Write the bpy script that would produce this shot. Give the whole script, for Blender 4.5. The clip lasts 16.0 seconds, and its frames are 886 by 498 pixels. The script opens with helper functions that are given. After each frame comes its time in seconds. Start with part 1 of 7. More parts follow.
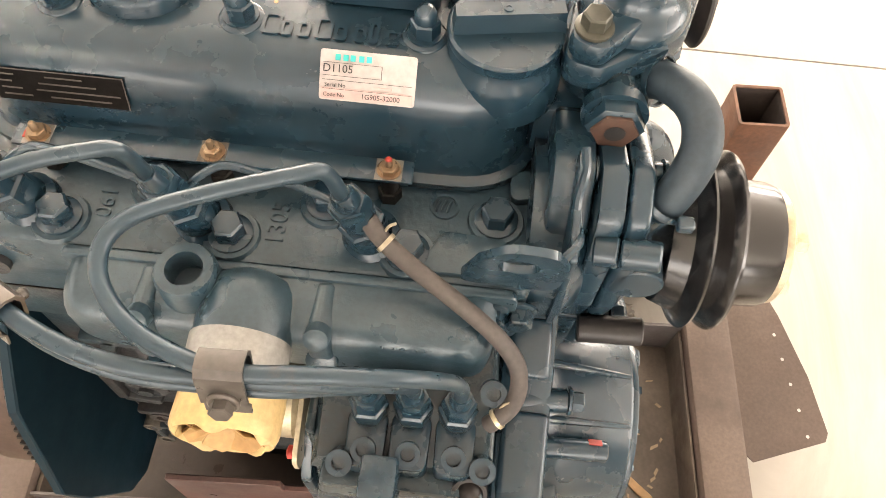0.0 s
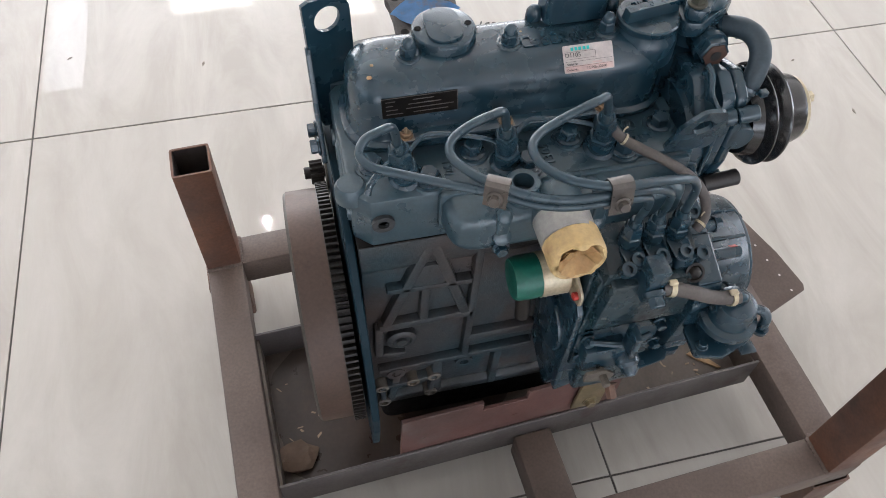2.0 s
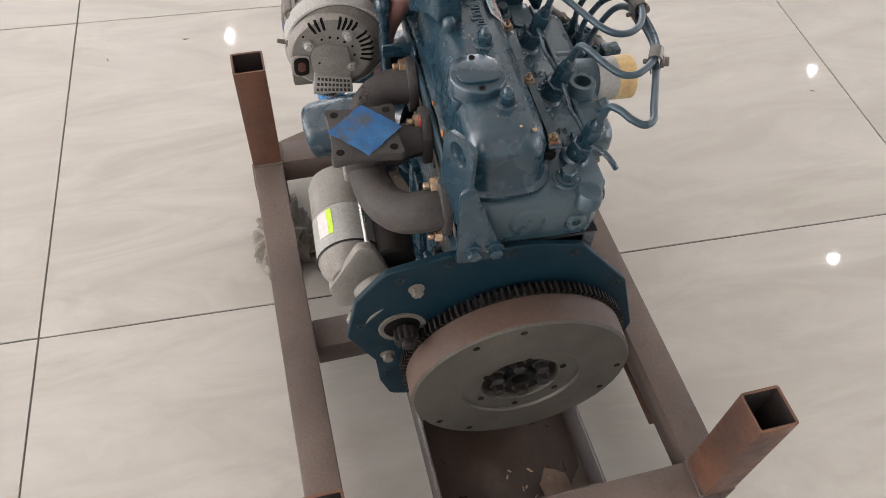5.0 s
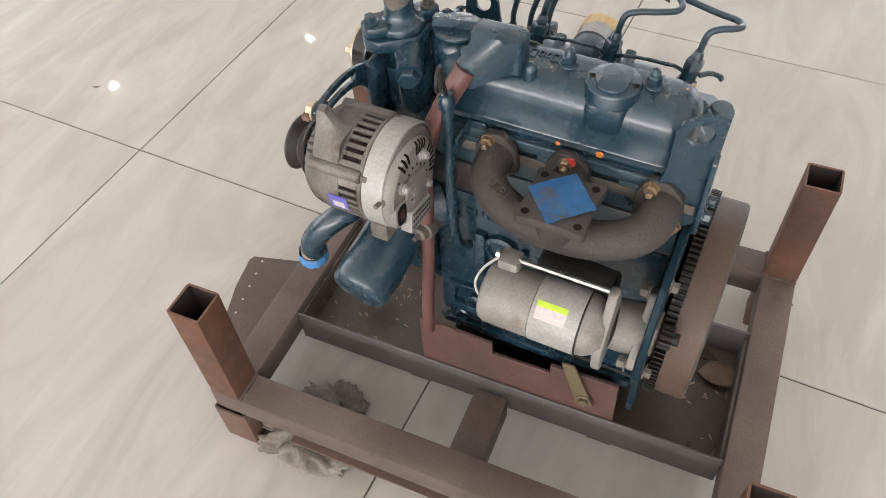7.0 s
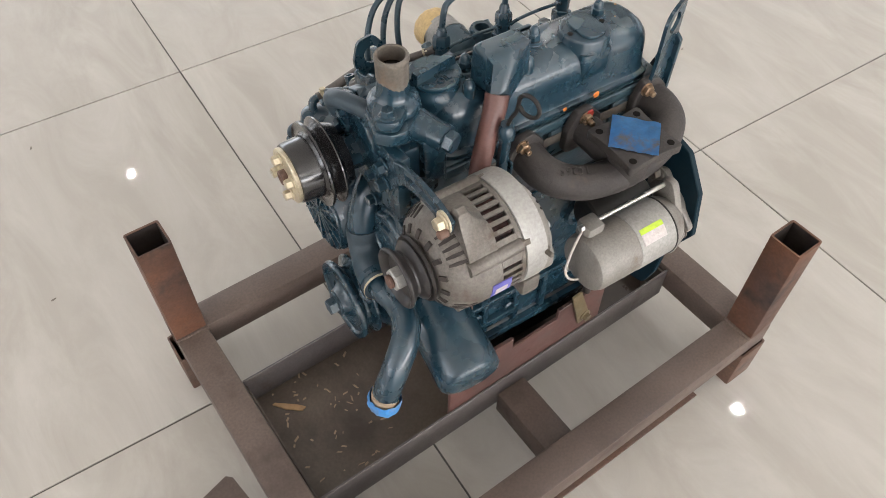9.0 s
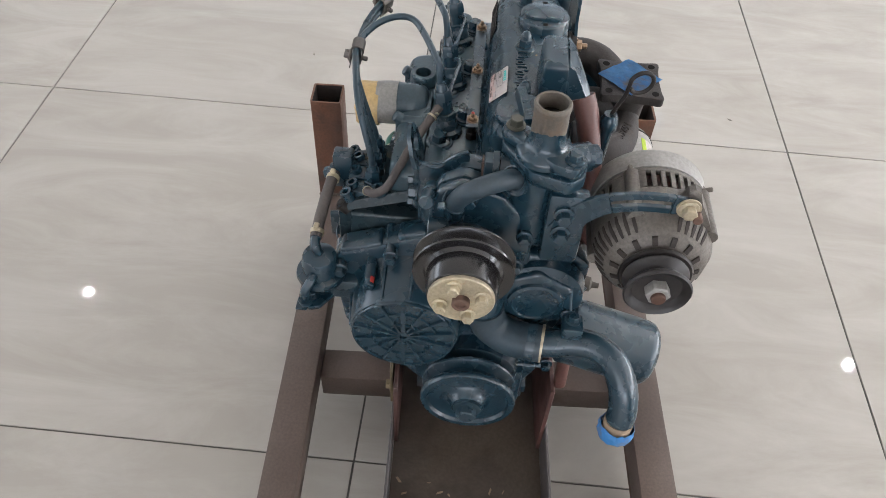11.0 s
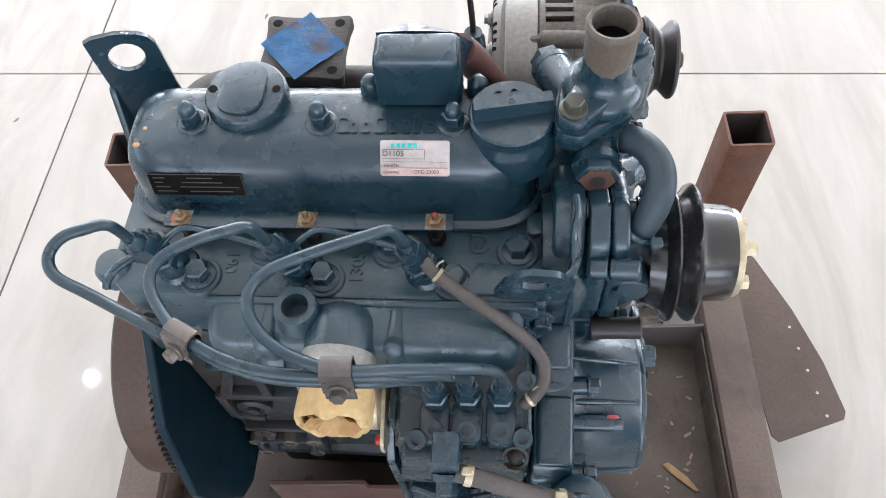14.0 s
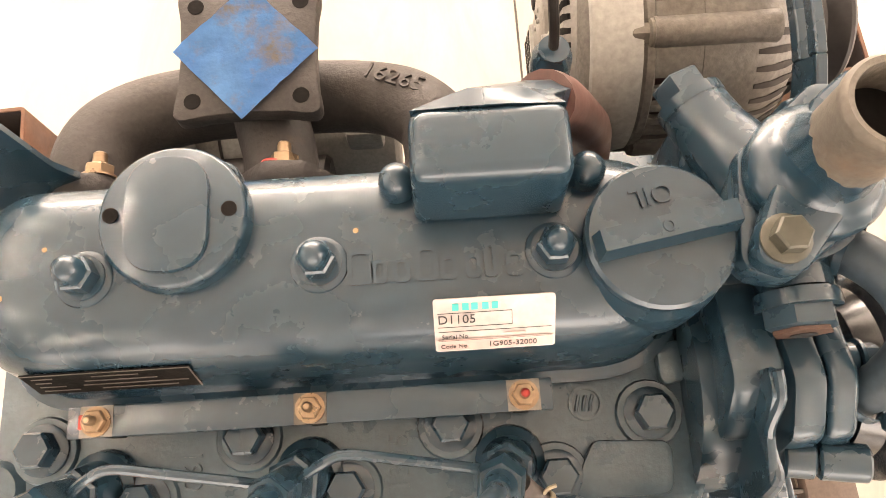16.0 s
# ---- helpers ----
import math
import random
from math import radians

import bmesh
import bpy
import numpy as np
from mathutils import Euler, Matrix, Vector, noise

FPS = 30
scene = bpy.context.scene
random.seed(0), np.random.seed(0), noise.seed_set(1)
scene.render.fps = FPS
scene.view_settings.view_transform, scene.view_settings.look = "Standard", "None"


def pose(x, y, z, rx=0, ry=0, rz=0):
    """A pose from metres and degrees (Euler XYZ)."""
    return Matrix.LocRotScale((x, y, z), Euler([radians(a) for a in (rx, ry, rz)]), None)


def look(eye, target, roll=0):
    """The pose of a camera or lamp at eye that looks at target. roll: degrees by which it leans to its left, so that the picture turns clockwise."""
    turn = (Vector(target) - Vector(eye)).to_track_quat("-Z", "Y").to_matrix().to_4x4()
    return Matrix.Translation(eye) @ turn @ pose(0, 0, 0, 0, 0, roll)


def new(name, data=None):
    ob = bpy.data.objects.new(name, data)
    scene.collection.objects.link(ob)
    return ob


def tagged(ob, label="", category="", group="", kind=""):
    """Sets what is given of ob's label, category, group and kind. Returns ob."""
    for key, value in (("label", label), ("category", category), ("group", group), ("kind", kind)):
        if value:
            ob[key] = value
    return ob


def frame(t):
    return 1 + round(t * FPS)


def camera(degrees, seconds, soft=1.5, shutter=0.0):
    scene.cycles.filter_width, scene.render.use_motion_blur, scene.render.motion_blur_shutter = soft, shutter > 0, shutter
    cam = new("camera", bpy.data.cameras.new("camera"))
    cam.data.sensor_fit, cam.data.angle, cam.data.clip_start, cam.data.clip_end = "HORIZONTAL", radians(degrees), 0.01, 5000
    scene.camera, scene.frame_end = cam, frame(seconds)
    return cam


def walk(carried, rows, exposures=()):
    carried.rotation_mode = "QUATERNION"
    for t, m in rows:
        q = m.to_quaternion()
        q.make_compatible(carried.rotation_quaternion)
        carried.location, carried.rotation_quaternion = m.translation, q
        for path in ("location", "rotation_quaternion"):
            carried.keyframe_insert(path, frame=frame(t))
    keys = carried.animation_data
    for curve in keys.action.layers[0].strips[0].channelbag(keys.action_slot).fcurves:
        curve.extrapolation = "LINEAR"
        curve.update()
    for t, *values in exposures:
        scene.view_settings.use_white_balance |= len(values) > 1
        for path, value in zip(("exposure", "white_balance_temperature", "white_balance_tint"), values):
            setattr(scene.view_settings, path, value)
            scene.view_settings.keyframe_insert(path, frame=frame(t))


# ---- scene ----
cam = camera(60.4, 16.0, soft=0.55)
PATH = [
    (0, (0.125, -0.239, 0.935), (0.091, 0.72, -0.82), 4.2),
    (0.5, (0.122, -0.355, 1.0), (0.098, 0.676, -0.713), 2.8),
    (1, (0.062, -0.461, 1.055), (0.08, 0.633, -0.619), 2.5),
    (1.5, (-0.048, -0.479, 1.07), (0.08, 0.665, -0.566), 2.8),
    (2, (-0.174, -0.471, 1.091), (0.139, 0.651, -0.536), 3.1),
    (2.5, (-0.301, -0.427, 1.105), (0.237, 0.592, -0.531), 4.1),
    (3, (-0.43, -0.366, 1.119), (0.331, 0.506, -0.512), 5.1),
    (3.2, (-0.469, -0.331, 1.117), (0.37, 0.475, -0.509), 4.8),
    (3.73, (-0.552, -0.2, 1.126), (0.164, 0.169, -0.019), 4.9),
    (4.25, (-0.595, -0.038, 1.135), (0.205, 0.094, -0.007), 4.6),
    (4.78, (-0.593, 0.133, 1.144), (0.229, 0.023, 0.017), 4.0),
    (5.3, (-0.554, 0.298, 1.154), (0.578, -0.181, -0.423), 3.2),
    (5.5, (-0.534, 0.353, 1.161), (0.582, -0.213, -0.399), 1.3),
    (6, (-0.447, 0.496, 1.167), (0.558, -0.333, -0.351), 0.0),
    (6.5, (-0.332, 0.615, 1.173), (0.518, -0.361, -0.352), -3.0),
    (7, (-0.175, 0.643, 1.152), (0.45, -0.464, -0.391), -4.3),
    (7.5, (-0.03, 0.637, 1.169), (0.288, -0.567, -0.396), -2.7),
    (8, (0.168, 0.639, 1.14), (0.104, -0.622, -0.411), 0.6),
    (8.2, (0.227, 0.622, 1.167), (0.053, -0.589, -0.415), -1.0),
    (8.72, (0.395, 0.567, 1.163), (0.017, -0.208, 0.06), 0.3),
    (9.25, (0.537, 0.498, 1.155), (-0.049, -0.173, 0.075), 1.5),
    (9.78, (0.657, 0.394, 1.146), (-0.103, -0.127, 0.093), 2.5),
    (10.3, (0.735, 0.234, 1.138), (-0.531, -0.203, -0.347), 3.1),
    (10.5, (0.753, 0.15, 1.101), (-0.577, -0.163, -0.36), 4.0),
    (11, (0.724, -0.022, 1.128), (-0.606, -0.08, -0.364), 3.5),
    (11.5, (0.692, -0.17, 1.093), (-0.587, 0.099, -0.421), 5.8),
    (12, (0.627, -0.346, 1.128), (-0.559, 0.26, -0.365), 6.2),
    (12.5, (0.454, -0.447, 1.051), (-0.493, 0.413, -0.487), 5.4),
    (13, (0.295, -0.465, 0.992), (-0.35, 0.552, -0.605), 3.2),
    (13.5, (0.166, -0.416, 0.975), (-0.182, 0.652, -0.68), -2.9),
    (14, (0.135, -0.301, 1.053), (-0.027, 0.708, -0.666), -6.8),
    (14.5, (0.111, -0.15, 1.021), (0.044, 0.639, -0.816), -6.1),
    (15, (0.071, -0.069, 0.961), (0.047, 0.577, -0.932), -4.2),
    (15.5, (0.058, -0.055, 0.895), (0.062, 0.54, -1.015), -2.3),
    (16, (0.058, -0.057, 0.94), (0.062, 0.514, -0.977), -3.2),
]
EXPOSURES = [(0.0, 2.40, 7450, 14), (0.5, 2.08, 6450, 10), (1.0, 1.80, 5800, 9), (1.5, 1.46, 5700, 9), (2.0, 1.27, 5800, 11), (3.0, 1.22, 6000, 12), (5.5, 1.25, 6100, 12), (8.0, 1.27, 6150, 10), (10.5, 1.15, 5900, 10), (11.5, 1.09, 5800, 10), (12.5, 1.05, 5850, 11), (13.0, 1.43, 5850, 10), (13.5, 1.70, 5700, 10), (14.0, 1.76, 5600, 10), (14.5, 1.76, 5500, 12), (15.0, 1.95, 5450, 10), (15.5, 2.42, 6450, 12), (16.0, 2.55, 8000, 19)]
walk(cam, [(t, look(eye, target, roll)) for t, eye, target, roll in PATH], EXPOSURES)


# ---- world, sun and large lights ----
world = bpy.data.worlds.new("world")
scene.world = world
world.use_nodes = True
wn = world.node_tree
sky = wn.nodes.new("ShaderNodeTexSky")
sky.sky_type, sky.sun_disc = "NISHITA", False
sky.sun_elevation, sky.sun_rotation = radians(25), radians(-8)
wn.nodes["Background"].inputs["Strength"].default_value = 0.05
wn.links.new(sky.outputs[0], wn.nodes["Background"].inputs["Color"])

SUN_WAY = Vector((0.14, -1.0, -math.tan(radians(25)) * 1.01)).normalized()
sun = new("sun", bpy.data.lights.new("sun", "SUN"))
sun.data.energy, sun.data.angle, sun.data.color = 5.0, radians(0.12), (1.0, 0.95, 0.86)
sun.matrix_world = Matrix.Translation((-1.2, 9, 6)) @ SUN_WAY.to_track_quat("-Z", "Y").to_matrix().to_4x4()


def area_lamp(name, eye, target, wide, high, watts, tint=(1.0, 0.965, 0.95)):
    lamp = new(name, bpy.data.lights.new(name, "AREA"))
    lamp.data.shape, lamp.data.size, lamp.data.size_y = "RECTANGLE", wide, high
    lamp.data.energy, lamp.data.color = watts, tint
    lamp.matrix_world = look(eye, target)
    return lamp


# no windows are seen: west, south and east are added fill lights
LAMP_WATTS = 103
X0, X1, Y0, Y1, CEIL = -7.6, 7.9, -7.06, 6.7, 3.0
# north: assumed window on the sunny side, aimed up at the ceiling
area_lamp("window_light_north", (0.0, Y1 - 0.05, 1.3), (0.0, 0, 10.0), 10.0, 1.6, LAMP_WATTS * 3.15)
area_lamp("window_light_west", (X0 + 0.1, -0.4, 1.75), (0, -0.4, 11.0), 7.0, 2.1, LAMP_WATTS * 0.35)
area_lamp("window_light_south", (0.0, Y0 + 0.05, 1.5), (0.0, 0, 2.6), 9.0, 2.0, LAMP_WATTS * 0.8)
area_lamp("window_light_east", (X1 - 0.1, -0.4, 1.75), (0, -0.4, 11.0), 7.0, 2.1, LAMP_WATTS * 1.35)


# ---- materials ----
def shader(name):
    m = bpy.data.materials.new(name)
    m.use_nodes = True
    return m, m.node_tree, m.node_tree.nodes["Principled BSDF"]


def noise_node(nt, coords, scale, detail=4.0, rough=0.55, distortion=0.0):
    n = nt.nodes.new("ShaderNodeTexNoise")
    n.inputs["Scale"].default_value = scale
    n.inputs["Detail"].default_value = detail
    n.inputs["Roughness"].default_value = rough
    n.inputs["Distortion"].default_value = distortion
    nt.links.new(coords, n.inputs["Vector"])
    return n.outputs["Fac"]


def ranged(nt, fac, lo, hi, a, b):
    n = nt.nodes.new("ShaderNodeMapRange")
    for i, v in enumerate((lo, hi, a, b)):
        n.inputs[i + 1].default_value = v
    nt.links.new(fac, n.inputs[0])
    return n.outputs[0]


def mixed(nt, fac, a, b, mode="MIX"):
    n = nt.nodes.new("ShaderNodeMix")
    n.data_type, n.blend_type = "RGBA", mode
    for socket, v in ((n.inputs[0], fac), (n.inputs[6], a), (n.inputs[7], b)):
        if isinstance(v, (int, float)):
            socket.default_value = v
        elif isinstance(v, tuple):
            socket.default_value = (*v, 1.0)
        else:
            nt.links.new(v, socket)
    return n.outputs[2]


def surface(name, one, two, rough=0.5, metal=0.0, coarse=9.0, fine=160.0, bump=0.15, depth=0.0006, spots=None, spread=0.12, coat=0.0, grain=0.18):
    """A worn surface: two tones in soft patches, a fine grain, uneven gloss, relief, and spots (colour, scale, share) of dirt or rust."""
    m, nt, bsdf = shader(name)
    coords = nt.nodes.new("ShaderNodeTexCoord").outputs["Object"]
    patch = noise_node(nt, coords, coarse, 5)
    speck = noise_node(nt, coords, fine, 3)
    colour = mixed(nt, ranged(nt, patch, 0.35, 0.65, 0, 1), one, two)
    shade = mixed(nt, ranged(nt, speck, 0.25, 0.75, 0, 1), (1 - grain,) * 3, (1 + grain,) * 3)
    colour = mixed(nt, 1.0, colour, shade, "MULTIPLY")
    gloss = ranged(nt, noise_node(nt, coords, coarse * 2.7, 6), 0.3, 0.7, rough - spread, rough + spread)
    if spots:
        tone, scale, share = spots
        where = ranged(nt, noise_node(nt, coords, scale, 6, 0.65), 1 - share, 1 - share + 0.16, 0, 1)
        colour = mixed(nt, where, colour, tone)
        gloss = mixed(nt, where, gloss, (0.75, 0.75, 0.75))
    nt.links.new(colour, bsdf.inputs["Base Color"])
    nt.links.new(gloss, bsdf.inputs["Roughness"])
    bsdf.inputs["Metallic"].default_value = metal
    bsdf.inputs["Coat Weight"].default_value = coat
    bsdf.inputs["Coat Roughness"].default_value = 0.2
    if bump:
        b = nt.nodes.new("ShaderNodeBump")
        b.inputs["Strength"].default_value, b.inputs["Distance"].default_value = bump, depth
        nt.links.new(noise_node(nt, coords, fine * 0.8, 5, 0.6), b.inputs["Height"])
        nt.links.new(b.outputs[0], bsdf.inputs["Normal"])
    return m


PAINT = surface("engine_paint", (0.0100, 0.0305, 0.0465), (0.0120, 0.0340, 0.0505), 0.27, 0.0, 14, 260, 0.03, 0.0002, None, 0.03, 0.0, 0.06)
# darker, duller copy of the engine paint, with the plate's shade in it
PLATESHADE = surface("shaded_plate_paint", (0.0035, 0.0165, 0.0260), (0.0050, 0.0185, 0.0280), 0.46, 0.0, 14, 260, 0.12, 0.0004, None, 0.07, 0.0, 0.1)
CAST = surface("cast_paint", (0.022, 0.050, 0.068), (0.030, 0.056, 0.072), 0.34, 0.0, 12, 330, 0.30, 0.0008, ((0.058, 0.052, 0.046), 17, 0.34), 0.12, 0.0, 0.22)
GRIME = surface("grimy_casting", (0.021, 0.041, 0.051), (0.046, 0.038, 0.036), 0.40, 0.0, 10, 380, 0.5, 0.0010, ((0.050, 0.036, 0.031), 14, 0.46), 0.14, 0.0, 0.30)
PUMP = surface("pump_paint", (0.012, 0.033, 0.045), (0.023, 0.036, 0.042), 0.27, 0.0, 16, 300, 0.25, 0.0006, ((0.034, 0.030, 0.027), 20, 0.40), 0.1, 0.0, 0.2)
IRON = surface("bare_iron", (0.029, 0.025, 0.024), (0.048, 0.041, 0.037), 0.66, 0.0, 14, 380, 0.6, 0.0010, ((0.085, 0.058, 0.042), 22, 0.38), 0.08)
RUST = surface("rusted_tube", (0.130, 0.066, 0.042), (0.105, 0.068, 0.052), 0.66, 0.0, 11, 240, 0.3, 0.0006, ((0.055, 0.045, 0.04), 13, 0.42), 0.12)
RUST_TOP = surface("rusted_post", (0.128, 0.054, 0.028), (0.070, 0.036, 0.025), 0.6, 0.0, 13, 240, 0.3, 0.0006, ((0.032, 0.024, 0.022), 12, 0.44), 0.12)
BARSTEEL = surface("grey_bar", (0.098, 0.084, 0.078), (0.072, 0.062, 0.060), 0.5, 0.1, 7, 240, 0.25, 0.0005, ((0.075, 0.048, 0.036), 12, 0.42), 0.1)
PRIMER = surface("brown_primer", (0.126, 0.091, 0.073), (0.084, 0.059, 0.047), 0.58, 0.0, 6, 260, 0.25, 0.0005, ((0.066, 0.046, 0.037), 11, 0.43), 0.1)
TRAY = surface("oily_sheet", (0.118, 0.092, 0.070), (0.076, 0.058, 0.045), 0.45, 0.0, 8, 190, 0.25, 0.0006, ((0.046, 0.034, 0.027), 6, 0.46), 0.14)
REDPLATE = surface("red_oxide", (0.108, 0.048, 0.039), (0.070, 0.038, 0.031), 0.6, 0.0, 9, 240, 0.3, 0.0006, ((0.115, 0.090, 0.080), 16, 0.43), 0.1)
STEEL = surface("flywheel_steel", (0.074, 0.066, 0.053), (0.048, 0.042, 0.034), 0.46, 0.3, 7, 300, 0.2, 0.0003, ((0.10, 0.07, 0.05), 12, 0.36), 0.1)
RIM = surface("browned_rim", (0.094, 0.056, 0.039), (0.062, 0.038, 0.028), 0.55, 0.2, 7, 300, 0.2, 0.0003, None, 0.1)
SATIN = surface("satin_black", (0.016, 0.014, 0.014), (0.030, 0.026, 0.025), 0.42, 0.1, 18, 300, 0.15, 0.0003, ((0.05, 0.042, 0.038), 26, 0.36), 0.1)
# oily black, also the painted shade of holes drawn as flat discs
OIL_AND_HOLE = surface("oily_and_hole_black", (0.005, 0.005, 0.005), (0.011, 0.009, 0.008), 0.62, 0.0, 24, 300, 0.4, 0.0006)
DARKSTEEL = surface("dark_steel", (0.012, 0.010, 0.009), (0.022, 0.018, 0.016), 0.45, 0.15, 20, 300, 0.3, 0.0005)
ALLOY = surface("cast_alloy", (0.235, 0.220, 0.200), (0.175, 0.158, 0.138), 0.52, 0.2, 16, 420, 0.5, 0.0007, ((0.14, 0.10, 0.07), 18, 0.36), 0.1)
ALLOY_GRIMY = surface("grimy_alloy", (0.165, 0.150, 0.133), (0.100, 0.086, 0.072), 0.50, 0.3, 22, 360, 0.6, 0.0009, ((0.075, 0.052, 0.038), 26, 0.42), 0.12, 0.0, 0.25)
ALLOY_PALE = surface("machined_alloy", (0.34, 0.33, 0.31), (0.27, 0.257, 0.237), 0.48, 0.2, 12, 300, 0.2, 0.0003, None, 0.08)
ALLOY_DARK = surface("dusty_alloy", (0.150, 0.134, 0.114), (0.105, 0.088, 0.070), 0.66, 0.25, 15, 380, 0.5, 0.0008, ((0.17, 0.11, 0.07), 16, 0.42), 0.1)
PIPE = surface("pipe_paint", (0.020, 0.042, 0.058), (0.030, 0.050, 0.064), 0.32, 0.1, 30, 260, 0.06, 0.0003, ((0.085, 0.070, 0.062), 34, 0.38), 0.08, 0.1, 0.08)
# dull, greasy, hole-black and plate-shade surfaces throw back little
for dull, level in ((PAINT, 0.75), (PLATESHADE, 0.16), (CAST, 0.8), (OIL_AND_HOLE, 0.06), (DARKSTEEL, 0.3), (GRIME, 0.4), (IRON, 0.4)):
    dull.node_tree.nodes["Principled BSDF"].inputs["Specular IOR Level"].default_value = level
CHROME = surface("bright_rod", (0.62, 0.60, 0.57), (0.55, 0.53, 0.50), 0.25, 0.9, 10, 200, 0.05, 0.0002)
ZINC = surface("yellow_zinc", (0.50, 0.43, 0.29), (0.43, 0.37, 0.27), 0.36, 0.5, 24, 300, 0.15, 0.0003, ((0.40, 0.20, 0.10), 30, 0.38), 0.1)
BRASS = surface("gold_nut", (0.36, 0.265, 0.175), (0.26, 0.165, 0.10), 0.34, 0.7, 40, 300, 0.1, 0.0002)
COPPER = surface("winding_copper", (0.085, 0.024, 0.018), (0.06, 0.018, 0.014), 0.5, 0.2, 60, 400, 0.4, 0.0006)
BLACK = surface("black_paint", (0.007, 0.006, 0.007), (0.010, 0.009, 0.009), 0.22, 0.0, 12, 250, 0.04, 0.0002, None, 0.05, 0.6)
RUBBER = surface("grey_rubber", (0.062, 0.052, 0.048), (0.090, 0.076, 0.068), 0.62, 0.0, 20, 320, 0.25, 0.0004, None, 0.08)
HOSE = surface("blue_hose", (0.016, 0.034, 0.048), (0.030, 0.044, 0.055), 0.5, 0.0, 22, 320, 0.25, 0.0004, ((0.08, 0.08, 0.075), 24, 0.36), 0.1)
BROWNHOSE = surface("brown_hose", (0.098, 0.044, 0.036), (0.128, 0.060, 0.049), 0.42, 0.0, 16, 300, 0.2, 0.0004, None, 0.1)
TAPE = surface("yellow_tape", (0.50, 0.345, 0.145), (0.55, 0.40, 0.195), 0.5, 0.0, 30, 220, 0.35, 0.0008, ((0.40, 0.25, 0.12), 24, 0.40), 0.1)
FOLD = surface("shaded_crease_tape", (0.36, 0.20, 0.075), (0.46, 0.29, 0.12), 0.6, 0.0, 60, 220, 0.4, 0.0008)
BLUETAPE = surface("blue_tape", (0.034, 0.165, 0.42), (0.070, 0.235, 0.50), 0.42, 0.0, 25, 120, 0.7, 0.0012, ((0.16, 0.145, 0.135), 42, 0.50), 0.1)
GREEN = surface("green_cap", (0.004, 0.080, 0.055), (0.006, 0.095, 0.066), 0.4, 0.0, 20, 250, 0.1, 0.0003)
REDBIT = surface("red_paint_mark", (0.45, 0.03, 0.02), (0.35, 0.03, 0.02), 0.45)
ORANGE = surface("orange_paint_mark", (0.55, 0.16, 0.02), (0.48, 0.15, 0.03), 0.55)
WHITE = surface("white_label", (0.47, 0.42, 0.405), (0.50, 0.44, 0.42), 0.35, 0.0, 30, 200, 0.05, 0.0002)
PINK = surface("pink_label_band", (0.52, 0.36, 0.33), (0.54, 0.39, 0.36), 0.35)
INK = surface("black_ink", (0.015, 0.015, 0.016), (0.02, 0.02, 0.02), 0.5)
TEAL = surface("teal_ink", (0.02, 0.42, 0.40), (0.02, 0.46, 0.43), 0.45)
LIME = surface("lime_label", (0.42, 0.58, 0.03), (0.46, 0.62, 0.04), 0.4)
BLUELABEL = surface("blue_label", (0.10, 0.09, 0.36), (0.12, 0.12, 0.42), 0.35)
WIRE = surface("white_wire", (0.55, 0.52, 0.48), (0.45, 0.40, 0.36), 0.5)
FLAKE = surface("rust_flakes", (0.16, 0.065, 0.025), (0.09, 0.04, 0.02), 0.8, 0.0, 40, 200, 0.6, 0.001)
RAG = surface("oily_rag", (0.150, 0.127, 0.102), (0.255, 0.230, 0.195), 0.85, 0.0, 18, 140, 0.9, 0.002)
STONE = surface("brown_stone", (0.155, 0.105, 0.072), (0.10, 0.066, 0.046), 0.85, 0.0, 30, 120, 0.8, 0.002)
WOOD = surface("split_wood", (0.42, 0.27, 0.14), (0.33, 0.20, 0.10), 0.75, 0.0, 40, 120, 0.4, 0.001)
OCHRE = surface("ochre_plate", (0.19, 0.145, 0.075), (0.13, 0.10, 0.06), 0.5, 0.3, 14, 250, 0.3, 0.0006, ((0.09, 0.06, 0.04), 16, 0.40))
CHIP = surface("dried_clay", (0.34, 0.25, 0.17), (0.26, 0.19, 0.13), 0.85, 0.0, 40, 150, 0.5, 0.001)
PLASTER = surface("white_plaster", (0.82, 0.80, 0.77), (0.78, 0.76, 0.73), 0.85, 0.0, 2, 60, 0.1, 0.001, None, 0.05, 0.0, 0.03)
WALLPAINT = surface("grey_wall_paint", (0.34, 0.33, 0.31), (0.30, 0.29, 0.275), 0.85, 0.0, 2, 60, 0.1, 0.001, None, 0.05, 0.0, 0.03)
GROUT = surface("dark_grout", (0.085, 0.080, 0.072), (0.120, 0.112, 0.10), 0.9, 0.0, 6, 200, 0.3, 0.001)
SHADEDRUST = surface("shaded_inner_rust", (0.030, 0.020, 0.016), (0.018, 0.013, 0.011), 0.85, 0.0, 12, 200, 0.3, 0.0006)
OILFILM = surface("old_oil", (0.028, 0.018, 0.013), (0.046, 0.030, 0.022), 0.40, 0.0, 9, 160, 0.3, 0.0006, ((0.078, 0.054, 0.040), 12, 0.38), 0.16)
# shade of the alternator's vent gaps, as a flat brown-black
VENTSHADE = surface("vent_shade", (0.022, 0.017, 0.014), (0.034, 0.025, 0.020), 0.8, 0.0, 40, 300, 0.3, 0.0006)
CLAMP = surface("clamp_steel", (0.135, 0.115, 0.100), (0.085, 0.078, 0.072), 0.34, 0.5, 30, 260, 0.1, 0.0003, ((0.10, 0.060, 0.035), 36, 0.40), 0.1)
OLIVE = surface("olive_bolt", (0.060, 0.062, 0.050), (0.085, 0.078, 0.058), 0.40, 0.4, 30, 300, 0.2, 0.0004)
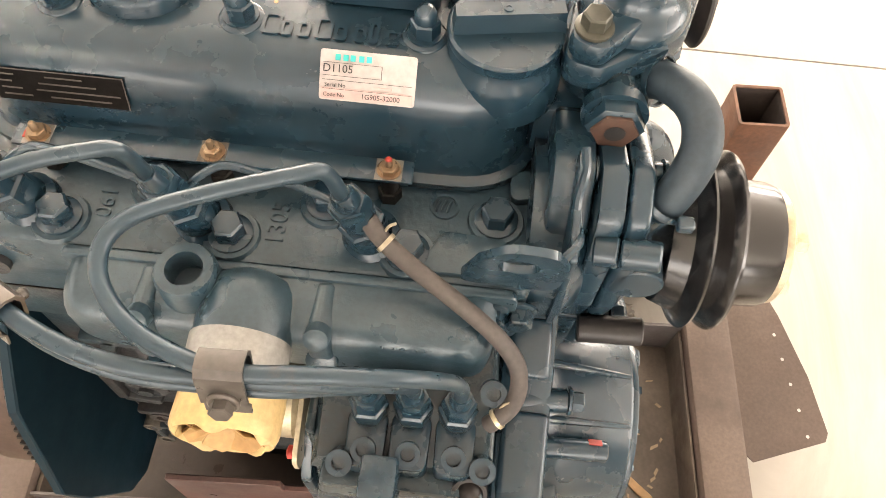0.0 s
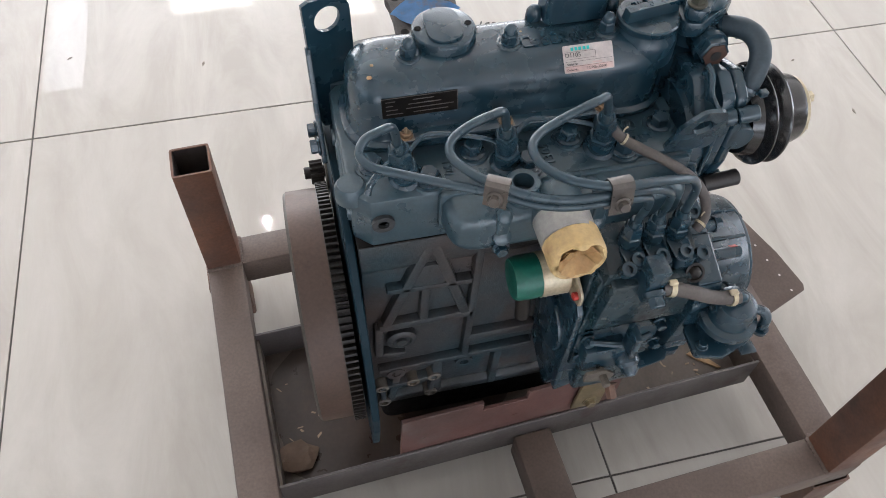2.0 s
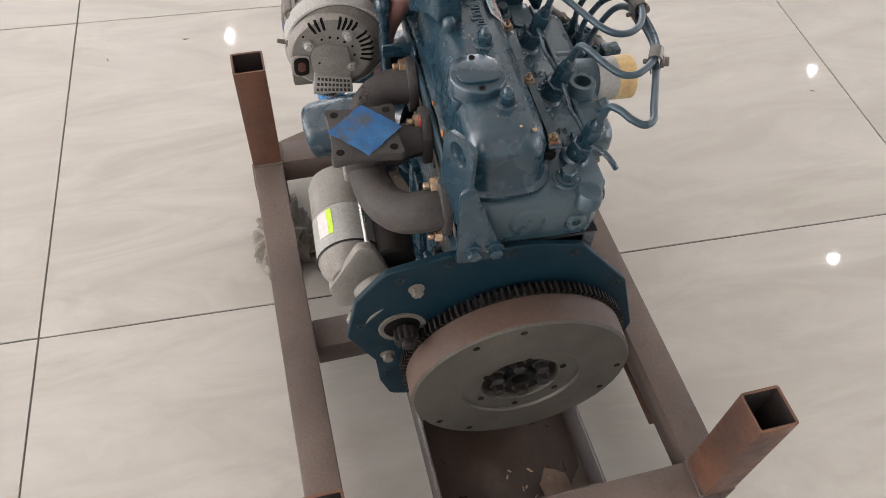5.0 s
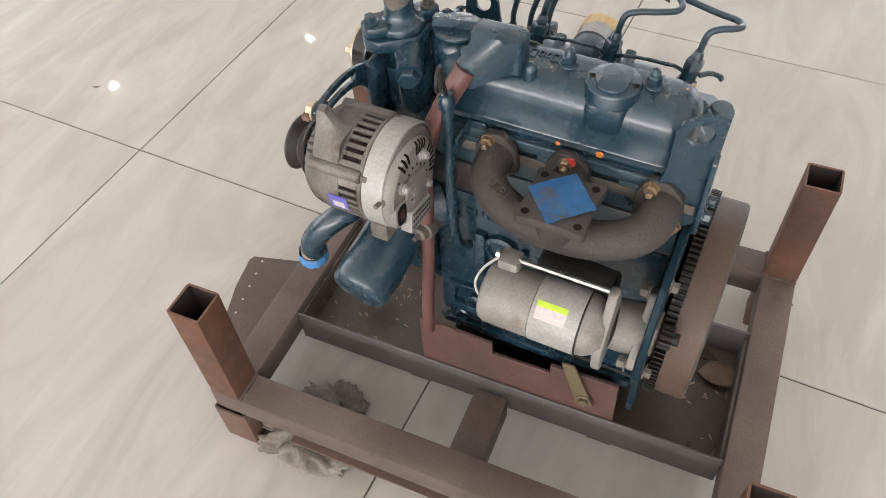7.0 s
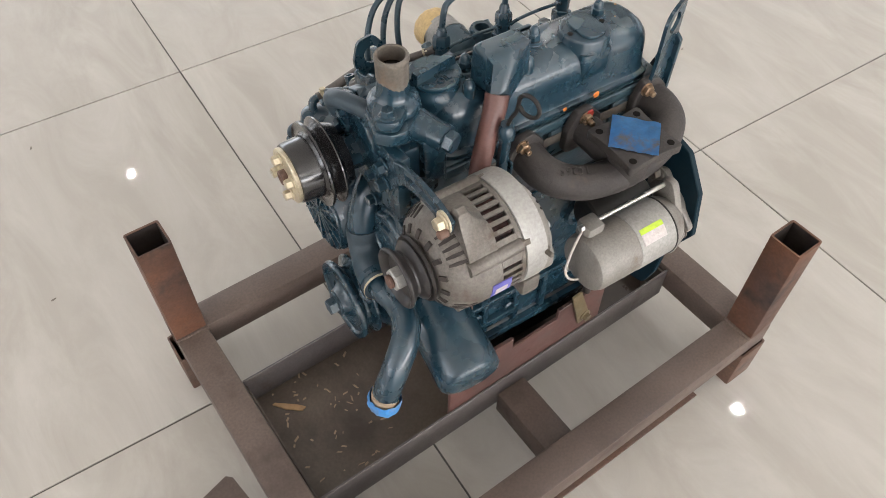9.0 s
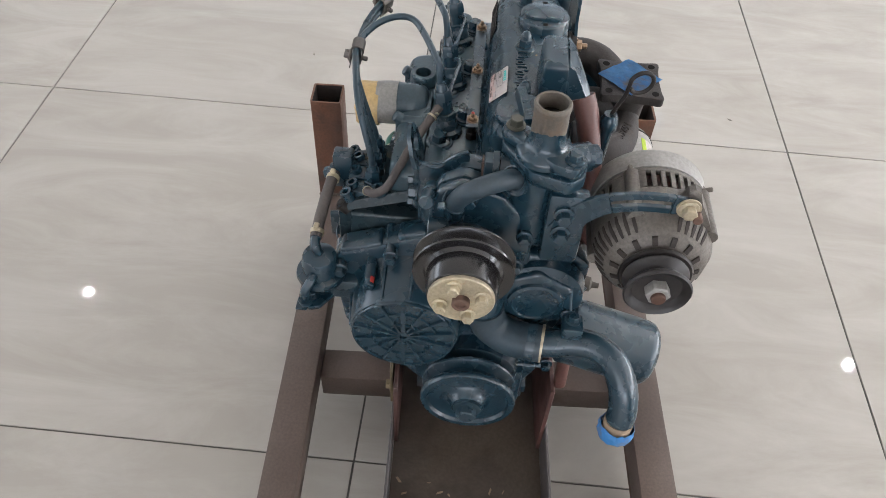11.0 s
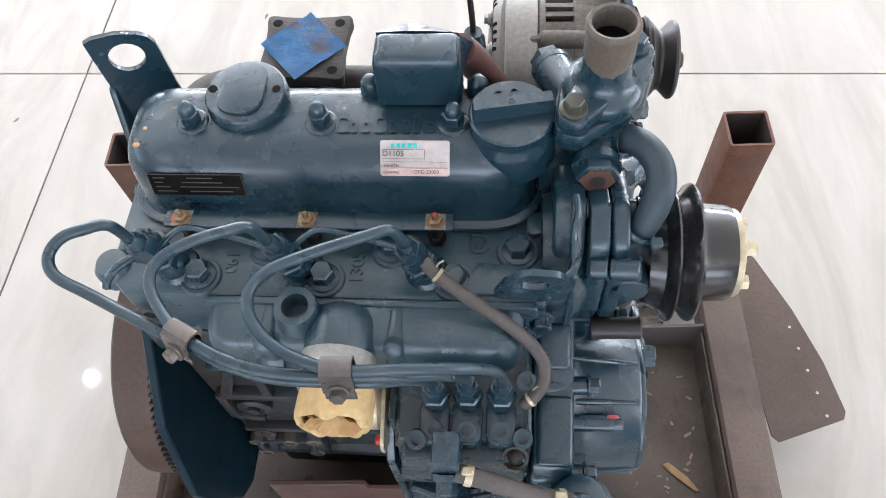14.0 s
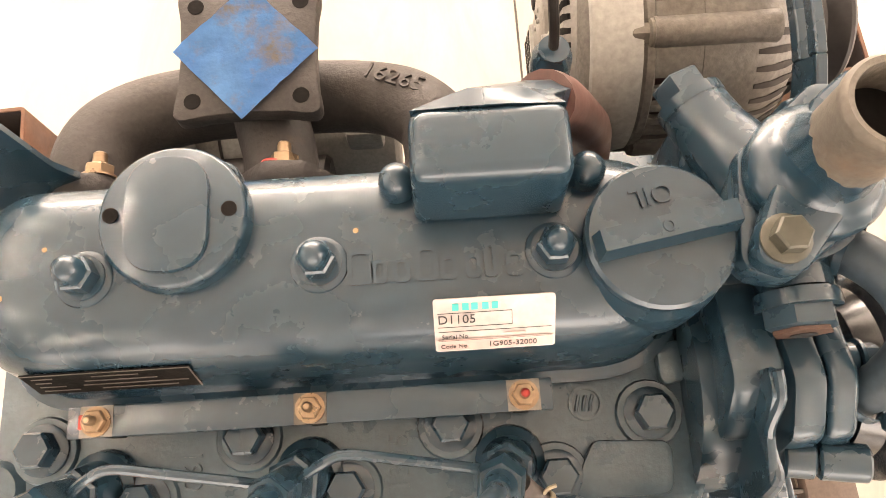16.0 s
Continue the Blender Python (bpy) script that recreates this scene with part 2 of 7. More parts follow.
PALLET = surface("black_tube", (0.022, 0.021, 0.022), (0.034, 0.032, 0.032), 0.5, 0.0, 10, 220, 0.2, 0.0005)


def glowing(name, tint, strength):
    m, nt, bsdf = shader(name)
    bsdf.inputs["Base Color"].default_value = (0.8, 0.8, 0.8, 1)
    bsdf.inputs["Emission Color"].default_value = (*tint, 1)
    bsdf.inputs["Emission Strength"].default_value = strength
    return m


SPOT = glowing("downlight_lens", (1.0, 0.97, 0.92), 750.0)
PANEL = glowing("light_panel", (1.0, 0.98, 0.95), 1.4)


def tile_material():
    """Polished cream porcelain with soft diagonal veins, shifted from tile to tile."""
    m, nt, bsdf = shader("polished_porcelain")
    coords = nt.nodes.new("ShaderNodeTexCoord").outputs["Object"]
    shift = nt.nodes.new("ShaderNodeMapping")
    shift.inputs["Rotation"].default_value = (0, 0, radians(32))
    shift.inputs["Scale"].default_value = (1.0, 0.28, 1.0)
    luck = nt.nodes.new("ShaderNodeObjectInfo").outputs["Random"]
    far = nt.nodes.new("ShaderNodeVectorMath")
    far.operation = "SCALE"
    far.inputs[0].default_value = (37.0, 19.0, 7.0)
    nt.links.new(luck, far.inputs["Scale"])
    nt.links.new(coords, shift.inputs["Vector"])
    nt.links.new(far.outputs[0], shift.inputs["Location"])
    veins = noise_node(nt, shift.outputs[0], 8.5, 7, 0.66, 0.9)
    cloud = noise_node(nt, shift.outputs[0], 1.3, 3, 0.5, 0.3)
    dust = noise_node(nt, coords, 55, 4)
    colour = mixed(nt, ranged(nt, veins, 0.38, 0.66, 0, 1), (0.374, 0.345, 0.303), (0.480, 0.451, 0.405))
    colour = mixed(nt, ranged(nt, cloud, 0.3, 0.7, 0, 0.5), colour, (0.450, 0.423, 0.380))
    colour = mixed(nt, ranged(nt, dust, 0.3, 0.75, 0.0, 0.10), colour, (0.394, 0.361, 0.315))
    nt.links.new(colour, bsdf.inputs["Base Color"])
    nt.links.new(ranged(nt, dust, 0.3, 0.7, 0.012, 0.045), bsdf.inputs["Roughness"])
    bsdf.inputs["IOR"].default_value = 1.41
    return m


TILE = tile_material()


# ---- mesh tools ----
def merge(bm, tmp, m=None):
    """Adds the temporary bmesh tmp to bm."""
    if m is not None:
        bmesh.ops.transform(tmp, matrix=m, verts=tmp.verts)
    me = bpy.data.meshes.new("tmp")
    tmp.to_mesh(me)
    tmp.free()
    bm.from_mesh(me)
    bpy.data.meshes.remove(me)
    return bm


def soft(tmp, width, seg=2):
    if width > 0:
        sharp = [e for e in tmp.edges if len(e.link_faces) == 2 and e.calc_face_angle(0) > 0.5]
        bmesh.ops.bevel(tmp, geom=sharp, offset=width, segments=seg, profile=0.5, affect="EDGES", clamp_overlap=True)


def box(bm, x0, x1, y0, y1, z0, z1, bev=0.002, seg=2, m=None):
    tmp = bmesh.new()
    bmesh.ops.create_cube(tmp, size=1)
    for v in tmp.verts:
        v.co = Vector(((x0 + x1) / 2 + v.co.x * (x1 - x0), (y0 + y1) / 2 + v.co.y * (y1 - y0), (z0 + z1) / 2 + v.co.z * (z1 - z0)))
    soft(tmp, bev, seg)
    return merge(bm, tmp, m)


def rounded(pts, r, n=5):
    """The polygon with its corners rounded by radius r (a number, or one a corner)."""
    out = []
    for i, p in enumerate(pts):
        p, a, b = Vector(p), Vector(pts[i - 1]), Vector(pts[(i + 1) % len(pts)])
        u, v = (a - p), (b - p)
        half = u.angle(v) / 2
        rr = r[i] if isinstance(r, (list, tuple)) else r
        cut = min(rr / max(math.tan(half), 1e-3), u.length * 0.49, v.length * 0.49)
        if cut < 1e-5:
            out.append(tuple(p))
            continue
        s, e = p + u.normalized() * cut, p + v.normalized() * cut
        for k in range(n + 1):
            f = k / n
            out.append(tuple((1 - f) ** 2 * s + 2 * f * (1 - f) * p + f * f * e))
    return out


def circle(cx, cy, r, n=24, a0=0.0, a1=360.0):
    full = abs(a1 - a0) >= 360
    return [(cx + r * math.cos(radians(a0 + (a1 - a0) * k / (n if full else n - 1))), cy + r * math.sin(radians(a0 + (a1 - a0) * k / (n if full else n - 1)))) for k in range(n)]


def place(axis, a, p):
    return {"x": (a, p[0], p[1]), "y": (p[0], a, p[1]), "z": (p[0], p[1], a)}[axis]


def prism(bm, pts, axis, a0, a1, bev=0.002, seg=2, m=None):
    """A polygon in the two other axes, drawn out along axis from a0 to a1."""
    tmp = bmesh.new()
    low = [tmp.verts.new(place(axis, a0, p)) for p in pts]
    high = [tmp.verts.new(place(axis, a1, p)) for p in pts]
    tmp.faces.new(low)
    tmp.faces.new(high)
    for i in range(len(pts)):
        j = (i + 1) % len(pts)
        tmp.faces.new((low[i], low[j], high[j], high[i]))
    bmesh.ops.recalc_face_normals(tmp, faces=tmp.faces)
    soft(tmp, bev, seg)
    return merge(bm, tmp, m)


def holed(bm, pts, hole, axis, a0, a1, m=None):
    """A plate with one hole: both outlines are resampled and bridged."""
    def even(loop, n):
        loop = [Vector(p) for p in loop]
        edges = [(loop[(i + 1) % len(loop)] - loop[i]).length for i in range(len(loop))]
        total, out = sum(edges), []
        for k in range(n):
            d, i = total * k / n, 0
            while d > edges[i]:
                d -= edges[i]
                i += 1
            out.append(loop[i].lerp(loop[(i + 1) % len(loop)], d / edges[i]))
        return out
    n = 48
    c = sum((Vector(p) for p in hole), Vector((0, 0))) / len(hole)
    outer, inner = even(pts, n), []
    r = (Vector(hole[0]) - c).length
    for p in outer:
        d = (p - c).normalized()
        inner.append(c + d * r)
    tmp = bmesh.new()
    rings = [[tmp.verts.new(place(axis, a, p)) for p in loop] for a, loop in ((a0, outer), (a1, outer), (a1, inner), (a0, inner))]
    for q in range(4):
        one, two = rings[q], rings[(q + 1) % 4]
        for i in range(n):
            j = (i + 1) % n
            tmp.faces.new((one[i], one[j], two[j], two[i]))
    bmesh.ops.recalc_face_normals(tmp, faces=tmp.faces)
    return merge(bm, tmp, m)


def lathe(bm, o, d, prof, n=32, closed=False, m=None):
    """Turns the profile of (radius, height) rows about the axis through o along d."""
    tmp = bmesh.new()
    turn = Vector(d).to_track_quat("Z", "Y").to_matrix()
    rings = []
    for r, h in prof:
        if r < 1e-5:
            rings.append([tmp.verts.new(Vector(o) + turn @ Vector((0, 0, h)))])
        else:
            rings.append([tmp.verts.new(Vector(o) + turn @ Vector((r * math.cos(2 * math.pi * k / n), r * math.sin(2 * math.pi * k / n), h))) for k in range(n)])
    pairs = list(zip(rings, rings[1:])) + ([(rings[-1], rings[0])] if closed else [])
    for a, b in pairs:
        if len(a) == 1 and len(b) == 1:
            continue
        for k in range(n):
            j = (k + 1) % n
            if len(a) == 1:
                tmp.faces.new((a[0], b[j], b[k]))
            elif len(b) == 1:
                tmp.faces.new((a[k], a[j], b[0]))
            else:
                tmp.faces.new((a[k], a[j], b[j], b[k]))
    if not closed:
        for ring in (rings[0], rings[-1]):
            if len(ring) > 1:
                tmp.faces.new(ring)
    bmesh.ops.recalc_face_normals(tmp, faces=tmp.faces)
    return merge(bm, tmp, m)


def rod(bm, p, q, r, r2=None, n=20, ch=0.001, m=None):
    """A round bar from p to q with chamfered ends."""
    p, q = Vector(p), Vector(q)
    h, r2 = (q - p).length, r if r2 is None else r2
    ch = min(ch, h / 3, r / 2, r2 / 2)
    return lathe(bm, p, q - p, [(0, 0), (r - ch, 0), (r, ch), (r2, h - ch), (r2 - ch, h), (0, h)], n, m=m)


def smooth_path(pts, sub=6):
    pts = [Vector(p) for p in pts]
    if sub <= 1 or len(pts) < 3:
        return pts
    out = []
    for i in range(len(pts) - 1):
        a, b, c, d = pts[max(i - 1, 0)], pts[i], pts[i + 1], pts[min(i + 2, len(pts) - 1)]
        for k in range(sub):
            t = k / sub
            out.append(0.5 * (2 * b + (c - a) * t + (2 * a - 5 * b + 4 * c - d) * t * t + (3 * b - a - 3 * c + d) * t ** 3))
    return out + [pts[-1]]


def tube(bm, pts, r, n=12, sub=6, flat=None):
    """A round bar swept along a smooth path; r is one radius or one a point. flat: (wide, thick) for a strap instead."""
    path = smooth_path(pts, sub)
    radii = [r] * len(path) if not isinstance(r, (list, tuple)) else [float(np.interp(k / (len(path) - 1), np.linspace(0, 1, len(r)), r)) for k in range(len(path))]
    tmp = bmesh.new()
    side, rings = None, []
    for i, p in enumerate(path):
        ahead = (path[min(i + 1, len(path) - 1)] - path[max(i - 1, 0)]).normalized()
        if side is None:
            side = ahead.cross(Vector((0, 0, 1)) if abs(ahead.z) < 0.9 else Vector((0, 1, 0))).normalized()
        side = (side - ahead * side.dot(ahead)).normalized()
        up = ahead.cross(side)
        ring = []
        for k in range(n):
            a = 2 * math.pi * k / n
            ring.append(tmp.verts.new(p + side * (radii[i] * math.cos(a)) + up * (radii[i] * math.sin(a))))
        rings.append(ring)
    for a, b in zip(rings, rings[1:]):
        for k in range(n):
            j = (k + 1) % n
            tmp.faces.new((a[k], a[j], b[j], b[k]))
    tmp.faces.new(rings[0])
    tmp.faces.new(rings[-1])
    bmesh.ops.recalc_face_normals(tmp, faces=tmp.faces)
    return merge(bm, tmp)


def loft(bm, loops, cap=(True, True), m=None):
    tmp = bmesh.new()
    rings = [[tmp.verts.new(p) for p in loop] for loop in loops]
    n = len(rings[0])
    for a, b in zip(rings, rings[1:]):
        for k in range(n):
            j = (k + 1) % n
            tmp.faces.new((a[k], a[j], b[j], b[k]))
    if cap[0]:
        tmp.faces.new(rings[0])
    if cap[1]:
        tmp.faces.new(rings[-1])
    bmesh.ops.recalc_face_normals(tmp, faces=tmp.faces)
    return merge(bm, tmp, m)


def hexa(bm, o, d, flats, h, ch=0.12):
    """A hexagonal head of the given width across flats, with a chamfered top."""
    r = flats / math.sqrt(3)
    return lathe(bm, o, d, [(0, 0), (r, 0), (r, h * (1 - ch)), (r * 0.87, h), (0, h)], 6)


def bolt(bm, o, d, flats=0.012, h=0.007, washer=True):
    o, d = Vector(o), Vector(d).normalized()
    if washer:
        lathe(bm, o, d, [(0, 0), (flats * 0.78, 0), (flats * 0.78, 0.0014), (flats * 0.66, 0.0022), (0, 0.0022)], 20)
    return hexa(bm, o + d * 0.002, d, flats, h)


def part(name, bm, material, parent=None, label="", flat=False):
    """Links a bmesh as one mesh object, under a thing or a part."""
    for f in bm.faces:
        f.smooth = not flat
    for e in bm.edges:
        if len(e.link_faces) == 2 and e.calc_face_angle(0) > 0.62:
            e.smooth = False
    me = bpy.data.meshes.new(name)
    bm.to_mesh(me)
    bm.free()
    me.materials.append(material)
    ob = new(name, me)
    if parent is not None:
        ob.parent = parent
        ob.matrix_parent_inverse = parent.matrix_basis.inverted() if parent.parent is None else Matrix()
    return tagged(ob, label)


def writing(name, text, size, m, material, parent, thick=0.0004, align="CENTER", label=""):
    """Letters in the built-in font as a mesh: x along the line, y up, facing z of the pose m."""
    cu = bpy.data.curves.new(name, "FONT")
    cu.body, cu.size, cu.extrude, cu.align_x, cu.align_y = text, size, thick, align, "CENTER"
    cu.resolution_u = 3
    ob = bpy.data.objects.new(name, cu)
    me = bpy.data.meshes.new_from_object(ob)
    bpy.data.objects.remove(ob)
    me.transform(m)
    me.materials.clear()
    me.materials.append(material)
    ob = new(name, me)
    ob.parent = parent
    ob.matrix_parent_inverse = parent.matrix_basis.inverted() if parent.parent is None else Matrix()
    return tagged(ob, label)


def axes(o, right, up):
    """A pose with its x along right and its y near up."""
    x = Vector(right).normalized()
    z = x.cross(Vector(up)).normalized()
    y = z.cross(x)
    return Matrix.Translation(o) @ Matrix((x, y, z)).transposed().to_4x4()


def thing(name, base, label, category, group="", kind=""):
    ob = new(name)
    ob.location = base
    ob.empty_display_size = 0.05
    return tagged(ob, label, category, group, kind)


# ---- room ----
def slab(name, x0, x1, y0, y1, z0, z1, material, label, category):
    return tagged(part(name, box(bmesh.new(), x0, x1, y0, y1, z0, z1, 0), material), label, category, kind="structure")


def wall_with_openings(name, along, where, thick, a0, a1, openings, label):
    """A wall in the plane where of the axis across, from a0 to a1, with openings (from, to, sill, head) cut right through."""
    bm = bmesh.new()
    cuts = sorted({a0, a1, *(v for o in openings for v in o[:2])})
    for lo, hi in zip(cuts, cuts[1:]):
        holes = sorted((o[2], o[3]) for o in openings if o[0] <= lo and hi <= o[1])
        z = 0.0
        for sill, head in holes + [(CEIL, CEIL)]:
            if sill > z:
                if along == "x":
                    box(bm, lo, hi, where, where + thick, z, sill, 0)
                else:
                    box(bm, where, where + thick, lo, hi, z, sill, 0)
            z = head
    bmesh.ops.remove_doubles(bm, verts=bm.verts, dist=1e-5)
    return tagged(part(name, bm, WALLPAINT), label, "wall", kind="structure")


FLOOR = slab("floor", X0 - 0.2, X1 + 0.2, Y0 - 0.2, Y1 + 0.2, -0.12, -0.0025, GROUT, "polished cream porcelain tile floor with thin dark joints", "floor")
slab("ceiling", X0 - 0.2, X1 + 0.2, Y0 - 0.2, Y1 + 0.2, CEIL, CEIL + 0.15, PLASTER, "plain white plaster ceiling of the showroom", "ceiling")
# the windows in these unseen walls are openings added for the fill lights
wall_with_openings("wall_south", "x", Y0 - 0.2, 0.2, X0 - 0.2, X1 + 0.2, [(-4.5, 4.5, 0.5, 2.5)], "plain grey plaster wall, unseen, with an added window for a fill light")
# high slots, unseen, added to shape the low sun on the floor beside the engine
SUN_SLOTS = [(-1.228, -1.025, 2.40, 2.765), (-0.86, -0.765, 2.64, 2.80), (-5.0, 5.0, 0.5, 2.1)]
wall_with_openings("wall_north", "x", Y1, 0.2, X0 - 0.2, X1 + 0.2, SUN_SLOTS, "plain grey plaster wall, unseen, with an assumed wide window and added sun slots")
wall_with_openings("wall_west", "y", X0 - 0.2, 0.2, Y0, Y1, [(-3.9, 3.1, 0.7, 2.8)], "plain grey plaster wall, unseen, with an added window for a fill light")
wall_with_openings("wall_east", "y", X1, 0.2, Y0, Y1, [(-3.9, 3.1, 0.7, 2.8)], "plain grey plaster wall, unseen, with an added window for a fill light")


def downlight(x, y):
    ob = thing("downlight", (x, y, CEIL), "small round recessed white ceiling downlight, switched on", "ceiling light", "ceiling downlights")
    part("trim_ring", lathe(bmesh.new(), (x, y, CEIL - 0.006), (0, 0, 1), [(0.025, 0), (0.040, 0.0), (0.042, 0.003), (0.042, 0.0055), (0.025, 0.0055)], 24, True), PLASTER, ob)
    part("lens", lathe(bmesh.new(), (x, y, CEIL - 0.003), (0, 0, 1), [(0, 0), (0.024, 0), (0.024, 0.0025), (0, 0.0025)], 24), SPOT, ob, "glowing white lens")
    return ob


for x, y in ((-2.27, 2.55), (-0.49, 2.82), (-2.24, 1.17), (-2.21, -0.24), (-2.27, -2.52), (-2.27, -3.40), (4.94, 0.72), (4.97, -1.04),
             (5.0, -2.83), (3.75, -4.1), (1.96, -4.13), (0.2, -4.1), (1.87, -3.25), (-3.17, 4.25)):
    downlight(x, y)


def light_panel(x0, x1, y0, y1):
    ob = thing("light_panel", ((x0 + x1) / 2, (y0 + y1) / 2, CEIL), "flat white ceiling light panel in a thin frame", "ceiling light", "ceiling panels")
    rim = bmesh.new()
    for a, b, c, d in ((x0, x1, y0, y0 + 0.02), (x0, x1, y1 - 0.02, y1), (x0, x0 + 0.02, y0 + 0.02, y1 - 0.02), (x1 - 0.02, x1, y0 + 0.02, y1 - 0.02)):
        box(rim, a, b, c, d, CEIL - 0.012, CEIL - 0.001, 0.002)
    part("panel_frame", rim, PLASTER, ob)
    part("diffuser", box(bmesh.new(), x0 + 0.021, x1 - 0.021, y0 + 0.021, y1 - 0.021, CEIL - 0.009, CEIL - 0.002, 0), PANEL, ob, "glowing white diffuser")


light_panel(-5.16, -4.53, 0.5, 1.6)
light_panel(-2.04, -1.71, 4.36, 5.5)


# ---- steel stand ----
S = pose(0.060, 0.004, 0, 0, 0, 2.9)
HX, HY, T = 0.3665, 0.260, 0.0255
RAIL0, RAIL1 = 0.088, 0.139
stand = thing("engine_stand", (0.06, 0.004, 0), "brown rusty welded steel transport stand with four open corner posts", "stand")


def square_tube(bm, axis, c, a0, a1, half=T, wall=0.003, m=S):
    """A hollow square tube with rounded corners, open at both ends."""
    outer = rounded([(c[0] - half, c[1] - half), (c[0] + half, c[1] - half), (c[0] + half, c[1] + half), (c[0] - half, c[1] + half)], 0.004, 2)
    inner = rounded([(c[0] - half + wall, c[1] - half + wall), (c[0] + half - wall, c[1] - half + wall), (c[0] + half - wall, c[1] + half - wall), (c[0] - half + wall, c[1] + half - wall)], 0.002, 2)
    loft(bm, [[place(axis, a, p) for p in loop] for a, loop in ((a0, inner), (a0, outer), (a1, outer), (a1, inner), (a0, inner))], (False, False), m)
    return bm


ZR = (RAIL0 + RAIL1) / 2
for sx in (-1, 1):
    for sy in (-1, 1):
        part("post", square_tube(bmesh.new(), "z", (sx * HX, sy * HY), RAIL1 + 0.0005, 0.348), RUST_TOP, stand, "orange-brown rusted square tube, open at the top")
        # thin added lining: inner rust with the hollow's shade in its colour
        part("post_lining", square_tube(bmesh.new(), "z", (sx * HX, sy * HY), RAIL1 + 0.0008, 0.3468, T - 0.0032, 0.0005), SHADEDRUST, stand, "rusty inside of the post, with its shade in the colour")
        part("foot", square_tube(bmesh.new(), "z", (sx * (HX + 0.005), sy * (HY + 0.001)), 0.0, RAIL0 - 0.0005, 0.029), RUST, stand, "rusted tube stub under the corner")
        weld = bmesh.new()
        for k in range(9):
            a = -0.022 + 0.0055 * k
            for ax, ay in ((a, -sy * 0.0262), (-sx * 0.0262, a)):
                lathe(weld, S @ Vector((sx * HX + ax, sy * HY + ay, RAIL1 + 0.001)), (0, 0, 1), [(0, -0.003), (0.0042, -0.001), (0.0036, 0.0016), (0, 0.003)], 7)
        part("weld_seam", weld, PRIMER, stand)
for sy in (-1, 1):
    part("side_rail", square_tube(bmesh.new(), "x", (sy * HY, ZR), -HX - T, HX + T), PRIMER, stand)
for sx in (-1, 1):
    part("cross_rail", square_tube(bmesh.new(), "y", (sx * HX, ZR), -HY + T + 0.0005, HY - T - 0.0005), PRIMER, stand)
BARY = (-0.1125, 0.108)
for y, sy in zip(BARY, (-1, 1)):
    bar = prism(bmesh.new(), [(y, 0.070), (y + sy * 0.004, 0.070), (y + sy * 0.004, 0.135), (y, 0.135)], "x", -HX + T + 0.0005, HX - T - 0.0005, 0.001, 1, S)
    part("inner_bar", bar, BARSTEEL, stand)
part("tray", box(bmesh.new(), -HX + T + 0.001, HX - T - 0.001, BARY[0] + 0.0005, BARY[1] - 0.0005, 0.070, 0.0735, 0.0005, 1, S), TRAY, stand, "oil-stained brown sheet steel tray")
for sx in (-1, 1):
    lip = box(bmesh.new(), sx * (HX - T - 0.0045), sx * (HX - T - 0.0015), BARY[0] + 0.001, BARY[1] - 0.001, 0.0738, 0.125, 0.0005, 1, S)
    part("tray_lip", lip, TRAY, stand)
for y, sy in zip(BARY, (-1, 1)):
    y0, y1 = sorted((y + sy * 0.0045, sy * (HY - T - 0.0005)))
    part("outrigger", box(bmesh.new(), -0.026, 0.027, y0, y1, 0.050, 0.101, 0.003, 2, S), PRIMER, stand)
for sy in (-1, 1):
    ledge = bmesh.new()
    y = sy * (HY + 0.004)
    prism(ledge, [(y - 0.022, 0.056), (y + 0.022, 0.056), (y + 0.022, 0.059), (y - 0.019, 0.059), (y - 0.019, RAIL0 - 0.001), (y - 0.022, RAIL0 - 0.001)], "x", -0.25, 0.06 if sy < 0 else 0.27, 0.0008, 1, S)
    part("under_ledge", ledge, RUST, stand, "thin bent angle under the side rail")
for x in (-0.17, 0.13):
    part("under_cross", box(bmesh.new(), x - 0.02, x + 0.02, BARY[0] + 0.006, BARY[1] - 0.006, 0.045, 0.0695, 0.002, 1, S), RUST, stand)
for y, sy in zip(BARY, (-1, 1)):
    yp = y - sy * 0.0035
    outline = [(-0.184, 0.075), (0.116, 0.075), (0.116, 0.226), (-0.018 if sy < 0 else 0.003, 0.226), (-0.018 if sy < 0 else 0.003, 0.205), (-0.076 if sy < 0 else -0.084, 0.205), (-0.076 if sy < 0 else -0.084, 0.226), (-0.180, 0.228)]
    if sy > 0:
        outline[2] = (0.116, 0.238)
        outline[3] = (0.003, 0.231)
    plate = prism(bmesh.new(), outline, "y", yp - 0.003, yp + 0.003, 0.001, 1, S)
    for x in (-0.15, -0.03, 0.085):
        for z in (0.165,):
            rod(plate, S @ Vector((x, yp + sy * 0.0028, z)), S @ Vector((x, yp + sy * 0.0036, z)), 0.004, n=12)
    part("mount_plate", plate, REDPLATE, stand, "upright red-oxide steel mounting plate")
rnd = random.Random(21)
film = []
for k in range(40):
    a = 2 * math.pi * k / 40
    r = 1.0 + 0.07 * math.sin(3 * a + 0.6) + 0.05 * math.sin(7 * a) + rnd.uniform(-0.03, 0.03)
    film.append((max(-HX + T + 0.006, -0.175 + 0.190 * r * math.cos(a)), max(BARY[0] + 0.003, min(BARY[1] - 0.003, 0.128 * r * math.sin(a)))))
part("oil_stain", prism(bmesh.new(), film, "z", 0.0736, 0.0740, 0, 1, S), OILFILM, stand, "dark film of old oil on the tray")
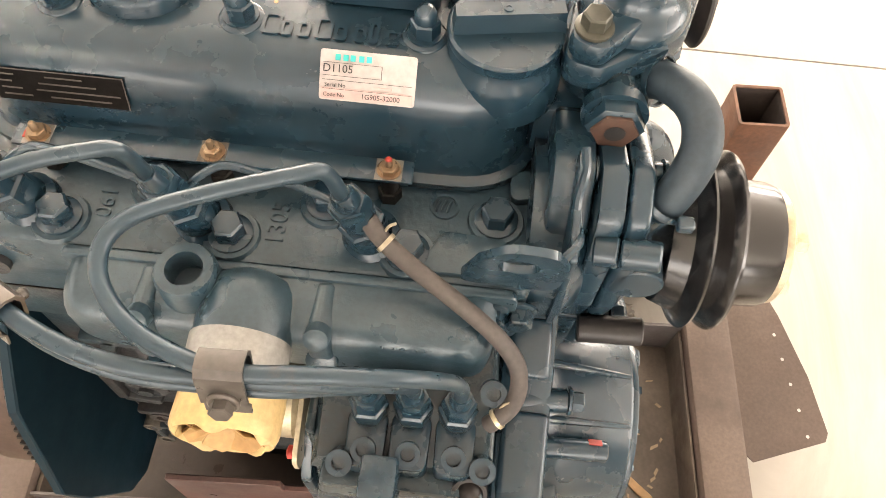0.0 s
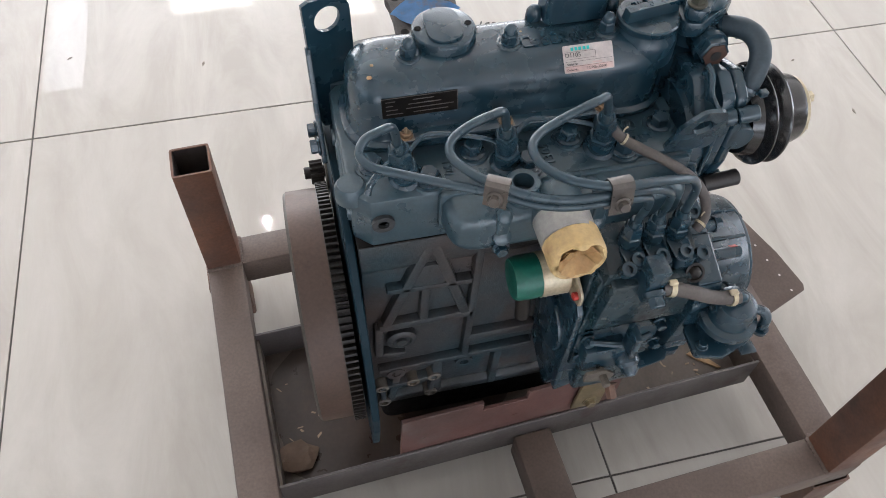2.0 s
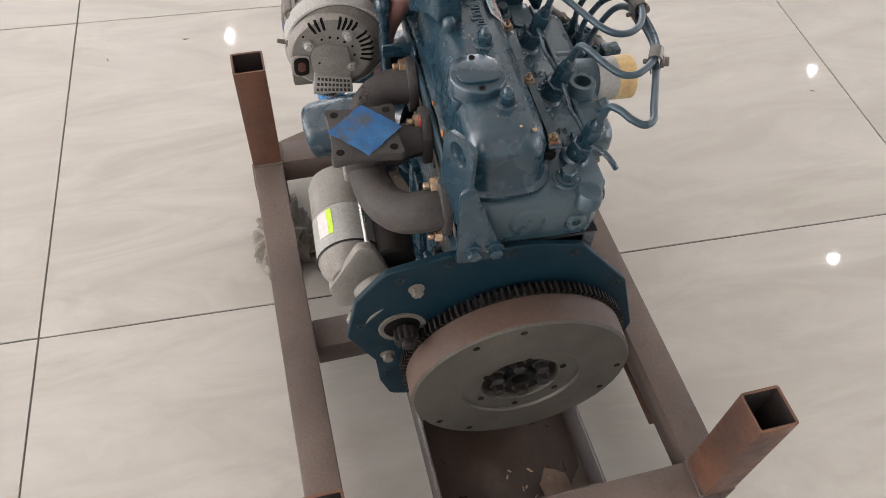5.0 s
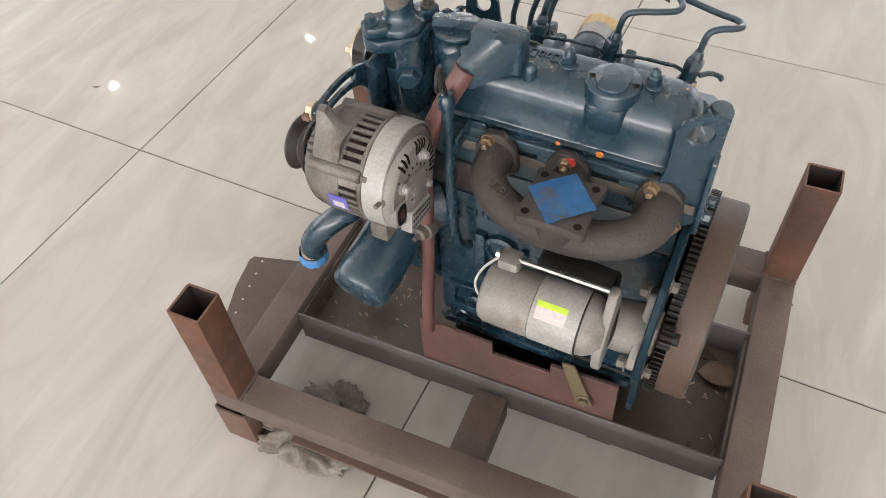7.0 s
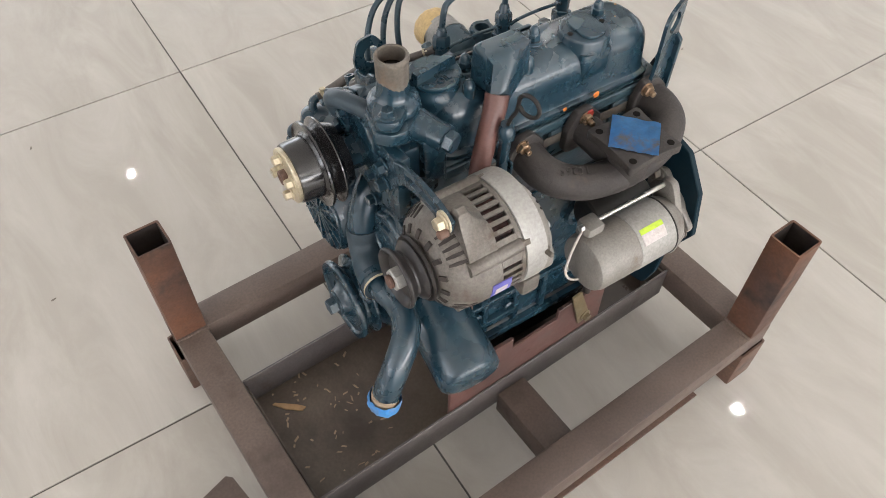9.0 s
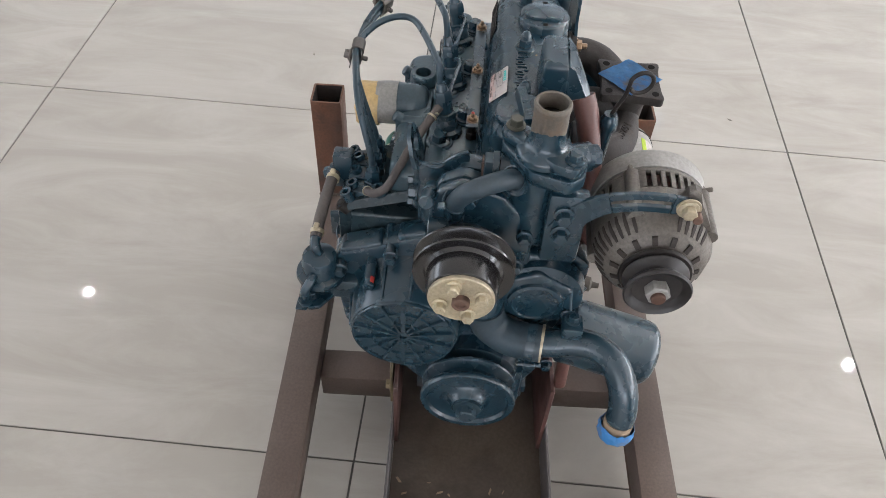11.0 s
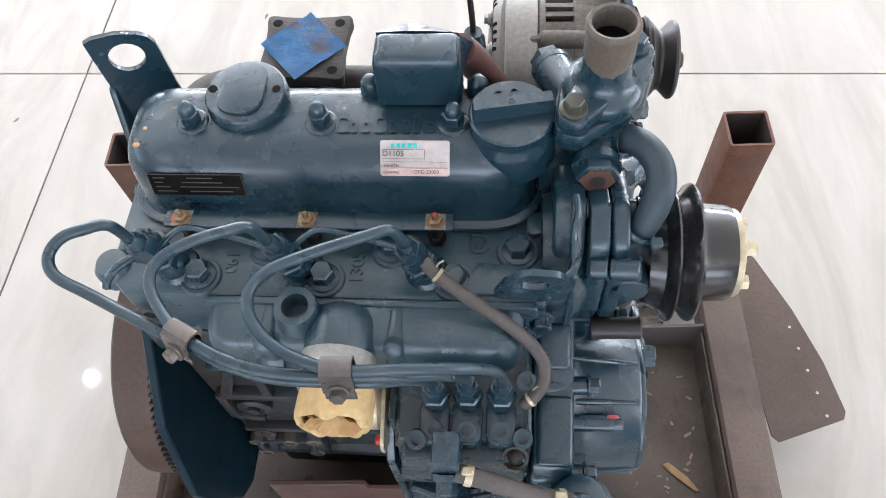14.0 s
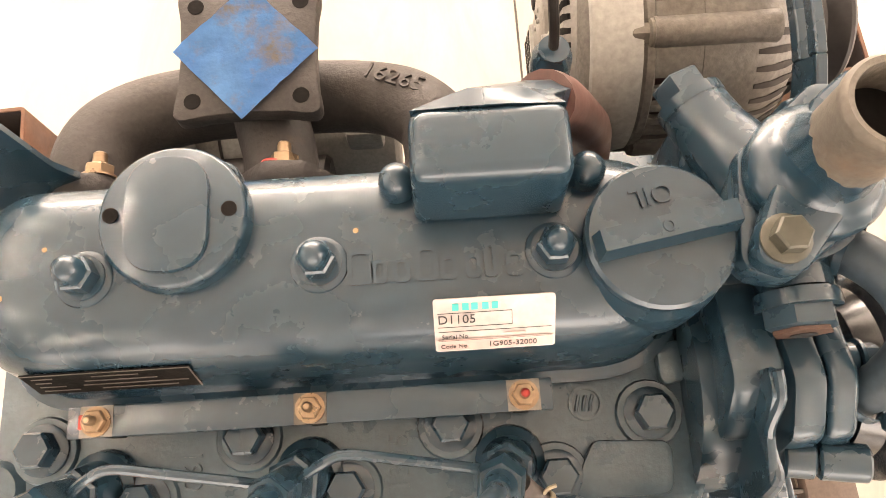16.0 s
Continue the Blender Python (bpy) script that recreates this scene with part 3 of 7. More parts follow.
# perforated leaf of sheet steel lying against the front rail
leaf_m = S @ Matrix.Translation((HX + T - 0.010, 0.0, 0.0))
leaf = bmesh.new()
outline = [(0.002, 0.262), (0.036, -0.018), (0.044, -0.026), (0.128, 0.0), (0.132, 0.010), (0.118, 0.075), (0.092, 0.150), (0.056, 0.228), (0.024, 0.268)]
tilt = Matrix(((1, 0, 0, 0), (0, 1, 0, 0), (0.06, 0.10, 1, 0.070), (0, 0, 0, 1)))
prism(leaf, outline, "z", 0.0, 0.002, 0.0004, 1, leaf_m @ tilt)
for k in range(5):
    x, y = 0.084 + 0.006 * k, 0.125 - 0.030 * k
    lathe(leaf, leaf_m @ tilt @ Vector((x, y, 0.0023)), (0, 0, 1), [(0.0022, 0), (0.0032, 0), (0.0032, 0.0005), (0.0022, 0.0005)], 10, True)
part("perforated_sheet", leaf, PRIMER, stand, "thin leaf of brown sheet steel with a row of small holes")
for k in range(5):
    x, y = 0.084 + 0.006 * k, 0.125 - 0.030 * k
    part("drilled_hole", lathe(bmesh.new(), leaf_m @ tilt @ Vector((x, y, 0.0021)), (0, 0, 1), [(0, 0), (0.0021, 0), (0.0021, 0.0004), (0, 0.0004)], 10), WHITE, stand, "pale floor showing through a small drilled hole")
for x, y, sy in ((0.07, BARY[0], -1), (-0.125, BARY[1], 1)):
    clip = bmesh.new()
    yy = y + sy * 0.004
    blade = [(x - 0.022, 0.150), (x + 0.020, 0.146), (x + 0.024, 0.232), (x - 0.016, 0.238)] if sy < 0 else [(x - 0.027, 0.166), (x - 0.002, 0.162), (x + 0.025, 0.252), (x + 0.007, 0.254)]
    prism(clip, blade, "y", yy - 0.002, yy + 0.002, 0.0008, 1, S)
    bolt(clip, S @ Vector((x + (0.002 if sy < 0 else -0.013), yy + sy * 0.002, 0.165 if sy < 0 else 0.178)), S.to_3x3() @ Vector((0, sy, 0)), 0.013, 0.006)
    part("mount_bracket", clip, OCHRE, stand, "dull brass-coloured bracket bolted to the mounting plate")


# ---- diesel engine: block, head, cover ----
engine = thing("diesel_engine", (0, 0, 0.2), "dark blue-green painted three-cylinder diesel engine standing on a brown steel stand", "engine")
PX, PY, PZ = Vector((1, 0, 0)), Vector((0, 1, 0)), Vector((0, 0, 1))
AXIS = 0.342
PITCH = 0.088


def parted(name, fill, material, parent=engine, label=""):
    bm = bmesh.new()
    fill(bm)
    return part(name, bm, material, parent, label)


def fill_block(bm):
    box(bm, -0.141, 0.157, -0.064, 0.066, 0.196, 0.5355, 0.004)
    prism(bm, [(-0.064, 0.480), (-0.074, 0.500), (-0.074, 0.5355), (0.075, 0.5355), (0.075, 0.500), (0.066, 0.480)], "x", -0.141, 0.157, 0.003)
    prism(bm, [(-0.064, 0.215), (-0.072, 0.210), (-0.072, 0.196), (0.074, 0.196), (0.074, 0.210), (0.066, 0.215)], "x", -0.141, 0.157, 0.002)
    prism(bm, circle(-0.075, 0.470, 0.021, 24), "y", -0.0735, -0.060, 0.002)
    lathe(bm, (-0.104, -0.060, 0.352), -PY, [(0, 0), (0.017, 0), (0.017, 0.012), (0.013, 0.0145), (0.011, 0.0145), (0.010, 0.0125), (0.006, 0.0125), (0.006, 0.016), (0, 0.016)], 24)
    for x, z in ((-0.112, 0.278), (-0.030, 0.276)):
        lathe(bm, (x, -0.062, z), -PY, [(0, 0), (0.012, 0), (0.011, 0.0135), (0.0055, 0.0135), (0.0050, 0.008), (0, 0.008)], 18)
    lathe(bm, (-0.118, -0.0700, 0.571), -PY, [(0, 0), (0.010, 0), (0.010, 0.008), (0.005, 0.008), (0.0045, 0.004), (0, 0.004)], 18)


block = parted("cylinder_block", fill_block, GRIME)


def fill_block_side(bm):
    prism(bm, rounded([(-0.138, 0.217), (0.154, 0.217), (0.154, 0.478), (-0.138, 0.478)], 0.004), "y", 0.0662, 0.0690, 0.001)
    # exhaust side: core plugs, bosses, ledges
    box(bm, -0.135, 0.150, 0.064, 0.080, 0.196, 0.212, 0.003)
    box(bm, -0.060, 0.140, 0.064, 0.076, 0.284, 0.296, 0.003)
    box(bm, 0.030, 0.140, 0.064, 0.078, 0.236, 0.250, 0.003)
    for x in (0.135, 0.085, 0.030, -0.02):
        box(bm, x - 0.005, x + 0.005, 0.064, 0.077, 0.206, 0.290, 0.003)
    box(bm, 0.082, 0.098, 0.064, 0.080, 0.300, 0.420, 0.004)
    box(bm, 0.024, 0.036, 0.064, 0.080, 0.300, 0.410, 0.004)
    for x, z, r in ((0.062, 0.400, 0.022), (0.062, 0.352, 0.010), (-0.06, 0.400, 0.022), (-0.01, 0.340, 0.012), (0.12, 0.225, 0.010), (0.10, 0.270, 0.008), (0.045, 0.262, 0.008)):
        lathe(bm, (x, 0.064, z), PY, [(0, 0), (r, 0), (r, 0.013), (r * 0.72, 0.015), (r * 0.66, 0.011), (0, 0.011)], 24)


writing("cast_mark", "D1105", 0.0165, axes((0.0905, 0.0695, 0.4490), -PX, PZ), PAINT, block, 0.0012)
# unseen sump, added as a black body for the shade under the block
parted("oil_pan", lambda bm: loft(bm, [[(x, y, z) for x, y in rounded([(-0.130, -0.062), (0.146, -0.062), (0.146, 0.062), (-0.130, 0.062)], 0.016, 4)] for z in (0.1955, 0.130)] + [[(x * 0.9, y * 0.85, 0.112) for x, y in rounded([(-0.130, -0.062), (0.146, -0.062), (0.146, 0.062), (-0.130, 0.062)], 0.016, 4)]]), OIL_AND_HOLE, block, "assumed black sump, unseen, that darkens the gap under the block")
parted("block_side", fill_block_side, PAINT, block, "painted exhaust side of the block with core plugs and ledges")


def rib(a, b, wide, out=0.0745):
    """A cast rib on the injection side, from a to b."""
    a, b = Vector(a), Vector(b)
    u = (b - a).normalized()
    v = Vector((-u.y, u.x)) * wide / 2
    parted("cast_rib", lambda bm: prism(bm, [tuple(a + v), tuple(b + v), tuple(b - v), tuple(a - v)], "y", -out, -0.060, 0.0025, 2), GRIME, block)


rib((-0.076, 0.520), (-0.120, 0.390), 0.011)
rib((-0.070, 0.520), (-0.034, 0.388), 0.011)
rib((-0.128, 0.386), (-0.024, 0.386), 0.013)
rib((-0.024, 0.530), (-0.030, 0.290), 0.009)
rib((-0.118, 0.455), (-0.030, 0.450), 0.009)
rib((-0.078, 0.455), (-0.080, 0.390), 0.010)
rib((-0.132, 0.286), (0.052, 0.290), 0.010)
rib((-0.108, 0.286), (-0.120, 0.205), 0.010)
rib((-0.062, 0.286), (-0.062, 0.205), 0.012)
rib((0.012, 0.290), (0.010, 0.200), 0.010)
rib((-0.030, 0.330), (0.050, 0.330), 0.016)
rib((-0.128, 0.386), (-0.130, 0.325), 0.010)
rib((-0.130, 0.326), (-0.100, 0.322), 0.010)
rib((-0.130, 0.247), (-0.066, 0.253), 0.007, 0.0765)
rib((-0.130, 0.247), (-0.128, 0.208), 0.007, 0.0765)
rib((-0.066, 0.253), (-0.070, 0.212), 0.007, 0.0765)
for x, z in ((-0.130, 0.247), (-0.092, 0.249), (-0.066, 0.253), (-0.128, 0.208), (-0.070, 0.212)):
    parted("worn_boss", lambda bm: lathe(bm, (x, -0.0640, z), -PY, [(0.0042, 0), (0.0085, 0), (0.0082, 0.0125), (0.0070, 0.0132), (0.0046, 0.0132)], 18, True), ALLOY_DARK, block, "bolt boss worn to bare grey metal")


def fill_head(bm):
    prism(bm, rounded([(-0.143, -0.060), (-0.128, -0.074), (0.162, -0.074), (0.166, -0.066), (0.166, 0.068), (0.158, 0.074), (-0.135, 0.074), (-0.143, 0.066)], 0.004, 3), "z", 0.537, 0.598, 0.003)


head = parted("cylinder_head", fill_head, CAST)
# exhaust side: long ledge under the cover and a pad behind each port
parted("head_ledge", lambda bm: box(bm, -0.140, 0.160, 0.0742, 0.080, 0.585, 0.5975, 0.002), CAST, head)
for x in (0.085, -0.01, -0.10):
    parted("port_pad", lambda bm: box(bm, x - 0.030, x + 0.030, 0.0742, 0.0800, 0.548, 0.5848, 0.002), CAST, head)
# rear face: core plug and bosses
parted("core_plug", lambda bm: lathe(bm, (-0.141, 0.006, 0.568), -PX, [(0.018, 0), (0.020, 0.002), (0.016, 0.0045), (0.0155, 0.0), (0, 0.0)], 24), CAST, head)
for y, z in ((-0.045, 0.560), (0.052, 0.555)):
    parted("rear_boss", lambda bm: lathe(bm, (-0.141, y, z), -PX, [(0, 0), (0.011, 0), (0.010, 0.005), (0.005, 0.005), (0.005, 0.001), (0, 0.001)], 18), CAST, head)
# raised pads beside the cover
parted("head_pad", lambda bm: prism(bm, rounded([(0.105, -0.070), (0.150, -0.070), (0.152, -0.048), (0.118, -0.046)], 0.006), "z", 0.597, 0.6018, 0.0012), CAST, head)
parted("head_pad", lambda bm: prism(bm, rounded([(0.150, -0.026), (0.164, -0.022), (0.162, -0.004), (0.150, -0.008)], 0.006), "z", 0.597, 0.6035, 0.0012), CAST, head)
parted("head_boss", lambda bm: lathe(bm, (-0.141, -0.052, 0.585), PZ, [(0, 0), (0.014, 0), (0.014, 0.012), (0.011, 0.017), (0, 0.018)], 20), CAST, head)
parted("head_gasket", lambda bm: box(bm, -0.142, 0.160, -0.0735, 0.0735, 0.5357, 0.5368, 0), DARKSTEEL)
for x, y in [(x, -0.036) for x in (-0.12, -0.031, 0.057, 0.144)] + [(x, -0.060) for x in (-0.075, 0.012, 0.101)]:
    parted("bolt_pad", lambda bm: lathe(bm, (x, y, 0.5975), PZ, [(0, 0), (0.0150, 0), (0.0140, 0.0026), (0, 0.0026)], 20), CAST, head)
    parted("head_bolt", lambda bm: bolt(bm, (x, y, 0.6002), PZ, 0.0145, 0.0095), PAINT, head)
writing("cast_mark", "1305", 0.013, axes((0.034, -0.050, 0.5983), PY, -PX), CAST, head, 0.001)
writing("cast_mark", "061", 0.012, axes((-0.055, -0.048, 0.5983), PY, -PX), CAST, head, 0.001)
parted("cast_ring", lambda bm: [lathe(bm, (0.117, -0.030, 0.5975), PZ, [(0.0062, 0), (0.0076, 0), (0.0076, 0.0016), (0.0062, 0.0016)], 24, True)]
       + [tube(bm, [(0.1125 + k * 0.003, -0.0335, 0.5985), (0.1135 + k * 0.003, -0.029, 0.5985), (0.1145 + k * 0.003, -0.0265, 0.5985)], 0.0007, 6, 3) for k in range(3)], CAST, head)


def stadium(inset, x0=-0.137, x1=0.164, y0=-0.021, y1=0.074, z=0.0):
    """The plan of the rocker cover: rounder at the front corner of the injection side."""
    a, b, c, d = x0 + inset, x1 - inset, y0 + inset, y1 - inset
    loop = rounded([(a, c), (b, c), (b, d), (a, d)], [0.040 - inset * 0.6, 0.050 - inset * 0.6, 0.040 - inset * 0.6, 0.034 - inset * 0.6], 10)
    return [(x, y, z) for x, y in loop]


def fill_cover(bm):
    steps = ((0.001, 0.5985), (0.0, 0.6000), (0.0, 0.6045), (0.0015, 0.6055), (0.0050, 0.6065), (0.0062, 0.609), (0.0078, 0.638), (0.0088, 0.646), (0.0112, 0.6525), (0.0155, 0.6588),
             (0.0210, 0.6632), (0.0270, 0.6656), (0.034, 0.6662))
    loft(bm, [stadium(i, z=z) for i, z in steps])
    # raised rear deck towards the exhaust side
    prism(bm, rounded([(-0.062, 0.040), (-0.020, 0.040), (-0.020, 0.0695), (-0.062, 0.0695)], 0.010), "z", 0.630, 0.6600, 0.0016)


cover = parted("rocker_cover", fill_cover, PAINT, engine, "smooth glossy dark blue-green rocker cover")
parted("filler_neck", lambda bm: lathe(bm, (0.1375, 0.0215, 0.640), PZ, [(0, 0), (0.0300, 0), (0.0296, 0.018), (0.0285, 0.0235), (0.0268, 0.0265), (0.0262, 0.032), (0, 0.032)], 48), PAINT, cover)
for x in (-0.076, 0.012, 0.1):
    parted("nut_seat", lambda bm: lathe(bm, (x, 0.0215, 0.6645), PZ, [(0, 0), (0.0118, 0), (0.0108, 0.0022), (0.0090, 0.0032), (0, 0.0032)], 28), PAINT, cover)
    nut = bmesh.new()
    lathe(nut, (x, 0.0215, 0.6678), PZ, [(0, 0), (0.0088, 0), (0.0088, 0.0012), (0, 0.0012)], 20)
    hexa(nut, (x, 0.0215, 0.6690), PZ, 0.0125, 0.008)
    lathe(nut, (x, 0.0215, 0.6765), PZ, [(0, 0), (0.0056, 0), (0.0054, 0.004), (0.0040, 0.0070), (0.0018, 0.0086), (0, 0.0089)], 18)
    part("acorn_nut", nut, PAINT, cover)


def fill_disc(bm):
    lathe(bm, (-0.041, 0.0415, 0.660), PZ, [(0, -0.022), (0.0287, -0.022), (0.0282, 0.0125), (0.0270, 0.0150), (0.0262, 0.0155), (0, 0.0155)], 48)
    prism(bm, rounded([(-0.0575, 0.019), (-0.0265, 0.019), (-0.0265, 0.064), (-0.0575, 0.064)], 0.015, 8), "z", 0.6752, 0.6790, 0.0007)


parted("breather_disc", fill_disc, PAINT, cover)
for x in (-0.0635, -0.0195):
    # flat black disc, the screw hole's shade as its colour
    parted("disc_screw", lambda bm: lathe(bm, (x, 0.0425, 0.6752), PZ, [(0, 0.0004), (0.0030, 0.0004), (0.0030, 0.0009), (0, 0.0009)], 16), OIL_AND_HOLE, cover, "dark screw hole")

bars = ((0.0225, 0.0095), (0.0315, 0.006), (0.0395, 0.0065), (0.048, 0.0085), (0.057, 0.0065), (0.0665, 0.0060), (0.0735, 0.0050), (0.0815, 0.007))
for k, (x, w) in enumerate(bars):
    tall = 0.0135 if k in (0, 3, 6) else 0.0095
    outer = rounded([(x, 0.0125), (x + w, 0.0125), (x + w, 0.0125 + tall), (x, 0.0125 + tall)], 0.0022, 4)
    inner = [(x + w / 2 + (p - x - w / 2) * (w - 0.0036) / w, 0.0125 + tall / 2 + (q - 0.0125 - tall / 2) * (tall - 0.0036) / tall) for p, q in outer]
    parted("raised_mark", lambda bm: loft(bm, [[(p, q, z) for p, q in loop] for loop, z in ((inner, 0.6645), (inner, 0.6674), (outer, 0.6674), (outer, 0.6645))], (False, False)), PAINT, cover)


def fill_breather(bm):
    outline = rounded([(0.0490, 0.0360), (0.1045, 0.0360), (0.1045, 0.0630), (0.0490, 0.0630)], 0.0055, 5)
    def ring(z, inset):
        return [(0.0768 + (x - 0.0768) * (1 - inset / 0.0278), 0.0495 + (y - 0.0495) * (1 - inset / 0.0135), z) for x, y in outline]
    loft(bm, [ring(0.668, -0.0006), ring(0.7010, 0.0), ring(0.7040, 0.0004), ring(0.7064, 0.0013), ring(0.7079, 0.0028), ring(0.7086, 0.0050)])


def fill_duct(bm):
    # slanting flat-topped duct on the exhaust side, leading to the hose
    loft(bm, [[(0.0500, 0.0615, 0.7075), (0.0700, 0.0615, 0.7086), (0.0850, 0.0615, 0.7086), (0.1030, 0.0615, 0.7070), (0.1040, 0.0615, 0.670), (0.0520, 0.0615, 0.668)],
              [(0.0640, 0.0680, 0.7050), (0.0700, 0.0680, 0.7088), (0.0830, 0.0680, 0.7070), (0.1000, 0.0680, 0.7010), (0.1070, 0.0690, 0.672), (0.0640, 0.0690, 0.668)],
              [(0.0885, 0.0835, 0.6760), (0.0945, 0.0850, 0.6805), (0.1040, 0.0858, 0.6785), (0.1145, 0.0850, 0.6730), (0.1175, 0.0832, 0.656), (0.0945, 0.0825, 0.652)]])


parted("breather_box", fill_breather, PAINT, cover)
parted("breather_duct", fill_duct, PAINT, cover)
for x in (0.0425, 0.1150):
    parted("breather_lug", lambda bm: lathe(bm, (x, 0.0510, 0.655), PZ, [(0, 0), (0.0076, 0), (0.0072, 0.014), (0.0065, 0.0190), (0.0044, 0.0220), (0.0020, 0.0234), (0, 0.0236)], 24), PAINT, cover)
parted("breather_hose", lambda bm: tube(bm, [(0.101, 0.079, 0.674), (0.109, 0.086, 0.658), (0.122, 0.093, 0.630), (0.135, 0.101, 0.595), (0.144, 0.106, 0.540), (0.146, 0.108, 0.460), (0.148, 0.112, 0.370), (0.150, 0.121, 0.290), (0.151, 0.124, 0.232)],
                                   [0.0125, 0.0120, 0.0112, 0.0104, 0.0096, 0.0090, 0.0088, 0.0086, 0.0086], 16), BROWNHOSE, engine, "thick reddish-brown rubber breather hose")


def fill_cap(bm):
    c = (0.1375, 0.0215)
    lathe(bm, (*c, 0.6715), PZ, [(0, 0), (0.0270, 0), (0.0275, 0.0012), (0.0275, 0.0052), (0.0262, 0.0066), (0, 0.0066)], 40)
    m = Matrix.Translation((*c, 0)) @ pose(0, 0, 0, 0, 0, 10)
    loft(bm, [[m @ Vector(p) for p in ((-0.025, -0.0052, 0.677), (0.027, -0.0052, 0.677), (0.027, 0.0052, 0.677), (-0.025, 0.0052, 0.677))],
              [m @ Vector(p) for p in ((-0.024, -0.0040, 0.6885), (0.026, -0.0040, 0.6885), (0.026, 0.0040, 0.6885), (-0.024, 0.0040, 0.6885))]])
    lathe(bm, (*c, 0.6880), PZ, [(0.0012, 0), (0.0024, 0), (0.0024, 0.0010), (0.0012, 0.0010)], 14, True)


cap = parted("oil_cap", fill_cap, PAINT, cover, "round dark blue-green oil filler cap with a grip bar")
writing("cap_mark", "OIL", 0.0105, axes((0.1355, 0.0365, 0.6782), (-0.985, -0.174, 0), (0.174, -0.985, 0)), PAINT, cap, 0.0012)

# labels on the cover
m = axes((0.076, -0.00395, 0.66165), PX, (0, 0.72, 0.70))
label = bmesh.new()
prism(label, rounded([(-0.0225, -0.0115), (0.0225, -0.0115), (0.0225, 0.0115), (-0.0225, 0.0115)], 0.0015, 3), "z", 0.0, 0.0005, 0)
for v in label.verts:  # follows the rounded shoulder
    v.co.z -= 5.5 * v.co.y * v.co.y
bmesh.ops.transform(label, matrix=m, verts=label.verts)
sticker = part("model_label", label, WHITE, cover, "white and pink paper model label")


def on_label(name, x0, x1, y0, y1, material):
    bm = bmesh.new()
    box(bm, x0, x1, y0, y1, 0.0006, 0.0008, 0)
    for v in bm.verts:
        v.co.z -= 5.5 * v.co.y * v.co.y
    bmesh.ops.transform(bm, matrix=m, verts=bm.verts)
    return part(name, bm, material, sticker)


def lift(x, y, up=0.0009):
    return m @ Matrix.Translation((x, y, up - 5.5 * y * y)) @ Matrix.Rotation(math.atan(-11 * y), 4, "X")


on_label("label_band", -0.0215, 0.0215, -0.0108, -0.0058, PINK)
for x in (-0.0155, -0.0118, -0.0085, -0.0045, -0.0010):
    on_label("printed_bar", x, x + 0.0024, 0.0068, 0.0096, TEAL)
writing("printed_text", "D1105", 0.0052, lift(-0.0140, 0.0030), INK, sticker, 0.0001)
writing("printed_text", "Serial No", 0.0026, lift(-0.0150, -0.0045), INK, sticker, 0.0001)
writing("printed_text", "Code No", 0.0026, lift(-0.0155, -0.0090), INK, sticker, 0.0001)
writing("printed_text", "1G905-32000", 0.0033, lift(0.0065, -0.0088), INK, sticker, 0.0001)
on_label("printed_bar", 0.0030, 0.0115, -0.0051, -0.0038, PINK)
for x0, x1, y0, y1 in ((-0.0210, 0.0065, 0.0056, 0.0058), (-0.0210, 0.0065, -0.0003, -0.0001), (0.0063, 0.0065, -0.0003, 0.0058), (-0.0210, 0.0210, -0.0023, -0.0021), (-0.0210, 0.0210, -0.0064, -0.0062)):
    on_label("ruled_line", x0, x1, y0, y1, INK)

mp = axes((-0.0730, -0.01300, 0.6430), PX, (0, 0.26, 0.966))
plate = part("name_plate", prism(bmesh.new(), [(-0.0325, -0.0092), (0.0325, -0.0092), (0.0325, 0.0092), (-0.0325, 0.0092)], "z", 0.0, 0.0008, 0.0002, 1, mp), OIL_AND_HOLE, cover, "black metal name plate")
for k, rows in enumerate((((-0.029, -0.021), (-0.006, 0.012)), ((-0.029, -0.023), (-0.010, 0.018)), ((-0.029, -0.019), (-0.012, 0.029)), ((-0.029, -0.015), (-0.006, 0.024)))):
    y = 0.0058 - k * 0.0038
    for x0, x1 in rows:
        part("printed_bar", box(bmesh.new(), x0, x1, y - 0.0004, y + 0.0004, 0.0009, 0.0011, 0, 1, mp), RUBBER, plate)
part("plate_edge", box(bmesh.new(), -0.0325, 0.0325, 0.0086, 0.0092, 0.0008, 0.0010, 0, 1, mp), RUBBER, plate)
part("plate_edge", box(bmesh.new(), 0.0319, 0.0325, -0.0092, 0.0086, 0.0008, 0.0010, 0, 1, mp), RUBBER, plate)

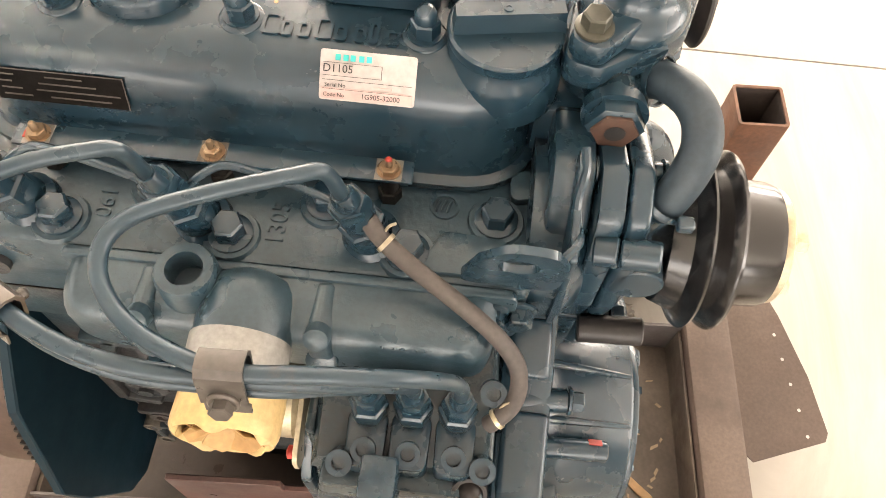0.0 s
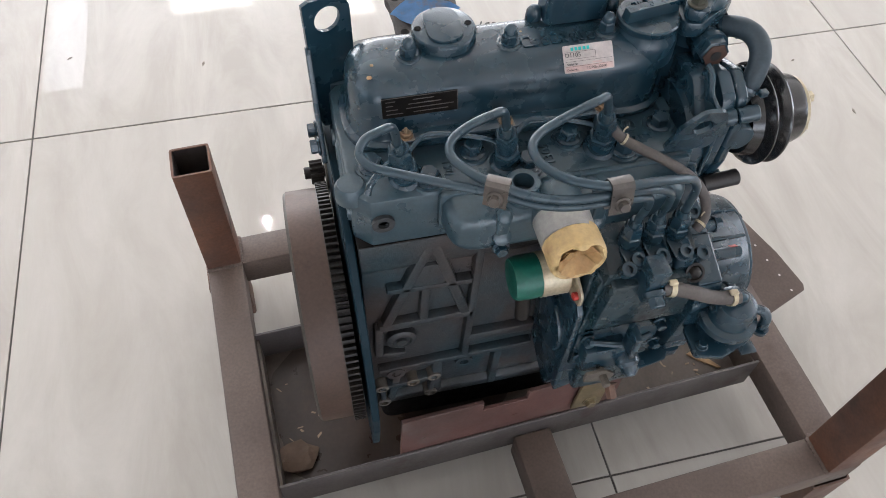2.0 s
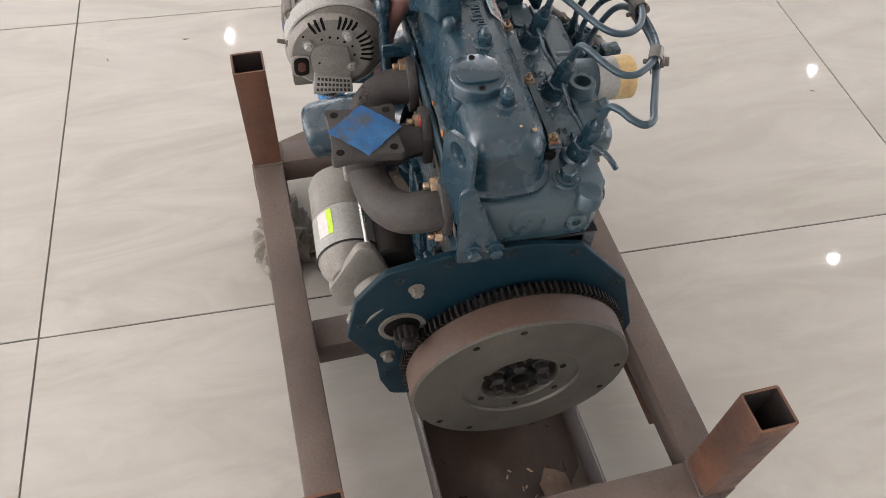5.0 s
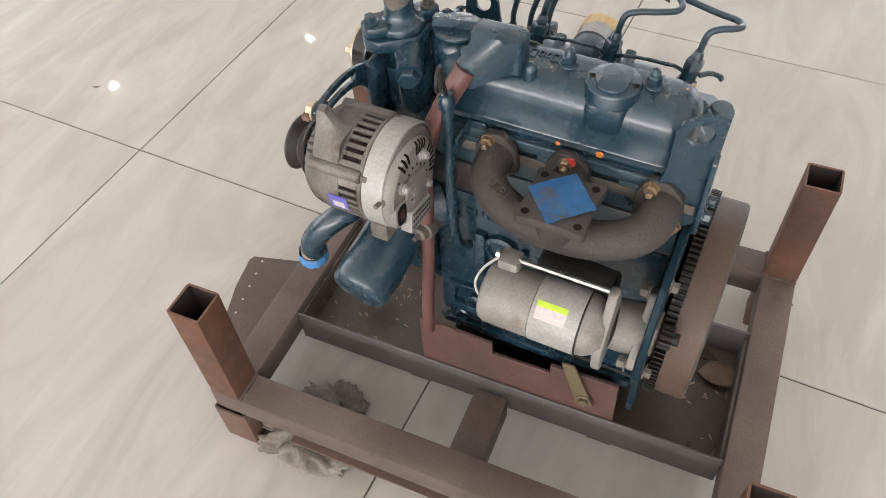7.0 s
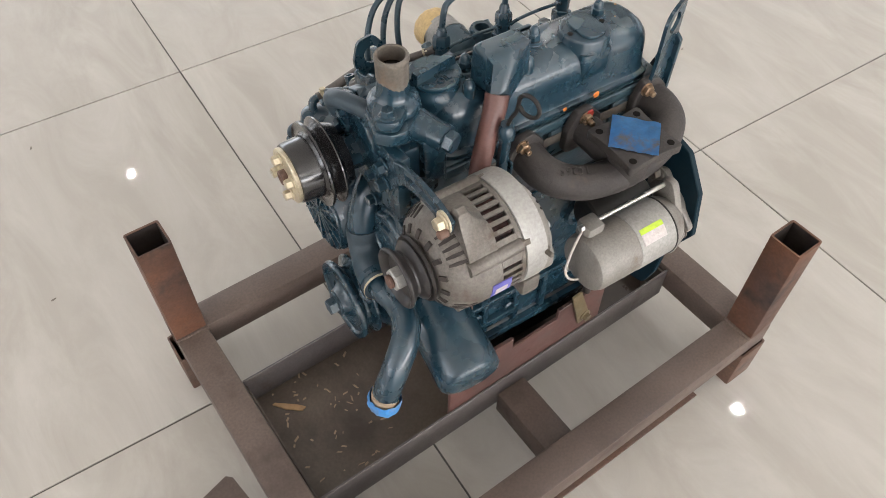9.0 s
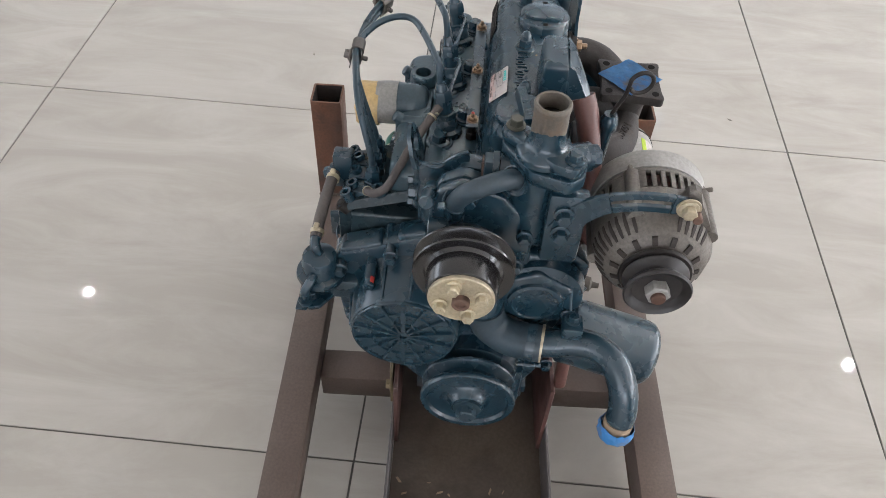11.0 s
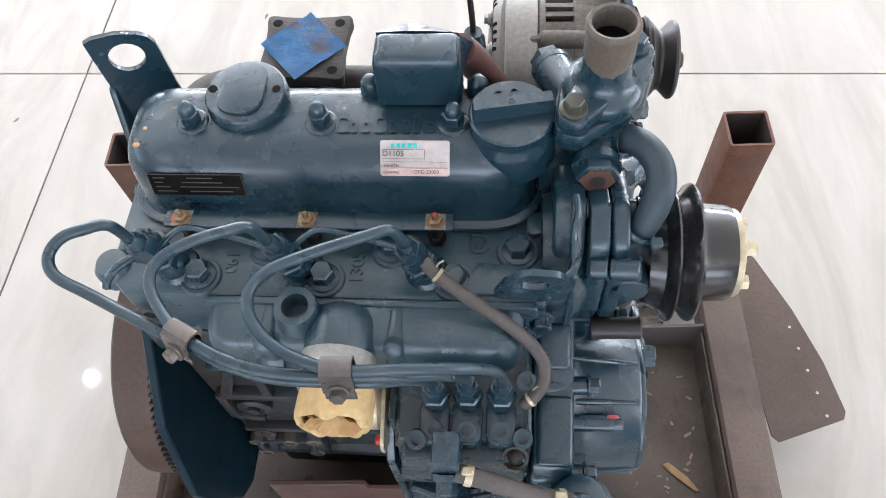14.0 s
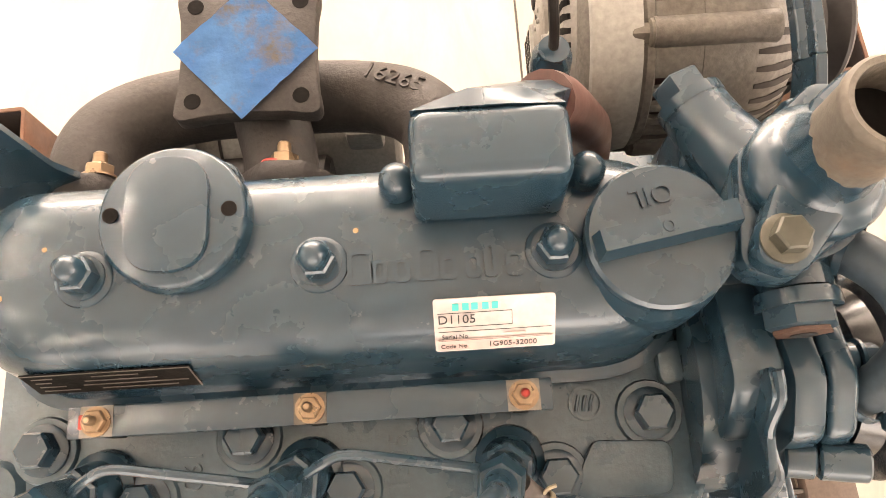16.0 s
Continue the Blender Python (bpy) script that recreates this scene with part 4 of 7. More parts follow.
# glow plug bus bar
bus = parted("glow_plug_strip", lambda bm: prism(bm, rounded([(-0.100, -0.0335), (0.100, -0.0335), (0.100, -0.0205), (-0.100, -0.0205)], 0.001), "z", 0.6205, 0.6222, 0.0003), PAINT, engine, "flat blue-grey glow plug connecting strip")
for x in (-PITCH, 0.0, PITCH):
    nut = bmesh.new()
    lathe(nut, (x, -0.027, 0.6222), PZ, [(0, 0), (0.0062, 0), (0.0062, 0.0010), (0, 0.0010)], 18)
    hexa(nut, (x, -0.027, 0.6232), PZ, 0.0085, 0.0035)
    lathe(nut, (x, -0.027, 0.6265), PZ, [(0, 0), (0.0021, 0), (0.0021, 0.0038), (0.0012, 0.0052), (0, 0.0054)], 12)
    part("gold_nut", nut, BRASS, bus, "gold-coloured terminal nut")
    parted("nut_pad", lambda bm: box(bm, x - 0.0068, x + 0.0068, -0.0334, -0.0206, 0.6220, 0.6224, 0), ALLOY_DARK if x == 0 else ALLOY, bus)
    if x:
        parted("red_mark", lambda bm: box(bm, x - 0.0072, x - 0.0052, -0.0300, -0.0240, 0.6224, 0.6230, 0.0002, 1) if x < 0 else lathe(bm, (x, -0.027, 0.6314), PZ, [(0, 0), (0.0018, 0), (0.0010, 0.0010), (0, 0.0011)], 10), REDBIT, bus, "red paint mark")
    parted("glow_plug", lambda bm: [rod(bm, (x, -0.027, 0.597), (x, -0.027, 0.6203), 0.0045), hexa(bm, (x, -0.027, 0.599), PZ, 0.0110, 0.008)], DARKSTEEL, engine)

# ---- injectors and pipes ----
LEAN = Vector((-0.16, -0.20, 0.97)).normalized()


def injector(x):
    def fill(bm):
        o = Vector((x, -0.0515, 0.595))
        lathe(bm, o, LEAN, [(0, 0), (0.0150, 0), (0.0150, 0.006), (0.0118, 0.009), (0.0112, 0.020), (0.0098, 0.022), (0.0098, 0.026), (0, 0.026)], 24)
        hexa(bm, o + LEAN * 0.018, LEAN, 0.0205, 0.010)
        lathe(bm, o + LEAN * 0.028, LEAN, [(0, 0), (0.0088, 0), (0.0088, 0.012), (0, 0.012)], 20)
        hexa(bm, o + LEAN * 0.040, LEAN, 0.0175, 0.013, 0.25)
        lathe(bm, o + LEAN * 0.053, LEAN, [(0, 0), (0.0068, 0), (0.0058, 0.006), (0.0045, 0.009), (0, 0.009)], 18)
    return parted("injector", fill, PAINT, engine, "injector with stacked hexagonal nuts")


TOPS = []
for x in (-0.0925, -0.0035, 0.0825):
    injector(x)
    TOPS.append(Vector((x, -0.0515, 0.595)) + LEAN * 0.060)
R_PIPE = 0.0036
UNION = [(0.090, -0.128, 0.566), (0.112, -0.127, 0.566), (0.1345, -0.127, 0.566)]
lines = (
    [TOPS[0], (-0.106, -0.0665, 0.6745), (-0.116, -0.0725, 0.6795), (-0.129, -0.079, 0.6795), (-0.1350, -0.090, 0.6765), (-0.128, -0.102, 0.6745), (-0.106, -0.112, 0.6720), (-0.060, -0.1325, 0.6690), (-0.043, -0.1385, 0.6675),
     (-0.018, -0.1495, 0.6620), (0.010, -0.1550, 0.6585), (0.045, -0.1550, 0.6570), (0.066, -0.1525, 0.6520), (0.080, -0.1460, 0.6400), (0.088, -0.1370, 0.6150), (0.090, -0.1300, 0.592), UNION[0]],
    [TOPS[1], (-0.018, -0.0665, 0.6745), (-0.030, -0.0720, 0.6790), (-0.050, -0.080, 0.6790), (-0.066, -0.091, 0.6775), (-0.069, -0.105, 0.6765), (-0.060, -0.121, 0.6755), (-0.043, -0.1375, 0.6750),
     (-0.018, -0.1490, 0.6695), (0.010, -0.1545, 0.6660), (0.045, -0.1545, 0.6645), (0.078, -0.1505, 0.6570), (0.100, -0.1420, 0.6380), (0.110, -0.1330, 0.6120), (0.112, -0.1280, 0.592), UNION[1]],
    [TOPS[2], (0.068, -0.0665, 0.6740), (0.058, -0.0720, 0.6785), (0.026, -0.085, 0.6790), (0.000, -0.098, 0.6785), (-0.009, -0.112, 0.6775), (-0.004, -0.129, 0.6760), (0.014, -0.1445, 0.6740), (0.045, -0.1540, 0.6720),
     (0.080, -0.1500, 0.6655), (0.112, -0.1430, 0.6520), (0.128, -0.1350, 0.6300), (0.134, -0.1290, 0.606), (0.1345, -0.1275, 0.592), UNION[2]],
)
for pts in lines:
    parted("fuel_pipe", lambda bm: tube(bm, pts, R_PIPE, 12, 6), PIPE, engine, "bent blue-grey steel injection pipe")
for c, turn in (((-0.043, -0.1385, 0.6712), -28), ((0.046, -0.1545, 0.6645), 2)):
    mm = Matrix.Translation(c) @ pose(0, 0, 0, -14, 0, turn)
    tall = 0.0080 if c[0] < 0 else 0.0112
    clamp = bmesh.new()
    # two bent straps that hug the stacked pipes, pinched under a bolt
    front = [(-0.0046, -tall - 0.0045), (-0.0046, -tall + 0.001), (-0.0066, -tall + 0.004), (-0.0068, tall - 0.002), (-0.0045, tall + 0.0012), (0.0, tall + 0.0022), (0.0045, tall + 0.0012), (0.0068, tall - 0.002), (0.0066, -tall + 0.004), (0.0046, -tall + 0.001), (0.0046, -tall - 0.0045)]
    inner = [(y * 0.78, z if z < -tall + 0.002 else z - 0.0014) for y, z in front]
    loft(clamp, [[mm @ Vector((x, y, z)) for y, z in front + inner[::-1]] for x in (-0.0088, -0.0082, 0.0082, 0.0088)])
    bolt(clamp, mm @ Vector((0, -0.0062, -tall * 0.45)), mm.to_3x3() @ Vector((0, -1, 0)), 0.0080, 0.0045)
    rod(clamp, mm @ Vector((0, 0.0060, -tall * 0.45)), mm @ Vector((0, 0.0125, -tall * 0.45)), 0.0026)
    part("pipe_clamp", clamp, CLAMP, engine, "small bolted steel pipe clamp")
# leak-off pipes between the injectors
for a in (-0.102, -0.013):
    parted("leak_off_pipe", lambda bm: tube(bm, [(a + 0.010, -0.055, 0.632), (a + 0.020, -0.050, 0.640), (a + 0.030, -0.047, 0.642), (a + 0.050, -0.050, 0.640), (a + 0.074, -0.054, 0.635), (a + 0.084, -0.056, 0.630)], 0.0021, 10, 5), PAINT)
parted("leak_off_stub", lambda bm: tube(bm, [(-0.108, -0.060, 0.628), (-0.118, -0.068, 0.628), (-0.127, -0.075, 0.622), (-0.130, -0.079, 0.616)], 0.0030, 10, 4), PAINT)
parted("return_hose", lambda bm: tube(bm, [(0.083, -0.062, 0.632), (0.090, -0.068, 0.626), (0.105, -0.077, 0.619), (0.129, -0.089, 0.609), (0.149, -0.099, 0.597), (0.160, -0.107, 0.585), (0.1625, -0.116, 0.577), (0.160, -0.124, 0.572), (0.154, -0.130, 0.569), (0.150, -0.132, 0.564)],
                                   0.0045, 14), RUBBER, engine, "grey-brown rubber fuel return hose with wire clips")
for o, d in (((0.0915, -0.069, 0.6255), (0.8, -0.5, -0.4)), ((0.1545, -0.1295, 0.5690), (-0.8, -0.5, -0.5))):
    clipbm = lathe(bmesh.new(), o, d, [(0.0046, 0), (0.0054, 0), (0.0054, 0.0022), (0.0046, 0.0022)], 16, True)
    tube(clipbm, [Vector(o) + Vector((0, 0.003, 0.004)), Vector(o) + Vector((0.002, 0.005, 0.006)), Vector(o) + Vector((0.005, 0.006, 0.007))], 0.0008, 6, 3)
    part("wire_clip", clipbm, ZINC, engine)


# ---- intake side ----
def fill_intake(bm):
    prism(bm, rounded([(-0.070, 0.556), (-0.050, 0.545), (0.150, 0.545), (0.158, 0.556), (0.158, 0.600), (-0.070, 0.600)], 0.006), "y", -0.080, -0.0745, 0.0015)
    outline = rounded([(-0.068, 0.560), (-0.052, 0.548), (0.140, 0.548), (0.150, 0.560), (0.150, 0.590), (0.140, 0.598), (-0.060, 0.598), (-0.068, 0.590)], [0.020, 0.020, 0.010, 0.012, 0.010, 0.010, 0.010, 0.014], 6)
    cx, cz = 0.040, 0.573
    def ring(out, fx, fz, dz=0.0):
        return [(cx + (x - cx) * fx, -out, cz + (z - cz) * fz + dz) for x, z in outline]
    loft(bm, [ring(0.078, 1, 1), ring(0.089, 0.995, 0.99), ring(0.096, 0.985, 0.965), ring(0.1015, 0.968, 0.92), ring(0.1055, 0.945, 0.84), ring(0.1080, 0.915, 0.73), ring(0.1092, 0.875, 0.60), ring(0.1095, 0.82, 0.46)])
    # lugs of the bolts, drawn up the front
    for x in (-0.022, 0.064):
        prism(bm, rounded([(x - 0.0062, 0.552), (x + 0.0062, 0.552), (x + 0.0062, 0.599), (x - 0.0062, 0.599)], 0.006, 5), "y", -0.1115, -0.080, 0.0025, 3)
    # open boss, standing up
    lathe(bm, (-0.001, -0.088, 0.575), PZ, [(0, 0), (0.0160, 0), (0.0150, 0.036), (0.0138, 0.0385), (0.0090, 0.0385), (0.0085, 0.020), (0, 0.020)], 28)
    # inlet stub towards the outside, arched over the top
    lathe(bm, (0.027, -0.081, 0.590), (0, -1, -0.05), [(0, -0.004), (0.0130, -0.003), (0.0195, 0.001), (0.0228, 0.007), (0.0238, 0.013), (0.0238, 0.043), (0.0234, 0.044), (0, 0.044)], 44)


intake = parted("intake_manifold", fill_intake, CAST)
for x, z in ((-0.022, 0.557), (0.064, 0.557), (0.147, 0.585), (0.149, 0.556)):
    parted("manifold_bolt", lambda bm: bolt(bm, (x, -0.1105 if x < 0.1 else -0.080, z), -PY, 0.0105, 0.006), PAINT, intake)
for x in (-0.022, 0.064):
    for z, r in ((0.5955, 0.0066), (0.5685, 0.0086)):
        parted("lug_boss", lambda bm: lathe(bm, (x, -0.1060, z), (0, -0.8, 0.6), [(0, 0), (r, 0), (r * 0.94, 0.0072), (r * 0.7, 0.0084), (0, 0.0086)], 20), CAST, intake)
writing("cast_mark", "16261", 0.0105, axes((0.105, -0.1060, 0.588), PX, (0, -0.35, 0.94)), PAINT, intake, 0.0014)
parted("inlet_pipe", lambda bm: lathe(bm, (0.027, -0.1125, 0.589), (0, -1, -0.05), [(0.0, 0), (0.0245, 0), (0.0240, 0.024), (0.0, 0.024)], 36), ALLOY_PALE, engine, "bare grey inlet pipe end")


def fill_tape(bm):
    rnd = random.Random(4)
    n, rings = 40, []
    for r, h in ((0.0244, 0.0), (0.0246, 0.008), (0.0248, 0.018), (0.0246, 0.022), (0.0234, 0.0246), (0.0205, 0.0244), (0.0172, 0.0190), (0.0135, 0.0120), (0.0085, 0.0075), (0.003, 0.005)):
        ring = []
        for k in range(n):
            a = 2 * math.pi * k / n
            fold = 1 + (0.012 if r > 0.0225 else 0.07) * math.sin(4 * a + 190 * h) + rnd.uniform(-0.015, 0.015)
            dip = 0.0 if r > 0.0225 else 0.0026 * math.sin(5 * a + r * 300)
            ring.append(Vector((0.0285 + r * fold * math.cos(a), -0.1340 - h - dip, 0.5865 + r * fold * math.sin(a))))
        rings.append(ring)
    loft(bm, rings, (False, True))


tape_cap = parted("tape_cap", fill_tape, TAPE, engine, "crumpled yellow masking tape sealing the inlet")
rnd = random.Random(12)
for k in range(7):
    # loose folds pressed into the mouth, its shade put into their darker colour
    a = 2 * math.pi * k / 7 + rnd.uniform(-0.2, 0.2)
    w, top, deep = rnd.uniform(0.35, 0.55), rnd.uniform(0.0185, 0.0205), rnd.uniform(0.009, 0.016)
    def at(turn, r, h):
        return Vector((0.0285 + r * math.cos(turn), -0.1340 - h, 0.5865 + r * math.sin(turn)))
    sheet = [at(a - w, top, 0.0235), at(a + w * 0.2, top * 0.97, 0.0255), at(a + w, top, 0.0225), at(a + w * 0.8, 0.006, deep), at(a - w * 0.1, 0.0035, deep + 0.004), at(a - w, 0.007, deep - 0.001)]
    parted("tape_fold", lambda bm: loft(bm, [sheet, [p - PY * 0.0007 for p in sheet]]), FOLD, tape_cap, "creased fold of tape, its shade in the darker colour")


def fill_pump(bm):
    # body stepping down from the delivery valves to the rack
    prism(bm, rounded([(0.056, 0.44), (0.156, 0.44), (0.156, 0.535), (0.062, 0.535)], 0.004), "y", -0.150, -0.066, 0.003)
    loft(bm, [[(0.062, -0.155, 0.535), (0.153, -0.155, 0.535), (0.153, -0.080, 0.560), (0.062, -0.080, 0.560)],
              [(0.066, -0.152, 0.546), (0.150, -0.152, 0.546), (0.150, -0.085, 0.572), (0.066, -0.085, 0.572)]])
    prism(bm, rounded([(0.060, 0.470), (0.152, 0.470), (0.152, 0.540), (0.068, 0.540)], 0.004), "y", -0.164, -0.148, 0.003)
    box(bm, 0.0565, 0.0625, -0.140, -0.066, 0.440, 0.545, 0.003)
    box(bm, 0.076, 0.150, -0.147, -0.112, 0.300, 0.445, 0.004)


pump = parted("injection_pump", fill_pump, PUMP)
for k, (x, y, z) in enumerate(UNION):
    holder = bmesh.new()
    lathe(holder, (x, y, 0.548), PZ, [(0, 0), (0.0095, 0), (0.0095, 0.012), (0, 0.012)], 20)
    hexa(holder, (x, y, 0.558), PZ, 0.0175, 0.011)
    hexa(holder, (x, y, 0.5685), PZ, 0.0150, 0.013, 0.25)
    lathe(holder, (x, y, 0.581), PZ, [(0, 0), (0.0060, 0), (0.0046, 0.008), (0, 0.008)], 16)
    part("delivery_valve", holder, PAINT, pump)
    lug = bmesh.new()
    prism(lug, rounded([(x - 0.0095, -0.157), (x + 0.0095, -0.157), (x + 0.0105, -0.128), (x - 0.0105, -0.128)], 0.006), "z", 0.540, 0.556, 0.0015)
    lathe(lug, (x, -0.1485, 0.556), (0, -0.35, 0.94), [(0, 0), (0.0062, 0), (0.0062, 0.006), (0.0036, 0.006), (0.0034, 0.002), (0, 0.002)], 18)
    part("clamp_screw", lug, PAINT, pump)
for x, y, z in ((0.079, -0.156, 0.556), (0.149, -0.153, 0.557), (0.151, -0.118, 0.570)):
    parted("socket_screw", lambda bm: lathe(bm, (x, y, z), (0, -0.4, 0.92), [(0, -0.008), (0.0066, -0.008), (0.0066, 0.004), (0.0036, 0.004), (0.0034, 0.0), (0, 0.0)], 20), PAINT, pump)
parted("level_plug", lambda bm: lathe(bm, (0.1445, -0.160, 0.538), (0, -0.75, 0.66), [(0, -0.01), (0.0092, -0.01), (0.0092, 0.002), (0.0070, 0.002), (0.0062, 0.0005), (0.0045, 0.0036), (0.002, 0.005), (0, 0.0052)], 22), DARKSTEEL, pump)


def fill_banjo(bm):
    box(bm, 0.0905, 0.1085, -0.176, -0.154, 0.526, 0.572, 0.0025)
    lathe(bm, (0.0995, -0.174, 0.542), (0, -0.8, -0.3), [(0, 0), (0.0105, 0), (0.0105, 0.004), (0, 0.004)], 20)
    bolt(bm, (0.0995, -0.177, 0.541), (0, -0.8, -0.3), 0.0125, 0.009)


parted("fuel_inlet", fill_banjo, PAINT, pump)
parted("fuel_hose", lambda bm: tube(bm, [(0.106, -0.174, 0.546), (0.116, -0.176, 0.545), (0.134, -0.179, 0.538), (0.155, -0.182, 0.528), (0.173, -0.183, 0.522), (0.183, -0.183, 0.520)], 0.0064, 16), RUBBER, engine, "short grey-brown rubber fuel hose with bright clips")
for o, d in (((0.1115, -0.175, 0.5452), (1, -0.15, -0.2)), ((0.1730, -0.183, 0.5218), (1, 0, -0.28))):
    band = lathe(bmesh.new(), o, d, [(0.0066, 0), (0.0075, 0), (0.0075, 0.0050), (0.0066, 0.0050)], 18, True)
    box(band, o[0] - 0.002, o[0] + 0.006, o[1] - 0.003, o[1] + 0.003, o[2] + 0.0075, o[2] + 0.0105, 0.001, 1)
    part("hose_clip", band, ZINC, engine)


def fill_feed(bm):
    c = Vector((0.191, -0.179, 0.468))
    lathe(bm, c, PZ, [(0, -0.012), (0.016, -0.012), (0.017, 0.0), (0.0265, 0.002), (0.0275, 0.006), (0.0265, 0.010), (0.0205, 0.012), (0.0200, 0.028), (0.0180, 0.034), (0.012, 0.0375), (0, 0.0385)], 36)
    tube(bm, [(0.191, -0.179, 0.503), (0.192, -0.181, 0.512), (0.189, -0.183, 0.518), (0.181, -0.183, 0.520)], 0.0056, 12, 5)
    tube(bm, [(0.203, -0.181, 0.488), (0.213, -0.183, 0.489), (0.221, -0.186, 0.486), (0.224, -0.190, 0.478), (0.224, -0.191, 0.466)], 0.0050, 12, 5)
    lathe(bm, (0.224, -0.191, 0.464), -PZ, [(0, 0), (0.0075, 0), (0.0075, 0.005), (0, 0.005)], 16)
    prism(bm, rounded([(0.158, -0.198), (0.185, -0.205), (0.222, -0.192), (0.218, -0.178), (0.190, -0.160), (0.160, -0.165)], 0.006), "z", 0.440, 0.446, 0.001)
    box(bm, 0.172, 0.200, -0.176, -0.120, 0.440, 0.470, 0.004)
    box(bm, 0.205, 0.222, -0.205, -0.192, 0.440, 0.4425, 0.001)


feed = parted("feed_pump", fill_feed, PAINT)
for x, y in ((0.168, -0.190), (0.205, -0.188), (0.190, -0.158)):
    parted("pump_screw", lambda bm: bolt(bm, (x, y, 0.4725 if y > -0.17 else 0.4465), PZ, 0.008, 0.005), PAINT, feed)


def fill_governor(bm):
    # upright plate behind the stop solenoid
    prism(bm, rounded([(-0.066, 0.318), (-0.128, 0.290), (-0.150, 0.345), (-0.152, 0.480), (-0.130, 0.505), (-0.068, 0.500)], 0.008), "x", 0.0490, 0.0555, 0.0012)
    prism(bm, circle(-0.105, 0.405, 0.036, 28), "x", 0.0440, 0.0500, 0.002)
    box(bm, 0.058, 0.150, -0.150, -0.066, 0.372, 0.452, 0.005)
    box(bm, 0.064, 0.108, -0.166, -0.145, 0.385, 0.425, 0.004)
    prism(bm, rounded([(0.057, 0.290), (0.150, 0.335), (0.155, 0.372), (0.057, 0.372)], 0.005), "y", -0.139, -0.066, 0.003)
    tube(bm, [(0.066, -0.160, 0.440), (0.100, -0.168, 0.438), (0.128, -0.164, 0.440)], 0.0035, 8, 4)
    lathe(bm, (0.112, -0.150, 0.405), (0, -0.9, -0.35), [(0, 0), (0.0125, 0), (0.0125, 0.022), (0.009, 0.026), (0, 0.026)], 22)
    box(bm, 0.096, 0.103, -0.186, -0.166, 0.440, 0.476, 0.0015)
    for x, z in ((0.068, 0.432), (0.066, 0.395), (0.142, 0.440), (0.146, 0.400)):
        bolt(bm, (x, -0.152, z), -PY, 0.0095, 0.007)
    prism(bm, rounded([(0.108, -0.176), (0.158, -0.168), (0.164, -0.160), (0.156, -0.152), (0.108, -0.160)], 0.004), "z", 0.380, 0.384, 0.0008)
    tube(bm, [(0.098, -0.172, 0.470), (0.108, -0.178, 0.455), (0.116, -0.176, 0.448)], 0.0010, 6, 4)


governor = parted("governor_housing", fill_governor, PAINT)
parted("stop_lever", lambda bm: [prism(bm, rounded([(0.066, 0.378), (0.095, 0.372), (0.100, 0.384), (0.085, 0.398), (0.066, 0.395)], 0.004), "y", -0.174, -0.1705, 0.0008), rod(bm, (0.086, -0.186, 0.386), (0.086, -0.160, 0.386), 0.0042)], ALLOY_DARK, governor, "bare grey lever")
parted("lever_bolt", lambda bm: bolt(bm, (0.100, -0.172, 0.358), (0, -0.8, -0.5), 0.010, 0.014), RUST, governor)
parted("cap_nut", lambda bm: [lathe(bm, (0.112, -0.172, 0.397), (0, -0.9, -0.35), [(0, 0), (0.0085, 0), (0.0085, 0.007), (0.005, 0.012), (0, 0.013)], 18)], PAINT, governor)
flange = bmesh.new()
holed(flange, rounded([(0.150, -0.112), (0.196, -0.122), (0.192, -0.150), (0.158, -0.146)], 0.010), circle(0.170, -0.132, 0.010, 24), "z", 0.345, 0.356)
part("oil_port", flange, PAINT, engine)


def fill_solenoid(bm):
    lathe(bm, (0.018, -0.112, 0.503), -PX, [(0, 0), (0.0210, 0), (0.0215, 0.006), (0.0212, 0.020), (0.0195, 0.025), (0, 0.026)], 32)


stop = parted("stop_solenoid", fill_solenoid, GREEN, engine, "round stop solenoid with a green plastic cap and bright steel band")
parted("steel_band", lambda bm: lathe(bm, (0.018, -0.112, 0.503), PX, [(0, 0), (0.0218, 0), (0.0218, 0.026), (0.018, 0.030), (0, 0.030)], 32), ZINC, stop, "bright zinc-plated band")
parted("solenoid_flange", lambda bm: [prism(bm, rounded([(-0.150, 0.494), (-0.150, 0.512), (-0.112, 0.526), (-0.082, 0.512), (-0.082, 0.494), (-0.112, 0.480)], 0.008), "x", 0.0475, 0.0505, 0.0006)], ZINC, stop)
parted("solenoid_screw", lambda bm: lathe(bm, (0.0475, -0.142, 0.503), -PX, [(0, 0), (0.004, 0), (0.004, 0.004), (0.002, 0.005), (0, 0.005)], 14), REDBIT, stop, "red-marked fixing screw")
parted("solenoid_plug", lambda bm: [rod(bm, (0.006, -0.118, 0.484), (0.006, -0.124, 0.452), 0.008, 0.0072, 16)], DARKSTEEL, stop)

